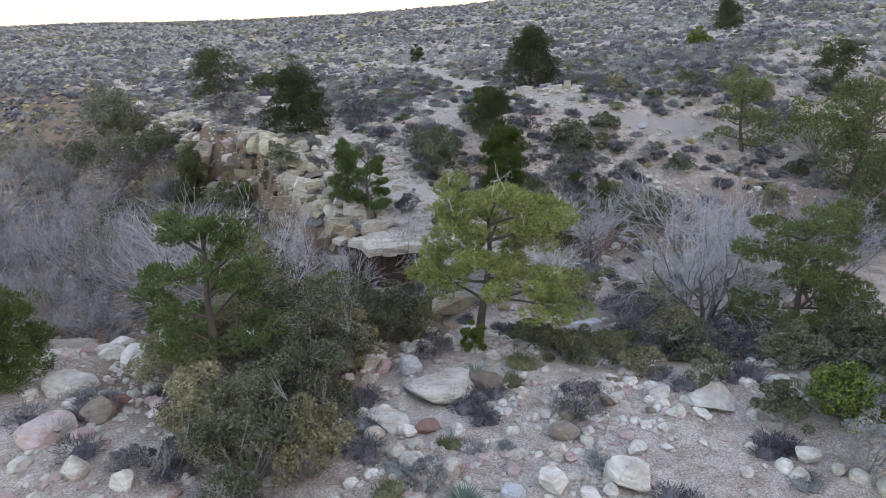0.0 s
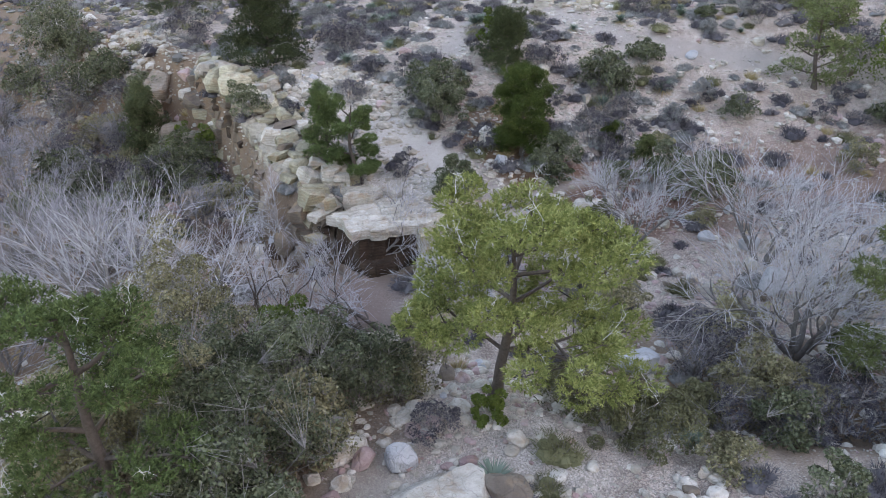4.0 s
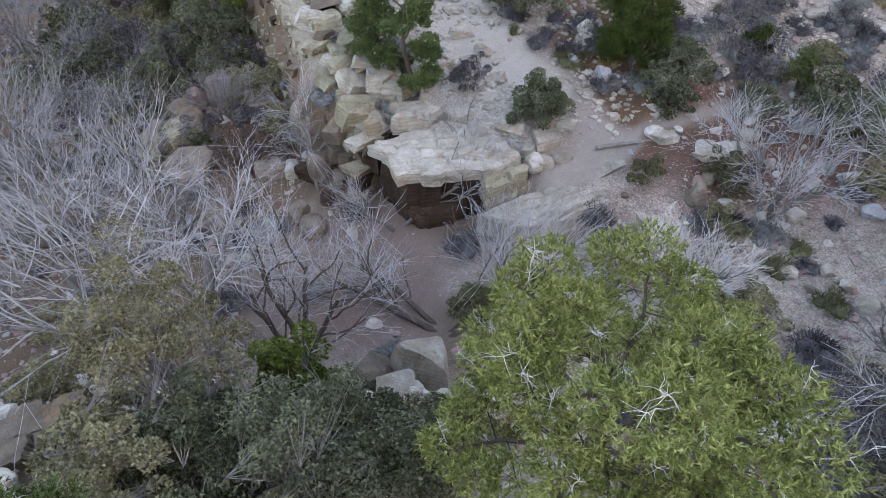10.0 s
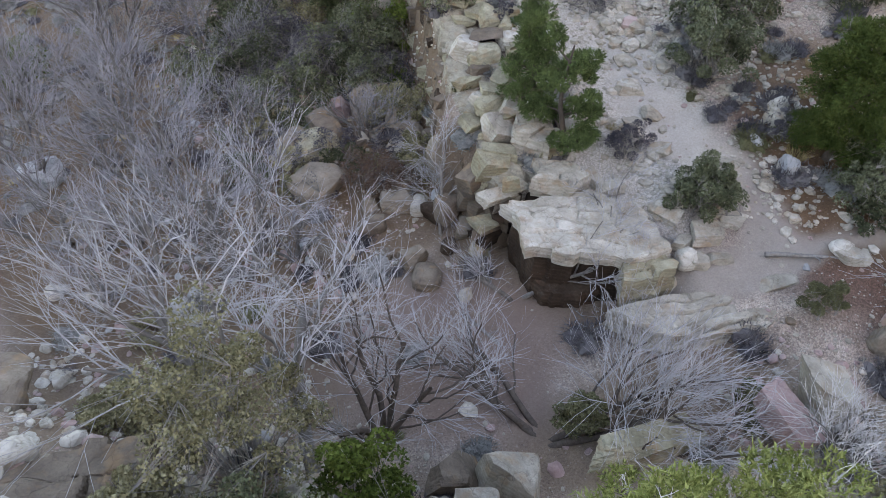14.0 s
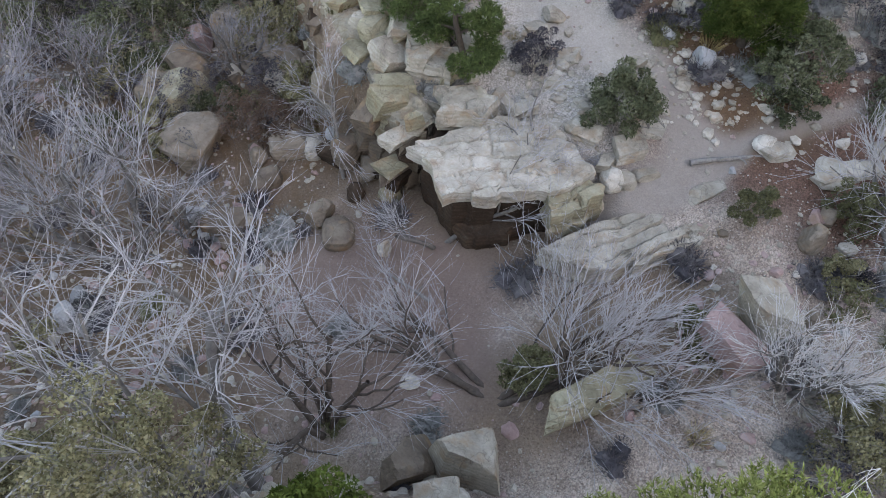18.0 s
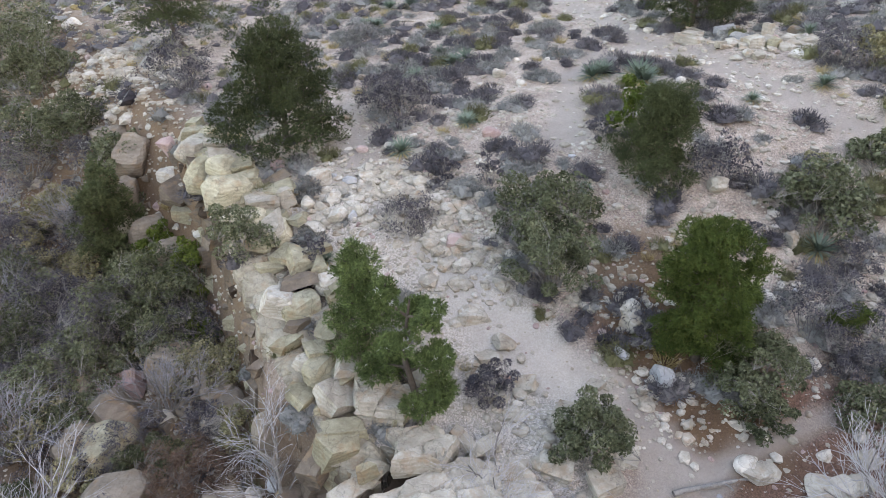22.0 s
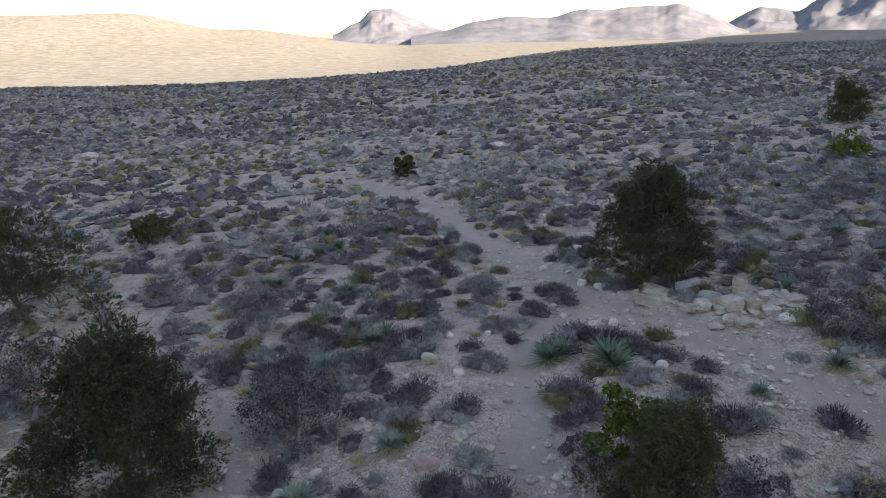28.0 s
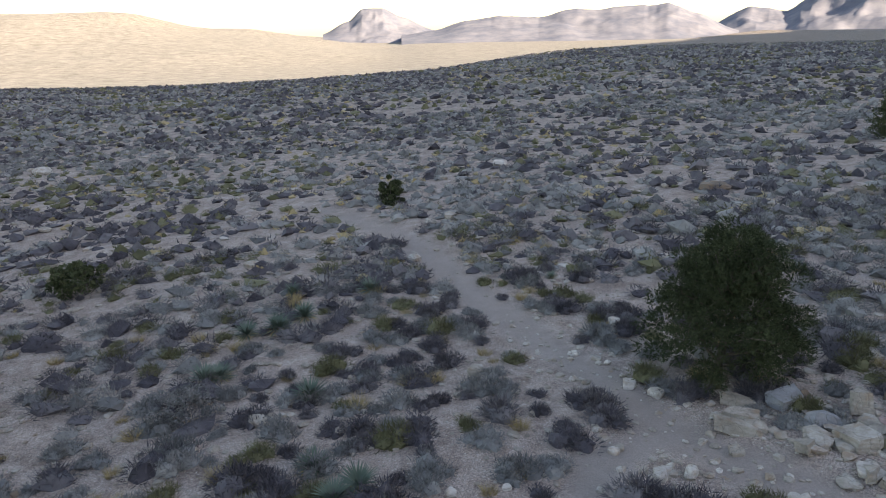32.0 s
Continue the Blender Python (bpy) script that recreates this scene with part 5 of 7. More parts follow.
# dark backing: shade between the stacked blocks is coloured into its face
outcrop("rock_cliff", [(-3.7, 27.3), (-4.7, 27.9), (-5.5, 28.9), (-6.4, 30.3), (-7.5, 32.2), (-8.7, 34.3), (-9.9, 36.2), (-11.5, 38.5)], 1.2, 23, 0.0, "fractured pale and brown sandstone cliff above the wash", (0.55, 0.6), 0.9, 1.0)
cliff([(-3.9, 27.2), (-4.7, 28.0), (-5.3, 28.9), (-6.2, 30.3), (-7.3, 32.2), (-8.5, 34.3), (-9.7, 36.2), (-11.4, 38.5)], 0.46, 8, 6)
cliff([(-3.2, 28.6), (-4.2, 29.6), (-4.9, 31.0), (-6.1, 33.1), (-7.6, 35.0)], 0.55, 1, 8, 0.0)
cliff([(-3.9, 28.2), (-4.8, 29.7), (-5.7, 31.4), (-7.0, 33.4), (-8.6, 35.6)], 0.6, 1, 8, 0.0)
for fx, fy, fw, fd, fh, turn, kind in ((-8.5, 34.4, 1.3, 1.0, 0.8, 30, "tawny"), (-9.6, 35.6, 1.2, 0.9, 0.8, 70, "tawny"), (-7.8, 33.5, 1.2, 0.9, 0.6, 15, "tawny"), (-6.9, 33.2, 0.9, 0.7, 0.55, 110, "tawny"), (-6.2, 35.0, 0.65, 0.5, 0.5, 40, "pale"), (-5.9, 31.2, 0.9, 0.8, 0.6, 20, "tawny"), (-5.2, 29.6, 0.9, 0.7, 0.6, 75, "tawny"), (-5.5, 31.9, 0.7, 0.6, 0.5, 140, "pale"), (-8.9, 35.3, 0.9, 0.8, 0.7, 150, "tawny"), (-12.6, 37.3, 1.5, 1.1, 1.2, 50, "brown"), (-13.7, 38.4, 1.3, 1.0, 1.6, 95, "brown"), (-11.2, 35.9, 1.2, 0.9, 1.3, 20, "brown")):
    boulder(fx, fy, fw, fd, fh, turn, kind, 0.4, seed=int(900 + abs(fx * 19 + fy * 7)))
# the big split slab over the hollow, the stained face under it with the hollow's shade in its colour, the steps behind
# it, and the strata beside the trail
slab(((-4.0, 26.8), (-3.3, 26.5), (-2.9, 25.75), (-1.8, 25.95), (-0.75, 26.25), (-0.15, 26.85), (-0.4, 27.5), (-1.1, 27.85), (-2.25, 27.85), (-3.1, 27.35)), 0.02, 0.34, 51, tilt=(0.0, 0.05), joint=(0.95, 0.42, 14), label="big pale sandstone slab overhanging a dark hollow")
slab(((-3.6, 26.9), (-3.2, 26.4), (-2.75, 25.95), (-1.75, 26.1), (-0.8, 26.35), (-0.3, 26.9), (-0.6, 28.6), (-2.25, 28.8), (-3.3, 28.2)), -0.30, 1.6, 61, kind="varnished", joint=(0.9, 0.5, 14), label="brown stained rock face under the big slab, hollow shade in its colour")
slab(((-2.9, 26.05), (-2.2, 25.6), (-1.5, 25.75), (-1.3, 26.2), (-2.2, 26.5)), -1.05, 0.8, 62, kind="varnished", tilt=(0.05, 0.25), joint=(0.8, 0.5, 40), label="fallen rock under the slab, hollow shade in its colour")
slab(((-1.0, 26.25), (-0.8, 25.65), (-0.05, 26.0), (0.1, 26.55), (-0.35, 26.9)), -0.16, 0.8, 52, kind="tawny", label="yellowish broken sandstone block under the trail", joint=(0.5, 0.4, 30))
slab(((-0.85, 25.3), (0.07, 24.9), (1.05, 25.25), (2.15, 25.85), (2.75, 26.8), (3.65, 27.75), (3.2, 28.0), (2.3, 27.2), (1.0, 26.45), (0.0, 25.95)), -0.42, 0.6, 53, tilt=(0.09, 0.02), joint=(1.7, 0.26, 34), label="pale layered sandstone shelf sloping below the trail")
slab(((-3.5, 28.3), (-3.4, 27.5), (-2.5, 27.6), (-2.2, 28.2), (-2.7, 28.5)), 0.36, 0.5, 54, joint=(0.8, 0.4, 25), label="stepped pale sandstone blocks behind the slab")
slab(((-4.3, 29.3), (-4.2, 28.6), (-3.3, 28.5), (-3.2, 29.0), (-3.6, 29.5)), 0.70, 0.7, 55, joint=(0.6, 0.4, 60), label="stepped pale sandstone blocks above the cliff")
ledge_block(0.35, 22.5, -0.85, 2.4, 0.85, 0.9, 36, "tawny", (6, -8), 6, "smooth grey-green rock at the pool edge")
ledge_block(-1.65, 21.05, -0.95, 1.25, 1.15, 1.15, 12, "pale", (4, -6), 3, "square pale block at the edge of the sand")
ledge_block(-2.65, 20.85, -1.25, 1.2, 0.8, 0.6, 42, "brown", (6, 8), 1, "broken brown block at the edge of the sand")
ledge_block(-2.0, 20.2, -0.9, 0.9, 0.7, 0.5, 20, "pale", (6, -8), 5, "broken pale block at the edge of the sand")
slab(((-9.3, 17.1), (-8.4, 16.9), (-7.0, 17.7), (-6.9, 18.6), (-7.4, 18.9), (-8.7, 18.1)), 0.22, 0.9, 59, kind="brown", tilt=(0.05, -0.1), joint=(3.4, 1.9, 35), label="long smooth tan slab at the lip of the wash")
slab(((-6.8, 18.2), (-6.2, 17.7), (-5.7, 18.1), (-5.9, 18.6), (-6.5, 18.7)), 0.1, 0.5, 60, joint=(1.0, 0.6, 20), label="pale broken slab among the scrub oak")
# fallen blocks at the foot of the cliff and beside the dark cleft
for fx, fy, fw, fd, fh, turn, kind, base in ((-6.2, 29.2, 1.1, 0.9, 1.5, 30, "brown", -1.7), (-5.6, 27.9, 0.8, 0.6, 0.8, 60, "brown", -1.8), (-7.2, 28.3, 1.1, 0.8, 0.55, 20, "brown", None), (-10.6, 29.6, 1.5, 1.2, 1.0, 70, "tawny", None), (-9.9, 32.3, 1.7, 1.2, 1.2, 15, "brown", None), (-6.6, 28.3, 0.7, 0.5, 0.45, 100, "pale", None), (-7.5, 27.2, 0.9, 0.6, 0.4, 45, "brown", None), (-5.3, 25.8, 0.75, 0.85, 0.4, 10, "brown", None), (-8.5, 31.7, 0.8, 0.6, 0.5, 80, "pale", None), (-8.0, 31.0, 1.2, 0.9, 0.7, 130, "brown", None), (-6.1, 28.1, 0.8, 0.6, 0.7, 160, "varnished", None), (-8.4, 25.5, 0.4, 0.35, 0.3, 20, "grey", None), (-5.2, 27.0, 0.5, 0.4, 0.4, 70, "varnished", None), (-10.9, 18.8, 0.9, 0.7, 0.5, 25, "brown", None), (-9.25, 17.8, 0.8, 0.5, 0.45, 60, "pale", None), (-9.1, 17.0, 0.8, 0.55, 0.3, 10, "pale", None)):
    boulder(fx, fy, fw, fd, fh, turn, kind, 0.35, z=base, seed=int(700 + abs(fx * 17 + fy * 5)))
for lx, ly, lw, ld, lh, turn, lift in ((0.6, 26.9, 0.6, 0.5, 0.35, 20, 0.06), (0.2, 27.2, 0.7, 0.4, 0.35, 60, 0.06), (1.0, 27.1, 0.6, 0.4, 0.3, 20, 0.05), (2.3, 27.0, 1.1, 0.45, 0.22, 30, 0.0), (3.6, 28.0, 1.0, 0.5, 0.26, 30, 0.05), (4.7, 27.6, 1.1, 0.5, 0.3, 22, 0.04), (5.4, 28.0, 0.9, 0.5, 0.26, 20, 0.04), (-2.0, 31.2, 0.8, 0.6, 0.35, 30, 0.05), (-1.6, 30.2, 0.7, 0.5, 0.3, 10, 0.03), (-0.2, 29.0, 0.8, 0.5, 0.2, 50, 0.0), (1.1, 28.3, 0.9, 0.5, 0.2, 70, 0.0), (0.9, 28.8, 0.7, 0.5, 0.2, 40, 0.0)):
    ledge_block(lx, ly, ground(lx, ly) + lift, lw, ld, lh, turn, "pale", (5 * ledge_rng.normal(), 5 * ledge_rng.normal()))
for k in range(26):
    lx, ly = -3.6 + 4.2 * ledge_rng.random(), 27.4 + 2.4 * ledge_rng.random()
    s = 0.25 + 0.45 * ledge_rng.random() ** 2
    ledge_block(lx, ly, ground(lx, ly) + 0.06, s * 1.5, s, s * 0.6, 10 + 30 * ledge_rng.normal(), "pale", (8 * ledge_rng.normal(), 8 * ledge_rng.normal()))
# tumbled blocks on the talus under the cliff
for k in range(60):
    u = ledge_rng.random()
    lx, ly = -6.2 - 6.5 * u - 1.6 * ledge_rng.random(), 26.5 + 11 * u + 1.5 * ledge_rng.normal()
    s = 0.3 + 0.75 * ledge_rng.random() ** 2
    ledge_block(lx, ly, ground(lx, ly) + s * 0.12, s * 1.3, s, s * 0.75, 360 * ledge_rng.random(), "brown" if ledge_rng.random() < 0.8 else "pink", (15 * ledge_rng.normal(), 15 * ledge_rng.normal()))

ledge_block(3.2, 24.35, -0.15, 1.15, 0.85, 1.1, 105, "pale", (8, -6), 2, "large white sandstone block above the stony wash")
ledge_block(2.55, 23.65, -0.35, 1.35, 0.75, 0.75, 135, "pink", (-14, 10), 4, "pink and white banded sandstone block")


def log(x, y, length, turn, thick=0.07, seed=1, rise=0.05):
    """A fallen grey log with a stub or two."""
    rng = np.random.default_rng(seed)
    line = bend((-length / 2, 0, 0), (1, 0, rise), length, 6, rng, 0.07)
    line[:, 2] = np.abs(line[:, 2]) * 0.5 + thick * 0.5
    v, f = tube(line, np.linspace(thick, thick * 0.55, 7), 8)
    ob = new("fallen_log", mesh_of("fallen_log", v, f, GREY_BARK, True))
    ob.matrix_world = pose(x, y, ground(x, y), 0, 0, turn)
    tagged(ob, "weathered grey fallen log lying on the ground", "log", "fallen logs")
    for k in (2, 4):
        stub = bend(line[k], unit(np.array([0.5, rng.normal(), 0.6])), thick * 5, 2, rng, 0.2)
        v, f = tube(stub, np.linspace(thick * 0.4, thick * 0.2, 3), 6)
        part("stub", mesh_of("stub", v, f, GREY_BARK, True), ob)


log(2.55, 27.75, 1.5, 20, 0.06, 4)
log(-9.2, 19.6, 2.4, 12, 0.07, 5)
log(-6.6, 24.2, 1.8, 100, 0.05, 6)
log(-3.4, 24.6, 1.1, 150, 0.05, 7)
log(-12.0, 27.5, 2.2, 60, 0.08, 8)


# further bushes of the banks and slopes
BUSH = {
    "purple": ("purple_shrub", "dark purplish leafless shrub on stony ground", PURPLE_TWIG, 16, 120, 0.020, .9),
    "oak": ("scrub_oak", "grey-green scrub oak on stony ground", OAK, 18, 150, 0.032, .4),
    "olive": ("scrub_oak", "olive-brown scrub oak on stony ground", OLIVE, 18, 150, 0.030, .5),
    "green": ("scrub_oak", "deep green scrub oak on stony ground", OAK_GREEN, 18, 150, 0.034, .1),
    "sage": ("sage_bush", "pale silvery sage bush on stony ground", SAGE, 16, 140, 0.022, .6),
    "broom": ("broom_bush", "yellow-green broom bush on stony ground", BROOM, 16, 150, 0.023, .4),
}


def bush(kind, x, y, w, h):
    name, words, foliage, pads, count, leaf, bare = BUSH[kind]
    big = min(1.6, max(0.7, w / 1.6))
    return leafy_shrub(name, words, x, y, w, h, int(abs(x * 37 + y * 91)) + 7, foliage, pads=int(pads * big), count=int(count * 0.75) if y < 34 and x > -13 else int(count * 0.5), leaf=leaf * (0.8 + 0.25 * big) * (1.0 if y < 34 else 1.35), bare=bare)


bush("purple", 6.17, 20.13, 2.22, 1.37)
bush("purple", 4.17, 21.46, 1.26, 0.97)
bush("oak", 6.54, 16.63, 1.51, 1.07)
bush("oak", 6.39, 14.62, 1.09, 0.79)
bush("olive", 5.04, 15.65, 1.20, 0.62)
bush("purple", -0.22, 16.65, 1.22, 0.63)
bush("olive", -1.08, 18.51, 2.13, 0.85)
bush("green", 8.76, 12.88, 1.96, 0.98)
bush("sage", 8.23, 11.09, 1.42, 1.06)
bush("purple", 3.12, 13.79, 1.53, 0.61)
bush("sage", -6.48, 11.82, 0.98, 0.43)
bush("purple", -5.53, 11.47, 1.06, 0.74)
bush("purple", -6.05, 13.93, 1.20, 0.82)
bush("sage", -0.33, 11.21, 0.87, 0.58)
bush("purple", 12.45, 17.85, 1.15, 1.08)
bush("oak", -22.36, 47.26, 3.99, 3.56)
bush("oak", -25.16, 47.72, 2.64, 1.68)
bush("purple", -19.50, 41.82, 3.20, 2.11)
bush("oak", -32.14, 51.63, 6.09, 2.74)
bush("purple", -26.74, 46.44, 3.50, 2.16)
bush("purple", -4.54, 38.93, 2.52, 1.01)
bush("oak", -0.39, 33.37, 2.71, 1.48)
bush("green", 2.10, 36.47, 1.63, 1.55)
bush("purple", 5.44, 31.36, 1.97, 1.49)
bush("oak", 6.42, 34.38, 2.41, 1.60)
bush("green", 19.26, 35.37, 4.80, 2.56)
bush("purple", 18.02, 37.09, 2.16, 1.28)
bush("olive", 10.80, 22.15, 1.90, 1.09)
bush("oak", 12.22, 19.15, 2.35, 1.34)
bush("purple", 8.96, 18.94, 1.48, 0.77)
bush("broom", 2.70, 17.78, 1.61, 0.79)
bush("broom", 3.99, 16.16, 1.43, 0.79)
bush("oak", 14.82, 25.49, 2.93, 1.96)
bush("purple", -5.87, 32.55, 0.75, 0.68)
bush("sage", -6.45, 34.48, 0.81, 0.55)
bush("oak", -7.61, 32.63, 1.60, 1.17)
bush("purple", -3.70, 33.52, 1.71, 0.95)
bush("purple", -2.89, 35.27, 0.89, 0.54)
bush("purple", -1.76, 34.87, 0.80, 0.87)
bush("purple", 3.92, 35.18, 1.81, 1.03)
bush("oak", 6.61, 34.91, 1.67, 0.81)
bush("purple", 4.35, 33.29, 0.90, 0.83)
bush("oak", -24.55, 51.33, 4.33, 2.63)
bush("oak", -20.06, 43.12, 3.46, 2.04)
bush("purple", -18.13, 38.07, 2.40, 2.29)
bush("purple", -14.94, 34.18, 2.97, 2.09)
bush("purple", -12.76, 42.24, 2.67, 2.04)
bush("purple", -5.11, 39.83, 2.05, 0.82)
bush("purple", 1.20, 36.80, 0.95, 0.63)
bush("purple", 1.63, 30.58, 0.76, 0.61)
bush("sage", -7.19, 47.17, 1.67, 0.67)
bush("purple", 6.26, 31.07, 1.69, 1.14)
bush("oak", 6.03, 29.59, 1.49, 0.62)
bush("oak", 3.85, 29.06, 1.25, 0.62)
bush("oak", -12.93, 36.47, 2.28, 1.29)
bush("purple", -16.45, 41.11, 1.83, 1.22)
bush("purple", -21.44, 33.75, 3.97, 2.07)
bush("purple", -17.40, 36.55, 3.17, 1.62)
bush("oak", -16.16, 32.69, 2.62, 1.05)
bush("green", -24.58, 30.74, 3.07, 1.23)
bush("oak", 0.46, 28.33, 1.50, 1.15)
bush("oak", -0.30, 32.60, 1.60, 1.33)
bush("purple", -8.33, 30.17, 1.56, 0.89)
bush("purple", -15.30, 28.47, 1.96, 0.95)
bush("broom", 4.86, 25.16, 1.14, 0.60)
bush("broom", 5.15, 26.74, 0.91, 0.71)
bush("olive", 7.15, 20.81, 1.74, 1.34)
bush("purple", 6.47, 19.91, 1.20, 0.79)
bush("oak", 7.80, 29.43, 1.89, 1.20)
bush("oak", 3.54, 29.36, 1.45, 1.01)
bush("purple", 5.96, 30.51, 1.05, 0.79)
bush("olive", -10.96, 22.21, 1.29, 0.51)
bush("olive", 8.42, 27.10, 0.98, 0.75)

for kind, bx, by, bw, bh in (("purple", 7.0, 16.8, 1.7, 1.0), ("purple", 8.3, 17.0, 1.8, 1.1), ("oak", 9.5, 16.4, 1.9, 1.3), ("oak", 8.7, 15.3, 1.8, 1.2), ("oak", 10.6, 15.5, 2.2, 1.5), ("green", 11.6, 16.6, 2.0, 1.4), ("oak", 10.0, 14.0, 1.9, 1.2), ("purple", 6.0, 17.3, 1.6, 1.0), ("purple", 7.7, 18.3, 1.8, 1.1), ("sage", 9.2, 12.6, 1.3, 0.9), ("oak", 11.2, 13.2, 2.0, 1.3),
                             ("oak", -14.8, 33.1, 2.6, 1.9), ("oak", -13.2, 30.9, 2.2, 1.6), ("oak", -12.6, 34.0, 2.4, 1.8), ("oak", -12.2, 31.9, 2.2, 1.6), ("oak", -10.6, 34.3, 2.2, 1.8), ("oak", -16.3, 31.6, 2.6, 1.9), ("oak", -17.3, 35.6, 2.8, 2.0), ("green", -11.8, 36.2, 1.8, 1.6)):
    bush(kind, bx, by, bw, bh)

# dark scrub and fallen blocks along the foot of the cliff
foot_rng = np.random.default_rng(23)
for k in range(42):
    u = (k + foot_rng.random()) / 42
    bx = -6.8 - 8.5 * u
    out = 0.8 + 4.2 * foot_rng.random()
    bx, by = bx - 0.75 * out, float(lin(bx, RIM)) - 1.0 - 0.6 * out
    size = 0.6 + 1.2 * foot_rng.random() ** 1.5
    if k % 2:
        boulder(bx, by, size * 1.1, size * 0.9, size * (0.5 + 0.3 * foot_rng.random()), 360 * foot_rng.random(), "pale" if k % 12 == 3 else "brown", 0.5 * (k % 4 == 1), seed=4000 + k)
    else:
        bush(("purple", "oak", "purple", "olive", "oak")[k // 2 % 5], bx, by, size * 1.5, size * 0.9)

# the dark purple thicket in the gully under the cliff
for k in range(22):
    bx, by = -10.2 - 6.3 * foot_rng.random(), 31.0 + 4.2 * foot_rng.random()
    size = 1.5 + 1.0 * foot_rng.random()
    bush("oak" if k % 6 == 0 else "purple", bx, by, size, size * 0.72)
bush("oak", -10.4, 32.9, 2.0, 1.6)
bush("green", -9.6, 33.4, 1.5, 1.2)
leafy_shrub("rusty_shrub", "rust-brown dry shrub on the talus", -8.5, 28.9, 1.9, 1.0, 166, BROWN_SCRUB, pads=18, count=170, leaf=0.020, bare=1.0, wood=BARE_LIMB)

# low scrub on the shaded valley side and in the wash thicket
thicket_rng = np.random.default_rng(19)
for k in range(44):
    u, w = thicket_rng.random(), thicket_rng.random()
    bx, by = -6.5 - 12 * u + 1.5 * thicket_rng.normal(), 24.5 + 13 * u - 3 + 6.5 * w
    kind = ("purple", "purple", "purple", "oak", "olive")[int(thicket_rng.integers(5))]
    size = 0.8 + 0.9 * thicket_rng.random()
    if -9.4 < bx < -4.5 and 22.5 < by < 28.3:
        continue
    bush(kind, bx, by, size, size * (0.55 + 0.25 * thicket_rng.random()))

# scrub on the far bank beyond the wash
bank_rng = np.random.default_rng(29)
for k in range(34):
    bx, by = 6.0 + 12 * bank_rng.random(), 29.5 + 12 * bank_rng.random()
    if trail_gap(bx, by) < 1.0:
        continue
    size = 0.9 + 1.0 * bank_rng.random()
    bush(("purple", "oak", "purple", "sage", "olive")[k % 5], bx, by, size, size * (0.5 + 0.3 * bank_rng.random()))


# ---- boulders ----
boulder(-1.85, 16.08, 0.79, 0.64, 0.49, 60, "pale")
boulder(-0.89, 15.87, 0.70, 0.57, 0.53, 151, "grey")
boulder(4.63, 19.83, 1.15, 0.93, 0.66, 139, "grey")
boulder(6.19, 13.74, 1.32, 1.07, 0.35, 33, "pale")
boulder(7.88, 13.69, 0.91, 0.74, 0.24, 94, "pale")
boulder(-9.48, 15.32, 1.36, 1.10, 0.36, 154, "pale")
boulder(-11.36, 18.66, 2.19, 1.77, 0.63, 121, "brown", 0.30)
boulder(2.61, 12.79, 0.74, 0.60, 0.39, 160, "brown")
boulder(3.63, 11.09, 1.05, 0.85, 0.53, 148, "pale")
boulder(0.01, 14.84, 1.89, 1.53, 0.50, 16, "pale", 0.50)
boulder(-1.28, 13.39, 1.10, 0.89, 0.32, 155, "pale")
boulder(-7.92, 16.63, 1.47, 1.19, 0.55, 3, "pale", 0.40)
boulder(-7.46, 11.59, 0.73, 0.59, 0.46, 120, "pale")
boulder(-8.88, 13.10, 1.38, 1.12, 0.37, 66, "pink", 0.30)
boulder(-9.46, 17.33, 1.10, 0.89, 0.29, 141, "pale")
boulder(-0.37, 13.16, 0.68, 0.55, 0.26, 59, "red")
boulder(0.18, 11.55, 0.47, 0.38, 0.36, 49, "pale", 0.50)
boulder(2.11, 10.86, 0.72, 0.58, 0.40, 120, "pale")
boulder(-1.00, 12.17, 0.45, 0.37, 0.35, 138, "pale")
boulder(7.26, 11.53, 0.55, 0.44, 0.34, 140, "pale")
boulder(1.05, 15.08, 0.97, 0.79, 0.40, 121, "brown", 0.30)
boulder(-3.13, 16.45, 0.65, 0.53, 0.49, 101, "brown")
boulder(1.32, 16.30, 0.48, 0.39, 0.31, 163, "pale")
boulder(3.92, 14.58, 0.60, 0.48, 0.16, 38, "pale")
boulder(-8.72, 11.89, 0.62, 0.50, 0.24, 59, "pale")
boulder(-6.32, 11.19, 0.60, 0.49, 0.43, 162, "pale")
boulder(4.02, 12.08, 0.48, 0.38, 0.23, 38, "pale")
boulder(1.82, 16.26, 0.40, 0.32, 0.14, 133, "pale")
boulder(0.32, 12.92, 0.40, 0.33, 0.31, 99, "pale")
boulder(-1.53, 12.72, 0.54, 0.43, 0.41, 3, "pale")
boulder(-0.58, 12.00, 0.38, 0.31, 0.25, 171, "pale")
boulder(3.09, 12.43, 0.33, 0.27, 0.21, 16, "pale")
boulder(1.94, 14.64, 0.37, 0.30, 0.20, 40, "pale")
boulder(4.66, 12.07, 0.27, 0.22, 0.15, 151, "pale")
boulder(6.38, 11.98, 0.34, 0.28, 0.13, 10, "pale")
boulder(-8.07, 13.96, 0.94, 0.76, 0.45, 77, "brown", 0.40)
boulder(-7.88, 14.61, 0.73, 0.59, 0.25, 7, "red")
boulder(-0.38, 17.29, 0.50, 0.40, 0.15, 68, "pale")
boulder(0.25, 17.38, 0.58, 0.47, 0.16, 121, "pale")
boulder(6.22, 12.16, 0.28, 0.22, 0.14, 152, "pale")
boulder(7.64, 11.10, 0.34, 0.28, 0.21, 99, "pale")
boulder(-3.80, 11.43, 0.39, 0.31, 0.29, 109, "pale")
boulder(5.46, 12.18, 0.27, 0.22, 0.11, 101, "pale")
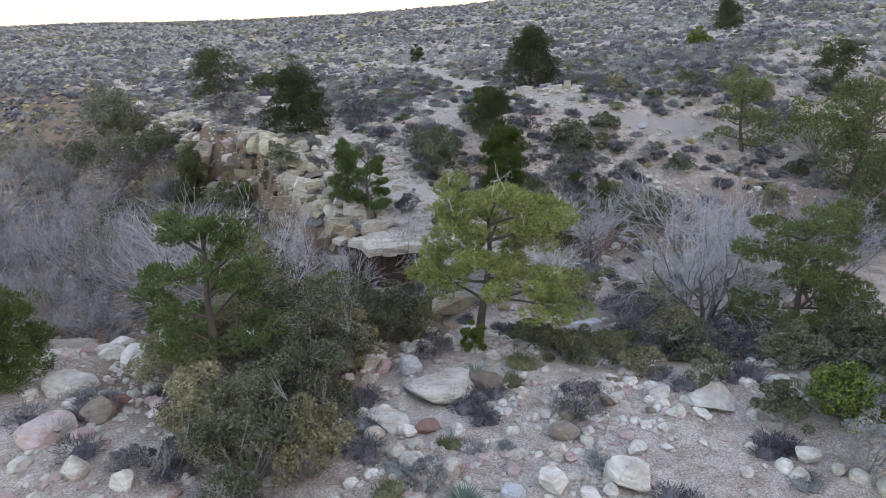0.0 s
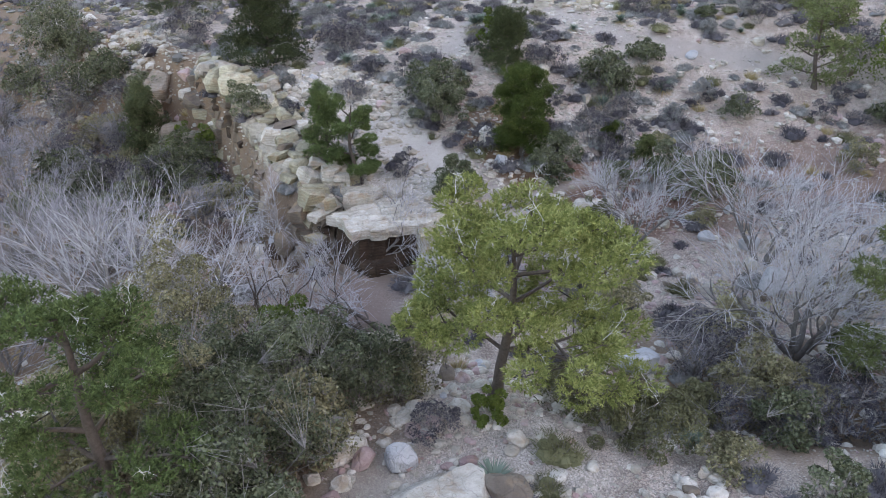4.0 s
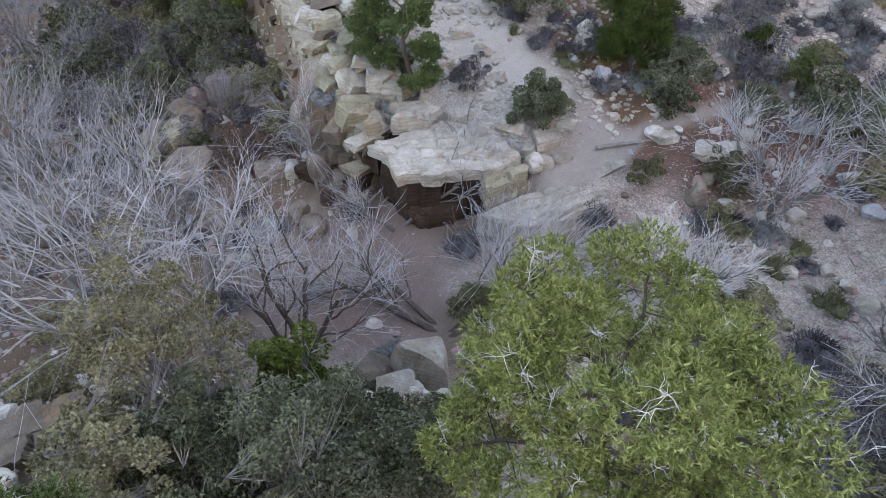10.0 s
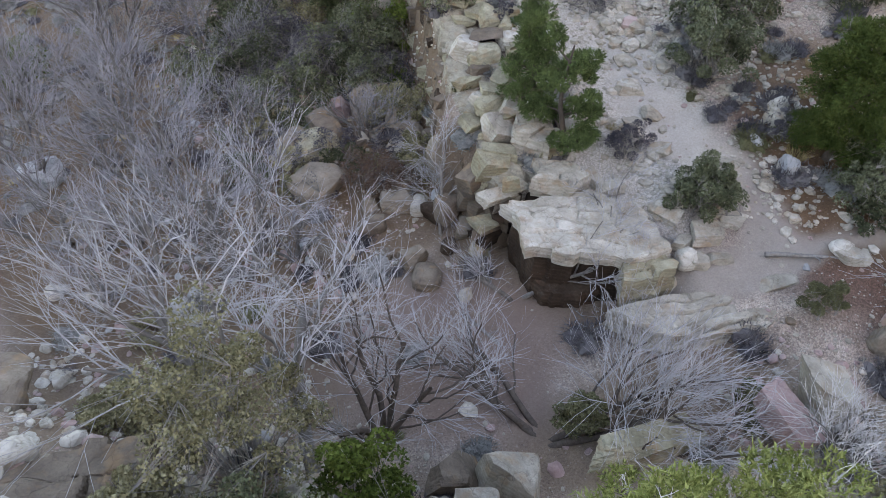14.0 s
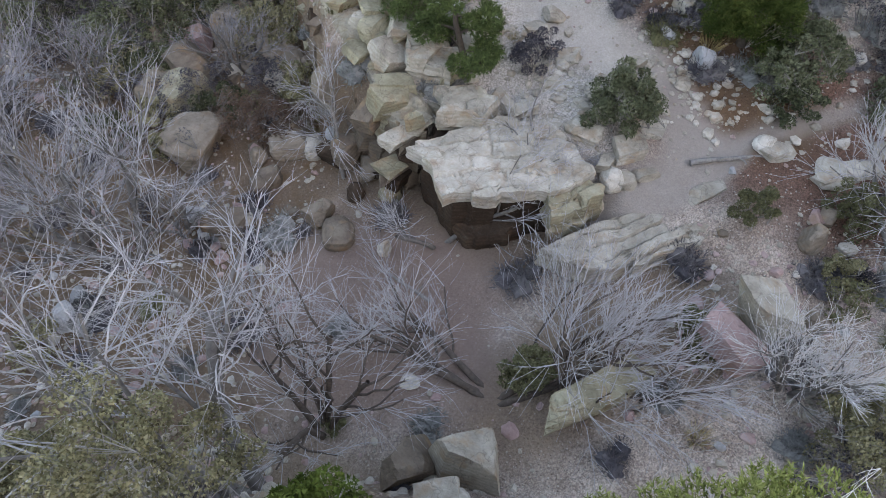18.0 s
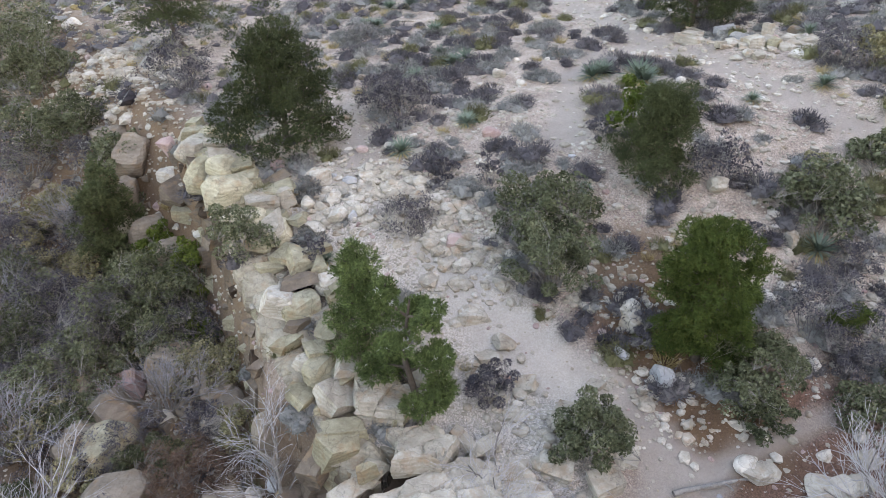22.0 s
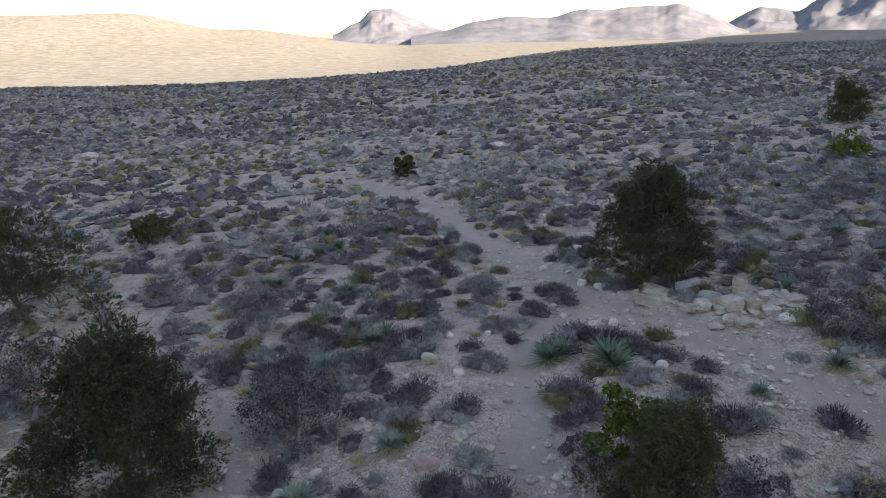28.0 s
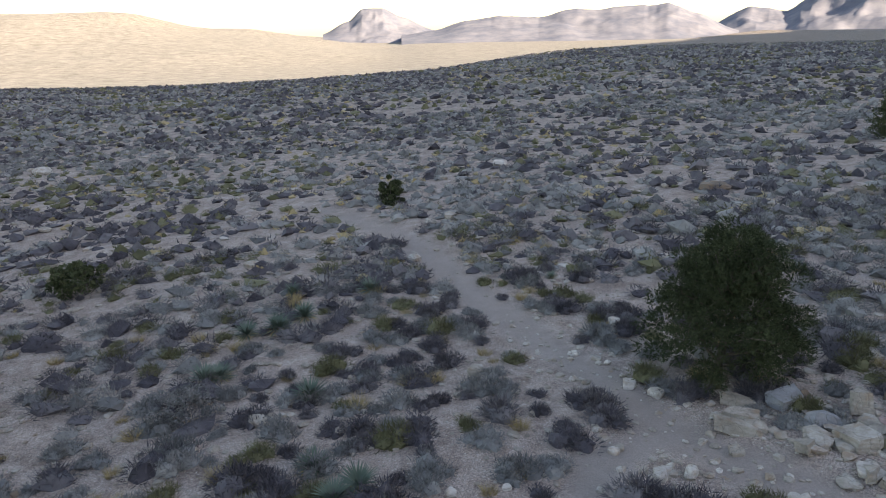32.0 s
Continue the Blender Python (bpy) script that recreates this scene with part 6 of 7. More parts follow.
boulder(-0.74, 11.80, 0.51, 0.41, 0.36, 147, "pale")
boulder(-1.37, 13.86, 0.40, 0.32, 0.24, 113, "pale")
boulder(-1.81, 13.63, 0.42, 0.34, 0.32, 34, "pale")
boulder(2.62, 11.81, 0.33, 0.27, 0.22, 93, "pink")
boulder(1.36, 12.00, 0.26, 0.21, 0.16, 24, "pale")
boulder(-6.35, 31.24, 1.13, 0.91, 0.71, 34, "pale")
boulder(1.96, 29.89, 0.62, 0.50, 0.45, 126, "grey")
boulder(7.36, 23.32, 0.59, 0.48, 0.29, 55, "pale")
boulder(9.07, 23.11, 1.06, 0.86, 0.81, 66, "grey")
boulder(-13.48, 35.65, 1.51, 1.23, 0.79, 111, "brown", 0.40)
boulder(1.43, 31.11, 0.54, 0.44, 0.41, 160, "pale")
boulder(3.57, 24.23, 0.71, 0.58, 0.54, 77, "grey")
boulder(4.18, 24.56, 0.61, 0.50, 0.35, 107, "brown")
boulder(7.99, 21.34, 0.58, 0.47, 0.44, 129, "pale")
boulder(8.27, 22.14, 0.72, 0.58, 0.30, 98, "pale")
boulder(6.20, 25.74, 0.63, 0.51, 0.17, 146, "pale")
boulder(6.89, 24.35, 0.46, 0.37, 0.21, 89, "pale")
boulder(7.13, 23.86, 0.42, 0.34, 0.25, 136, "pale")
boulder(7.96, 23.03, 0.44, 0.36, 0.24, 149, "pink")
boulder(7.18, 27.09, 0.51, 0.41, 0.27, 104, "pale")
boulder(8.35, 26.29, 0.59, 0.47, 0.31, 149, "grey")
boulder(7.71, 22.58, 0.43, 0.35, 0.29, 59, "pale")
boulder(5.81, 26.03, 0.40, 0.32, 0.17, 86, "pale")
boulder(6.58, 26.21, 0.57, 0.46, 0.24, 174, "pale")
boulder(9.53, 27.73, 0.43, 0.35, 0.28, 7, "grey")
boulder(2.51, 29.83, 0.35, 0.28, 0.18, 71, "pale")
boulder(9.36, 25.49, 0.66, 0.54, 0.51, 155, "grey")
boulder(9.84, 25.22, 0.58, 0.47, 0.36, 171, "pale")
boulder(-3.02, 22.50, 0.51, 0.41, 0.13, 178, "pale")
boulder(-1.65, 20.00, 0.28, 0.22, 0.11, 41, "pale")
boulder(-0.17, 17.15, 0.38, 0.31, 0.29, 178, "pale")
boulder(-3.27, 17.05, 0.59, 0.48, 0.20, 83, "pale")
boulder(-10.64, 22.96, 0.78, 0.63, 0.57, 138, "grey")
boulder(-6.32, 18.42, 0.93, 0.76, 0.46, 146, "pale")
boulder(-18.47, 26.28, 1.84, 1.49, 0.61, 146, "grey")
boulder(-15.40, 24.58, 1.81, 1.47, 0.71, 68, "brown")
boulder(-11.46, 29.93, 1.47, 1.19, 0.93, 72, "brown")
boulder(-8.84, 19.44, 0.49, 0.40, 0.38, 31, "pale")
boulder(-6.04, 18.00, 0.71, 0.57, 0.54, 16, "pale")
boulder(-6.80, 17.62, 0.61, 0.50, 0.42, 123, "pale")
boulder(-1.33, 30.55, 0.58, 0.47, 0.33, 163, "pale")
boulder(1.48, 31.37, 0.63, 0.51, 0.48, 123, "pale")
boulder(-1.66, 20.24, 0.61, 0.49, 0.16, 22, "pale")
boulder(-9.57, 20.32, 0.42, 0.34, 0.25, 88, "pale")
boulder(-8.32, 30.77, 0.69, 0.56, 0.22, 17, "pale")
boulder(1.16, 30.37, 0.44, 0.35, 0.29, 105, "grey")
boulder(3.32, 28.10, 0.62, 0.50, 0.21, 38, "pale")
boulder(1.62, 29.33, 0.42, 0.34, 0.19, 5, "pale")
boulder(4.22, 26.19, 0.66, 0.54, 0.51, 75, "brown")
boulder(-0.17, 26.85, 1.11, 0.90, 0.58, 109, "pale", 0.40)
boulder(0.31, 26.87, 0.55, 0.44, 0.42, 106, "pale", 0.40)
boulder(-5.88, 26.23, 0.84, 0.68, 0.64, 30, "brown")
boulder(-8.88, 26.03, 0.60, 0.48, 0.40, 11, "grey")
boulder(-7.30, 28.86, 1.14, 0.93, 0.41, 154, "brown", 0.20)
boulder(-9.06, 31.11, 1.01, 0.82, 0.46, 157, "brown")
boulder(-9.72, 30.86, 0.69, 0.56, 0.28, 11, "pale")
boulder(-5.05, 27.66, 0.67, 0.54, 0.51, 96, "brown", 0.40)
boulder(5.74, 28.56, 0.57, 0.46, 0.23, 150, "pale")
boulder(4.59, 27.71, 0.81, 0.65, 0.21, 84, "pale", 0.40)
boulder(5.06, 27.95, 0.55, 0.45, 0.15, 141, "pale", 0.40)
boulder(6.17, 27.65, 0.34, 0.27, 0.26, 71, "pale")
boulder(-7.92, 27.85, 0.55, 0.45, 0.42, 129, "brown")
boulder(-4.16, 25.51, 0.43, 0.35, 0.33, 60, "pale")
boulder(-8.48, 31.58, 0.98, 0.80, 0.26, 9, "brown")
boulder(-10.39, 36.95, 1.13, 0.92, 0.65, 19, "pale")
boulder(-11.92, 37.98, 1.03, 0.83, 0.75, 27, "pale")
boulder(-16.54, 39.31, 1.30, 1.05, 0.99, 153, "brown", 0.30)
boulder(-12.09, 36.40, 1.26, 1.02, 0.96, 137, "brown", 0.20)
boulder(-6.33, 35.01, 0.82, 0.67, 0.52, 8, "pale")
boulder(3.98, 34.89, 0.72, 0.58, 0.45, 50, "pale")
boulder(2.37, 29.91, 0.34, 0.28, 0.24, 104, "pale")
boulder(-13.68, 34.79, 1.52, 1.23, 0.70, 74, "brown", 0.40)
boulder(-6.36, 34.09, 0.54, 0.43, 0.37, 156, "pale")
boulder(-5.50, 33.76, 0.60, 0.48, 0.34, 67, "pale")
boulder(-4.96, 33.98, 0.45, 0.36, 0.30, 39, "pale")
boulder(-6.01, 33.37, 0.59, 0.48, 0.34, 176, "pale")
boulder(-5.44, 35.11, 0.40, 0.32, 0.28, 10, "grey")
boulder(-4.43, 34.92, 0.31, 0.25, 0.23, 86, "pale")
boulder(5.58, 33.76, 0.56, 0.45, 0.38, 80, "pale")
boulder(7.17, 34.83, 0.38, 0.31, 0.29, 92, "pale")
boulder(1.55, 29.62, 0.26, 0.21, 0.20, 35, "pale")
boulder(-16.74, 42.72, 0.76, 0.61, 0.44, 96, "pale")
boulder(-15.03, 41.99, 0.57, 0.46, 0.39, 96, "pale")
boulder(-18.98, 43.81, 0.82, 0.66, 0.47, 117, "pale")
boulder(-24.96, 53.51, 1.44, 1.17, 0.55, 133, "pale")
boulder(-22.89, 53.00, 1.21, 0.98, 0.48, 98, "pale")
for bx, by, bw, bd, bh, turn, kind, shape in ((4.95, 43.95, 1.0, 0.36, 0.34, -24, "pale", 0), (5.2, 44.25, 0.85, 0.34, 0.36, -20, "pale", 2), (5.8, 42.95, 0.42, 0.32, 0.3, 30, "pale", 4), (6.72, 43.9, 0.75, 0.6, 0.42, 10, "grey", 3), (7.75, 44.3, 0.62, 0.5, 0.55, 70, "pale", 1), (6.85, 42.95, 0.75, 0.55, 0.42, 100, "pale", 5), (7.45, 42.75, 0.62, 0.5, 0.45, 35, "tawny", 6), (6.5, 44.9, 0.9, 0.6, 0.4, 15, "grey", 2), (5.5, 45.1, 0.8, 0.35, 0.3, -20, "pale", 0), (8.75, 43.0, 0.95, 0.5, 0.3, 5, "pale", 1), (6.5, 42.0, 0.5, 0.4, 0.26, 60, "pale", 3), (6.7, 41.7, 0.42, 0.34, 0.24, 20, "pale", 4)):
    ledge_block(bx, by, ground(bx, by) + 0.3 * bh, bw, bd, bh, turn, kind, (8, -6), shape, f"cracked {ROCK_WORDS[kind]} block beside the trail pine")
for bx, by, size in ((2.94, 42.65, 0.3), (3.5, 42.64, 0.3), (3.9, 39.9, 0.36), (4.93, 41.67, 0.3), (2.53, 43.85, 0.2), (-1.57, 41.4, 0.45), (0.0, 47.9, 0.45), (3.2, 42.9, 0.2), (2.7, 42.9, 0.18)):
    boulder(bx, by, size, size * 0.8, size * 0.7, 40 * size * bx, "pale", 0.3)
boulder(4.01, 45.87, 0.41, 0.35, 0.18, 129, "pale", 0.45)
boulder(3.53, 46.45, 0.42, 0.36, 0.17, 69, "pale", 0.45)
boulder(0.23, 47.50, 0.40, 0.35, 0.13, 110, "pale", 0.45)
boulder(3.02, 42.79, 0.36, 0.31, 0.13, 162, "pale", 0.45)
boulder(13.41, 64.39, 1.62, 1.49, 0.40, 60, "brown", 0.45)
boulder(4.45, 75.98, 1.12, 0.97, 0.45, 77, "pale", 0.45)
boulder(4.25, 50.07, 0.40, 0.34, 0.22, 111, "pale", 0.45)
boulder(3.46, 42.59, 0.26, 0.22, 0.10, 66, "pale", 0.45)
boulder(2.38, 43.78, 0.23, 0.20, 0.13, 133, "pale", 0.45)
boulder(4.89, 42.44, 0.23, 0.20, 0.08, 77, "pale", 0.45)
boulder(6.55, 42.06, 0.54, 0.47, 0.14, 140, "pale", 0.45)
boulder(-0.57, 53.96, 0.25, 0.22, 0.09, 86, "pale", 0.45)
boulder(-0.78, 53.51, 0.19, 0.17, 0.09, 2, "pale", 0.45)
boulder(1.34, 50.60, 0.17, 0.15, 0.06, 106, "pale", 0.45)
boulder(3.16, 47.97, 0.27, 0.23, 0.09, 148, "pale", 0.45)
boulder(2.15, 50.89, 0.23, 0.20, 0.08, 80, "pale", 0.45)
boulder(2.53, 49.52, 0.19, 0.16, 0.07, 5, "pale", 0.45)
boulder(-3.11, 51.35, 0.20, 0.18, 0.08, 96, "pale", 0.45)
boulder(-4.65, 46.08, 0.28, 0.24, 0.13, 157, "pale", 0.45)
boulder(-3.47, 45.97, 0.18, 0.15, 0.07, 150, "pale", 0.45)
boulder(19.18, 61.54, 1.31, 1.13, 0.30, 161, "brown", 0.45)
boulder(-31.99, 91.49, 1.62, 2.07, 0.55, 34, "pale", 0.45)
boulder(4.91, 45.12, 0.22, 0.19, 0.09, 15, "pale", 0.45)
boulder(6.09, 41.97, 0.44, 0.39, 0.11, 162, "pale", 0.45)

# ---- stones ----
scatter_rng = np.random.default_rng(77)
STONES = {k: [rock_mesh("stone", 500 + 10 * j + i, 2, ROCK_KINDS[k], block=0.42 * (i % 2 == 0), planes=9, rough=0.09) for i in range(4)] for j, k in enumerate(("pale", "brown", "pink", "grey"))}


def stone_chance(x, y):
    """How thickly stones lie at a place."""
    rim, lip = lin(x, RIM), lin(x, LIP)
    d = 0.10 + 0.22 * (y > rim + 1) + 0.35 * ease(0.0, 0.3, fbm(x, y, 3.5, 2, 61))
    d = d + 0.75 * (y < lip) * (1 - ease(0, 9, lip - y - 3)) * ease(-0.15, 0.15, fbm(x, y, 2.0, 2, 62) + 0.05)
    d = d + 0.8 * (y > lip) * (y < rim) * (x > 1.5)
    d = d + 0.7 * np.exp(-(along(x, y, [(-3.5, 34.5), (-6.5, 35.5), (0, 33)]) / 1.6) ** 2) + 0.8 * np.exp(-(along(x, y, [(7, 45), (10, 44)]) / 1.3) ** 2)
    d = d + 0.6 * np.exp(-(along(x, y, [(-19, 46), (-13, 40)]) / 2.5) ** 2) + 0.5 * (y > lip) * (y < rim) * (x < -6)
    d = d * (1 - 0.6 * (1 - ease(0.3, 0.7, trail_gap(x, y))))
    d = d * (1 - 0.9 * (1 - ease(1.5, 2.5, np.hypot((x + 4.0) / 1.15, y - 23.8))))
    return np.clip(d, 0, 1)


def tumbled(n, low, high, rng, y0, y1, half):
    """Places drawn from the stone chance, with a size each; half: the reach to either side at a given y."""
    y = y0 + (y1 - y0) * rng.random(n * 3)
    x = (rng.random(n * 3) * 2 - 1) * half(y)
    keep = rng.random(n * 3) < stone_chance(x, y)
    x, y = x[keep][:n], y[keep][:n]
    return x, y, low * (high / low) ** (rng.random(len(x)) ** 2.2)


sx, sy, ss = tumbled(1000, 0.16, 0.5, scatter_rng, 10, 48, lambda y: 5 + 0.42 * y)
kinds = scatter_rng.choice(["pale", "brown", "pink", "grey"], len(sx), p=[0.68, 0.12, 0.12, 0.08])
words = {"pale": "pale cream", "brown": "brown", "pink": "pinkish", "grey": "grey"}
left = {"pale": 295, "brown": 100, "pink": 100, "grey": 70}
for x, y, s, kind in zip(sx, sy, ss, kinds):
    if left[kind] <= 0:
        continue
    left[kind] -= 1
    ob = new(f"{kind}_stone", STONES[kind][int(scatter_rng.integers(4))])
    squat = 0.45 + 0.4 * scatter_rng.random()
    ob.matrix_world = pose(x, y, ground(x, y) + 0.12 * s, 14 * scatter_rng.normal(), 14 * scatter_rng.normal(), 360 * scatter_rng.random()) @ Matrix.Diagonal((s * 0.62, s * 0.5, s * squat * 0.6, 1))
    tagged(ob, f"{words[kind]} loose stone lying on the ground", "stone", f"{kind} stones")


def strew(name, n, low, high, y0, y1, half, material, seed, label, detail=1):
    """Thousands of small stones in one mesh."""
    rng = np.random.default_rng(seed)
    x, y, s = tumbled(n, low, high, rng, y0, y1, half)
    shapes = [rock_shape(seed * 10 + i, detail, planes=9, rough=0.0) for i in range(6)]
    v0, f0 = np.stack([p for p, f in shapes]), shapes[0][1]
    f0 = f0[np.mean([p[f].mean(axis=1)[:, 2] for p, f in shapes], axis=0) > -0.3]
    pick = rng.integers(0, 6, len(x))
    a = rng.random(len(x)) * 6.283
    p = v0[pick] * np.stack([s * 0.6, s * 0.48, s * (0.22 + 0.2 * rng.random(len(x)))], axis=1)[:, None]
    c, q = np.cos(a)[:, None], np.sin(a)[:, None]
    v = np.stack([p[..., 0] * c - p[..., 1] * q + x[:, None], p[..., 0] * q + p[..., 1] * c + y[:, None], p[..., 2] + (height(x, y) + 0.05 * s)[:, None]], axis=-1)
    f = f0[None] + (np.arange(len(x)) * v0.shape[1])[:, None, None]
    tagged(new(name, mesh_of(name, v.reshape(-1, 3), f.reshape(-1, 3), material)), label, "gravel", kind="stuff")


strew("pebbles", 7500, 0.045, 0.18, 9, 34, lambda y: 4 + 0.42 * y, PALE_ROCK, 31, "pale broken pebbles strewn over the banks and wash")
strew("cobbles", 1500, 0.14, 0.4, 9.5, 21, lambda y: 3 + 0.5 * y, PALE_ROCK, 35, "pale broken cobbles heaped on the near bank", 2)
strew("cobbles", 420, 0.14, 0.4, 9.5, 27, lambda y: 3 + 0.5 * y, PINK_ROCK, 36, "pinkish broken cobbles on the banks", 2)
strew("pebbles", 2500, 0.05, 0.2, 9, 34, lambda y: 4 + 0.42 * y, PINK_ROCK, 32, "pinkish pebbles strewn over the banks and wash")
strew("pebbles", 10500, 0.07, 0.28, 31, 62, lambda y: 4 + 0.45 * y, PALE_ROCK, 33, "pale broken stones strewn over the plain")
strew("pebbles", 1800, 0.2, 0.7, 55, 160, lambda y: 4 + 0.5 * y, PALE_ROCK, 34, "pale rocks scattered over the far plain")

strew("pebbles", 3600, 0.07, 0.26, 31.5, 41, lambda y: 4 + 0.16 * y, PALE_ROCK, 37, "white broken stones strewn over the slope")
STONE_LANES = [(-6.2, 34.2), (-4.3, 35.2), (-2.9, 33.9), (-2.2, 32.6)]


def lane_stones(name, n, low, high, line, width, material, seed, label):
    """Broken stones crowded along a line."""
    rng = np.random.default_rng(seed)
    c = np.array(line)
    i = rng.integers(0, len(c) - 1, n)
    u = rng.random((n, 1))
    p = c[i] + (c[i + 1] - c[i]) * u + rng.normal(size=(n, 2)) * width
    s = low * (high / low) ** (rng.random(n) ** 2)
    shapes = [rock_shape(seed * 10 + k, 1, planes=9, rough=0.0) for k in range(6)]
    v0, f0 = np.stack([q for q, f in shapes]), shapes[0][1]
    a = rng.random(n) * 6.283
    q = v0[rng.integers(0, 6, n)] * np.stack([s * 0.6, s * 0.48, s * (0.25 + 0.2 * rng.random(n))], axis=1)[:, None]
    x = q[..., 0] * np.cos(a)[:, None] - q[..., 1] * np.sin(a)[:, None] + p[:, :1]
    y = q[..., 0] * np.sin(a)[:, None] + q[..., 1] * np.cos(a)[:, None] + p[:, 1:]
    z = q[..., 2] + (height(p[:, 0], p[:, 1]) + 0.06 * s)[:, None]
    f = f0[None] + (np.arange(n) * v0.shape[1])[:, None, None]
    tagged(new(name, mesh_of(name, np.stack([x, y, z], axis=-1).reshape(-1, 3), f.reshape(-1, 3), material)), label, "gravel", kind="stuff")


lane_stones("broken_stones", 620, 0.10, 0.5, STONE_LANES, 0.55, PALE_ROCK, 61, "white broken stones crowded beside the trail")
lane_stones("broken_stones", 260, 0.10, 0.55, [(5.8, 43.6), (7.4, 43.4), (9.5, 42.6)], 0.6, PALE_ROCK, 62, "white broken stones heaped along the trail")
lane_stones("broken_stones", 300, 0.15, 0.7, [(-19, 47.5), (-17, 44.5), (-14.5, 43.5)], 1.2, PALE_ROCK, 63, "pale broken stones on the open slope")
lane_stones("broken_stones", 420, 0.08, 0.4, [(6, 31), (10, 33), (16, 34)], 1.6, PALE_ROCK, 65, "white broken stones on the far bank")
lane_stones("broken_stones", 260, 0.08, 0.35, [(-2.9, 30.6), (-1.4, 29.2), (0.3, 27.9)], 0.5, PALE_ROCK, 66, "white broken stones on the pale ledge")
lane_stones("broken_stones", 300, 0.06, 0.24, [(7.4, 39.2), (5.2, 42.0), (3.6, 44.6), (2.4, 47.8), (1.3, 51)], 0.9, PALE_ROCK, 67, "small white stones along the trail over the plain")
lane_stones("broken_stones", 240, 0.07, 0.3, [(1.0, 30.6), (1.3, 29.7), (2.0, 28.9), (3.5, 28.9)], 0.45, PALE_ROCK, 64, "small white stones on dark soil beside the trail")

# ---- knee-high desert shrubs ----
BRUSH = {
    "blackbrush": ([brush_mesh("blackbrush", 600 + i, BLACKBRUSH, 760, 0.0105, 0.9, 0.14) for i in range(5)], "dark grey-purple blackbrush, leafless and tangled"),
    "sagebrush": ([brush_mesh("sagebrush", 620 + i, SAGE, 720, 0.011, 0.85, 0.12) for i in range(5)], "silvery grey-green sagebrush on stony soil"),
    "broom_shrub": ([brush_mesh("broom_shrub", 640 + i, BROOM, 640, 0.0095, 0.95, 0.17) for i in range(4)], "yellow-green broom shrub on stony soil"),
    "grass_tuft": ([grass_mesh("grass_tuft", 660 + i, STRAW) for i in range(4)], "straw-coloured dry grass tuft"),
    "yucca": ([yucca_mesh("yucca", 680 + i, YUCCA, 96) for i in range(3)], "pale blue-green spiky yucca rosette"),
}
STEMS = {"blackbrush": stem_mesh("stems", 690, BARE_LIMB), "sagebrush": stem_mesh("stems", 691, GREY_BARK), "broom_shrub": stem_mesh("stems", 692, BARE_LIMB), "grass_tuft": None, "yucca": yucca_mesh("dead_leaves", 693, STRAW, 30, True)}
PLANT_GROUP = {"blackbrush": "blackbrush shrubs", "sagebrush": "sagebrush shrubs", "broom_shrub": "broom shrubs", "grass_tuft": "grass tufts", "yucca": "yuccas"}


def brush(kind, x, y, size, tall=1.0):
    """One knee-high shrub at a place."""
    shapes, words = BRUSH[kind]
    ob = new(kind, shapes[int(scatter_rng.integers(len(shapes)))])
    ob.matrix_world = pose(x, y, ground(x, y) - 0.03, 4 * scatter_rng.normal(), 4 * scatter_rng.normal(), 360 * scatter_rng.random()) @ Matrix.Diagonal((size, size, size * tall, 1))
    tagged(ob, words, "grass" if kind == "grass_tuft" else kind.replace("_", " "), PLANT_GROUP[kind])
    if STEMS[kind]:
        tagged(part("skirt" if kind == "yucca" else "branchwork", STEMS[kind], ob, "dry straw-coloured lower leaves" if kind == "yucca" else ""), kind="stuff")
    return ob


def growth(x, y):
    """How thickly shrubs grow at a place."""
    rim, lip = lin(x, RIM), lin(x, LIP)
    trail = trail_gap(x, y)
    d = np.where(y > rim + 1, 1.0 - 0.18 * (1 - ease(44, 54, y)) * (1 - ease(3, 6, x)), np.where(y > lip, 0.26, 0.2))
    d = np.maximum(d, 0.9 * ease(12, 17, np.abs(x + 1)))
    d = d * (0.75 + 0.9 * fbm(x, y, 6, 2, 71)) * ease(0.6, 1.05, trail)
    d = d * (1 - 0.85 * np.exp(-(along(x, y, [(-4, 27.5), (0, 27.5), (-2, 31), (-5, 34)]) / 1.2) ** 2))
    d = d * (1 - 0.97 * (1 - ease(2, 3, np.hypot((x + 4.0) / 1.15, y - 23.8))))
    d = d * (1 - np.exp(-(np.hypot(x + 8.0, y - 17.9) / 1.4) ** 4))
    d = d * (1 - 0.9 * np.exp(-(along(x, y, [(4.8, 44.0), (6.2, 43.0), (8.2, 43.2)]) / 0.9) ** 4))
    return np.clip(d, 0, 1)


step = 0.67
cells_x, cells_y = np.meshgrid(np.arange(-16, 22, step), np.arange(10, 55, step), indexing="ij")
px = (cells_x + step * (scatter_rng.random(cells_x.shape) - 0.5)).ravel()
py = (cells_y + step * (scatter_rng.random(cells_x.shape) - 0.5)).ravel()
inside = (np.abs(px + 0.5) < 4 + 0.40 * py) & (scatter_rng.random(px.shape) < growth(px, py))
px, py = px[inside], py[inside]
mixed = scatter_rng.random(len(px))
room = {"blackbrush": 300, "sagebrush": 300, "broom_shrub": 200, "grass_tuft": 150, "yucca": 40}
spare = {kind: [] for kind in room}
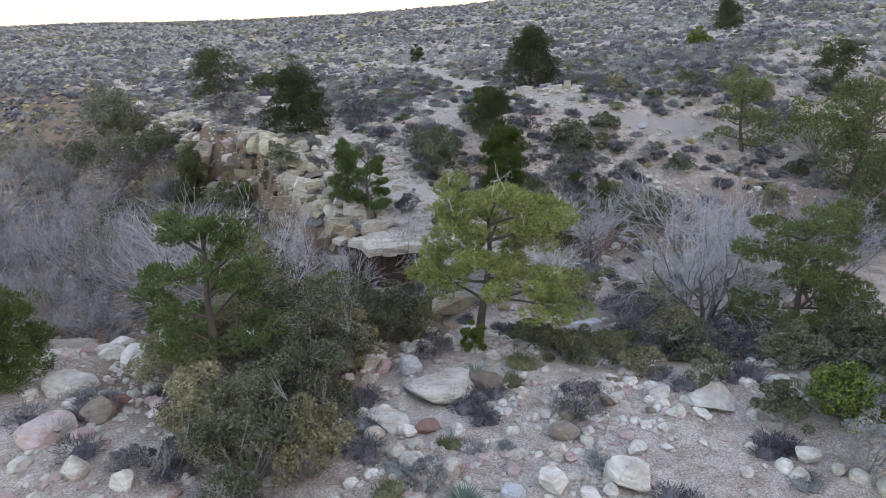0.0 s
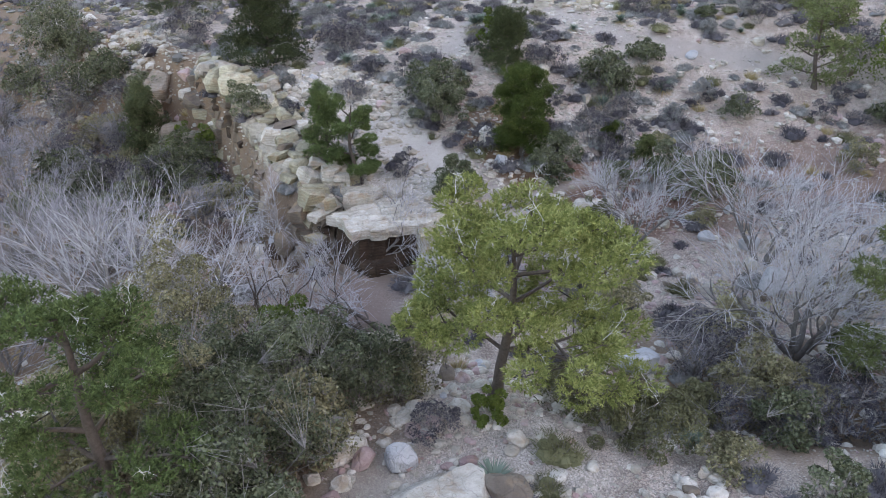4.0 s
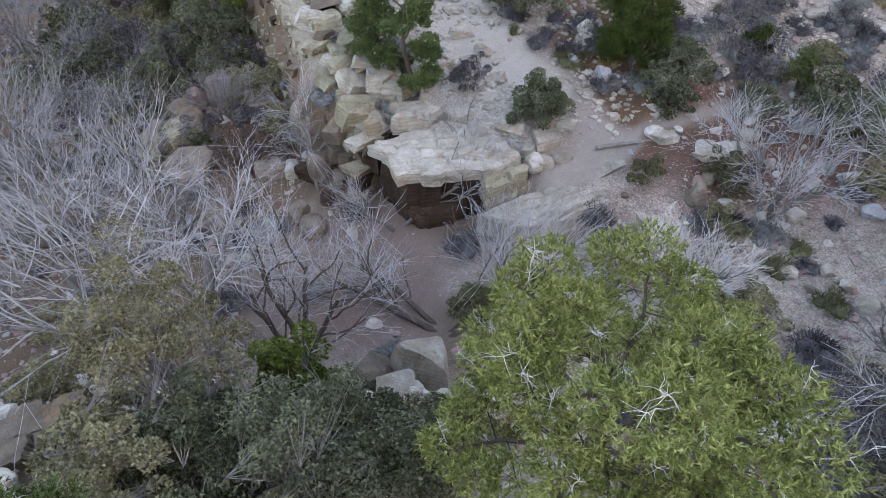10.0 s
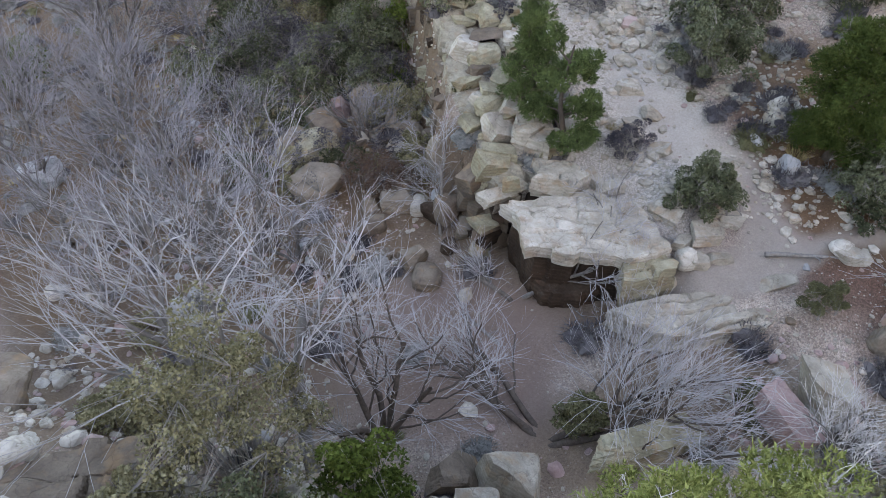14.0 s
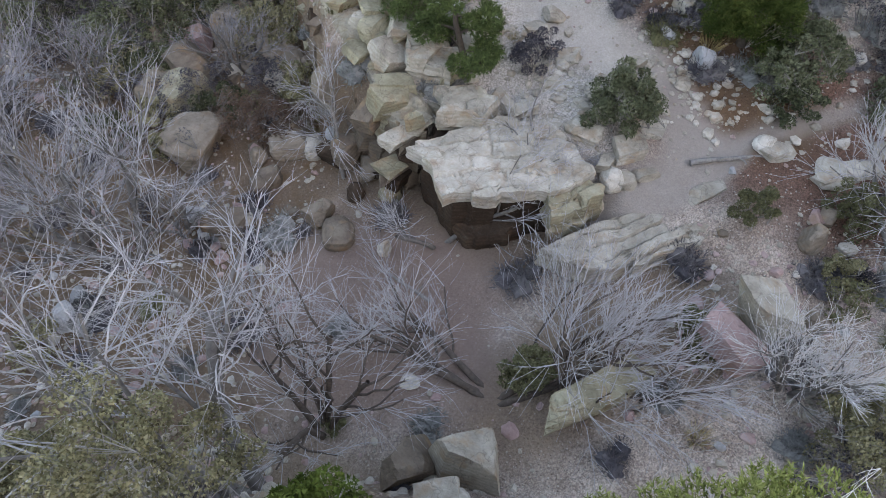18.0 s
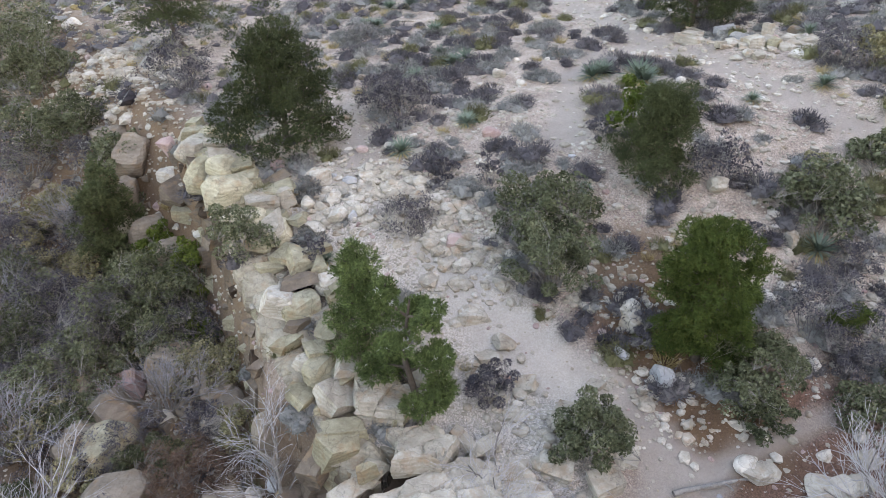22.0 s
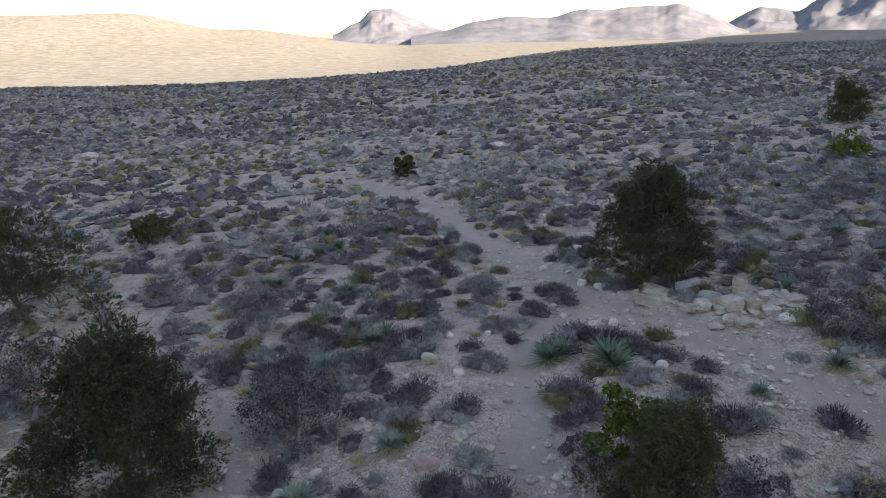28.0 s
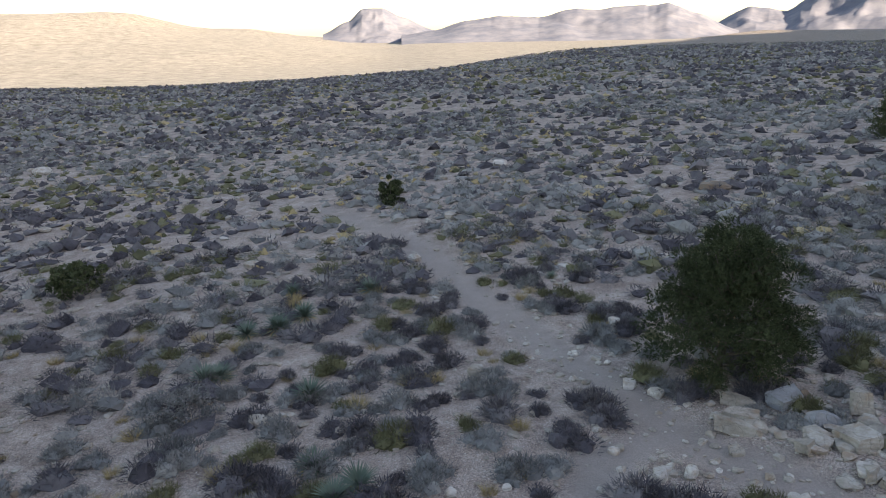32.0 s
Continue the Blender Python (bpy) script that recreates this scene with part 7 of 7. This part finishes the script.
# the shrubs nearest to the line of flight stand singly
order = np.argsort(np.abs(px - 1) * 0.5 + np.abs(py - 28) * 0.25)
for x, y, m in zip(px[order], py[order], mixed[order]):
    kind = "blackbrush" if m < 0.40 else "sagebrush" if m < 0.74 else "broom_shrub" if m < 0.87 else "grass_tuft" if m < 0.97 else "yucca"
    size = {"blackbrush": 1.0, "sagebrush": 1.0, "broom_shrub": 0.85, "grass_tuft": 0.65, "yucca": 1.0}[kind] * (0.5 + 0.65 * scatter_rng.random())
    if room[kind] > 0:
        room[kind] -= 1
        brush(kind, x, y, size, 0.85 + 0.3 * scatter_rng.random())
    else:
        spare[kind].append((x, y, size))
for x, y, s in ((1.4, 40.9, 1.15), (1.75, 41.1, 1.0), (2.73, 40.4, 1.35), (-4.15, 47.4, 1.2), (-5.7, 51.8, 1.2), (-3.7, 44.2, 0.9), (-4.4, 41.9, 1.0), (-3.2, 43.0, 1.0), (-4.2, 36.3, 1.0), (6.2, 33.6, 1.1), (8.8, 34.6, 1.1), (-2.5, 37.8, 0.9)):
    brush("yucca", x, y, s, 1.0)
for x, y, s in ((2.4, 42.2, 1.2), (3.7, 41.3, 1.1), (3.2, 41.7, 1.2), (4.2, 40.4, 1.0), (1.6, 39.2, 1.1), (4.4, 38.8, 0.9), (-5.2, 44.0, 1.3), (-2.1, 39.8, 1.2), (2.9, 41.9, 1.0)):
    brush("blackbrush", x, y, s, 0.9)


def cover(name, material, label, x, y, size, detail, spikes, rng, core=1.0):
    """Many shrubs, each a lumpy mound with a fringe of twigs, joined."""
    n = len(x)
    shapes = [dome(900 + i, detail, 0.75) for i in range(9)]
    few = min(len(f) for p, f in shapes)
    v0, f0 = np.stack([p for p, f in shapes]), next(f for p, f in shapes if len(f) == few)
    p = core * v0[rng.integers(0, 9, n)] * np.column_stack([size * (0.7 + 0.5 * rng.random(n)), size * (0.7 + 0.5 * rng.random(n)), size * (0.5 + 0.4 * rng.random(n))])[:, None]
    a = rng.random(n) * 6.283
    c, q = np.cos(a)[:, None], np.sin(a)[:, None]
    z = height(x, y) - 0.02
    v = np.stack([p[..., 0] * c - p[..., 1] * q + x[:, None], p[..., 0] * q + p[..., 1] * c + y[:, None], p[..., 2] + z[:, None]], axis=-1).reshape(-1, 3)
    f = (f0[None] + (np.arange(n) * v0.shape[1])[:, None, None]).reshape(-1, 3)
    tint = rng.random(n)
    tints = np.repeat(tint, v0.shape[1])
    if spikes:
        d = sphere_points(n * spikes, rng, 0.3).reshape(n, spikes, 3)
        d[..., 2] = np.abs(d[..., 2]) * 0.8 + 0.05
        at = np.stack([x, y, z], axis=-1)[:, None] + d * (size[:, None] * (0.12 + 0.30 * np.sqrt(rng.random((n, spikes)))))[..., None]
        w, g = blades(at.reshape(-1, 3), unit(d + rng.normal(size=d.shape) * 0.6).reshape(-1, 3), np.repeat(size, spikes) * (0.14 + 0.14 * rng.random(n * spikes)), np.repeat(size, spikes) * (0.13 / math.sqrt(spikes)), rng)
        v, f = join((v, f), (w, g))
        tints = np.concatenate([tints, np.repeat(tint, spikes * 3)])
    tagged(new(name, mesh_of(name, v, f, material, False, {"tint": tints})), label, "shrubs", kind="stuff")


for kind, name, material, label in (("blackbrush", "blackbrush_cover", FAR_DARK, "dark blackbrush between the single shrubs"), ("sagebrush", "sagebrush_cover", FAR_SAGE, "grey sagebrush between the single shrubs"), ("broom_shrub", "broom_cover", FAR_BROOM, "yellow-green shrubs between the single ones"), ("grass_tuft", "grass_cover", FAR_STRAW, "dry grass between the shrubs")):
    if spare[kind]:
        rest = np.array(spare[kind])
        for block, spikes, core in ((rest[rest[:, 1] < 34], 260, 0.55), (rest[rest[:, 1] >= 34], 170, 0.75)):
            if len(block):
                cover(name, material, label, block[:, 0], block[:, 1], block[:, 2] * 1.1, 1, spikes, np.random.default_rng(len(block)), core)


def far_brush(name, material, label, seed, y0, y1, n, detail, spikes, low, high):
    rng = np.random.default_rng(seed)
    y = np.sqrt(y0 ** 2 + (y1 ** 2 - y0 ** 2) * rng.random(n * 5))
    x = (rng.random(n * 5) * 2 - 1) * (6 + 0.74 * y)
    near = ((np.abs(x + 0.5) < 4 + 0.40 * y) & (y < 54.6) & (x > -16) & (x < 21.6)) | ((y0 > 50) & (y < 62) & (np.abs(x + 0.5) > 4 + 0.40 * y))
    keep = (rng.random(n * 5) < growth(x, y) * (0.55 + 1.2 * fbm(x, y, 14, 2, seed))) & ~near & (y < lin(x, BROW) + 30)
    x, y = x[keep][:n], y[keep][:n]
    cover(name, material, label, x, y, low * (high / low) ** rng.random(len(x)), detail, spikes, rng, 0.6 if spikes > 40 else 0.85 if spikes else 1.0)


for y0, y1, detail, spikes, amount, grow_by in ((24, 62, 1, 90, 3000, 1.2), (54, 110, 1, 26, 10500, 1.35), (110, 310, 1, 5, 24000, 2.1)):
    far_brush("blackbrush_cover", FAR_DARK, "dark blackbrush covering the open plain", 801 + int(y0), y0, y1, int(amount * 0.36), detail, spikes, 0.45 * grow_by, 1.0 * grow_by)
    far_brush("sagebrush_cover", FAR_SAGE, "grey sagebrush covering the open plain", 821 + int(y0), y0, y1, int(amount * 0.42), detail, spikes, 0.4 * grow_by, 0.95 * grow_by)
    far_brush("broom_cover", FAR_BROOM, "yellow-green shrubs dotted over the open plain", 841 + int(y0), y0, y1, int(amount * 0.14), detail, spikes, 0.4 * grow_by, 0.9 * grow_by)
    far_brush("grass_cover", FAR_STRAW, "dry straw-coloured grass dotted over the plain", 861 + int(y0), y0, y1, int(amount * 0.08), detail, spikes, 0.3 * grow_by, 0.6 * grow_by)
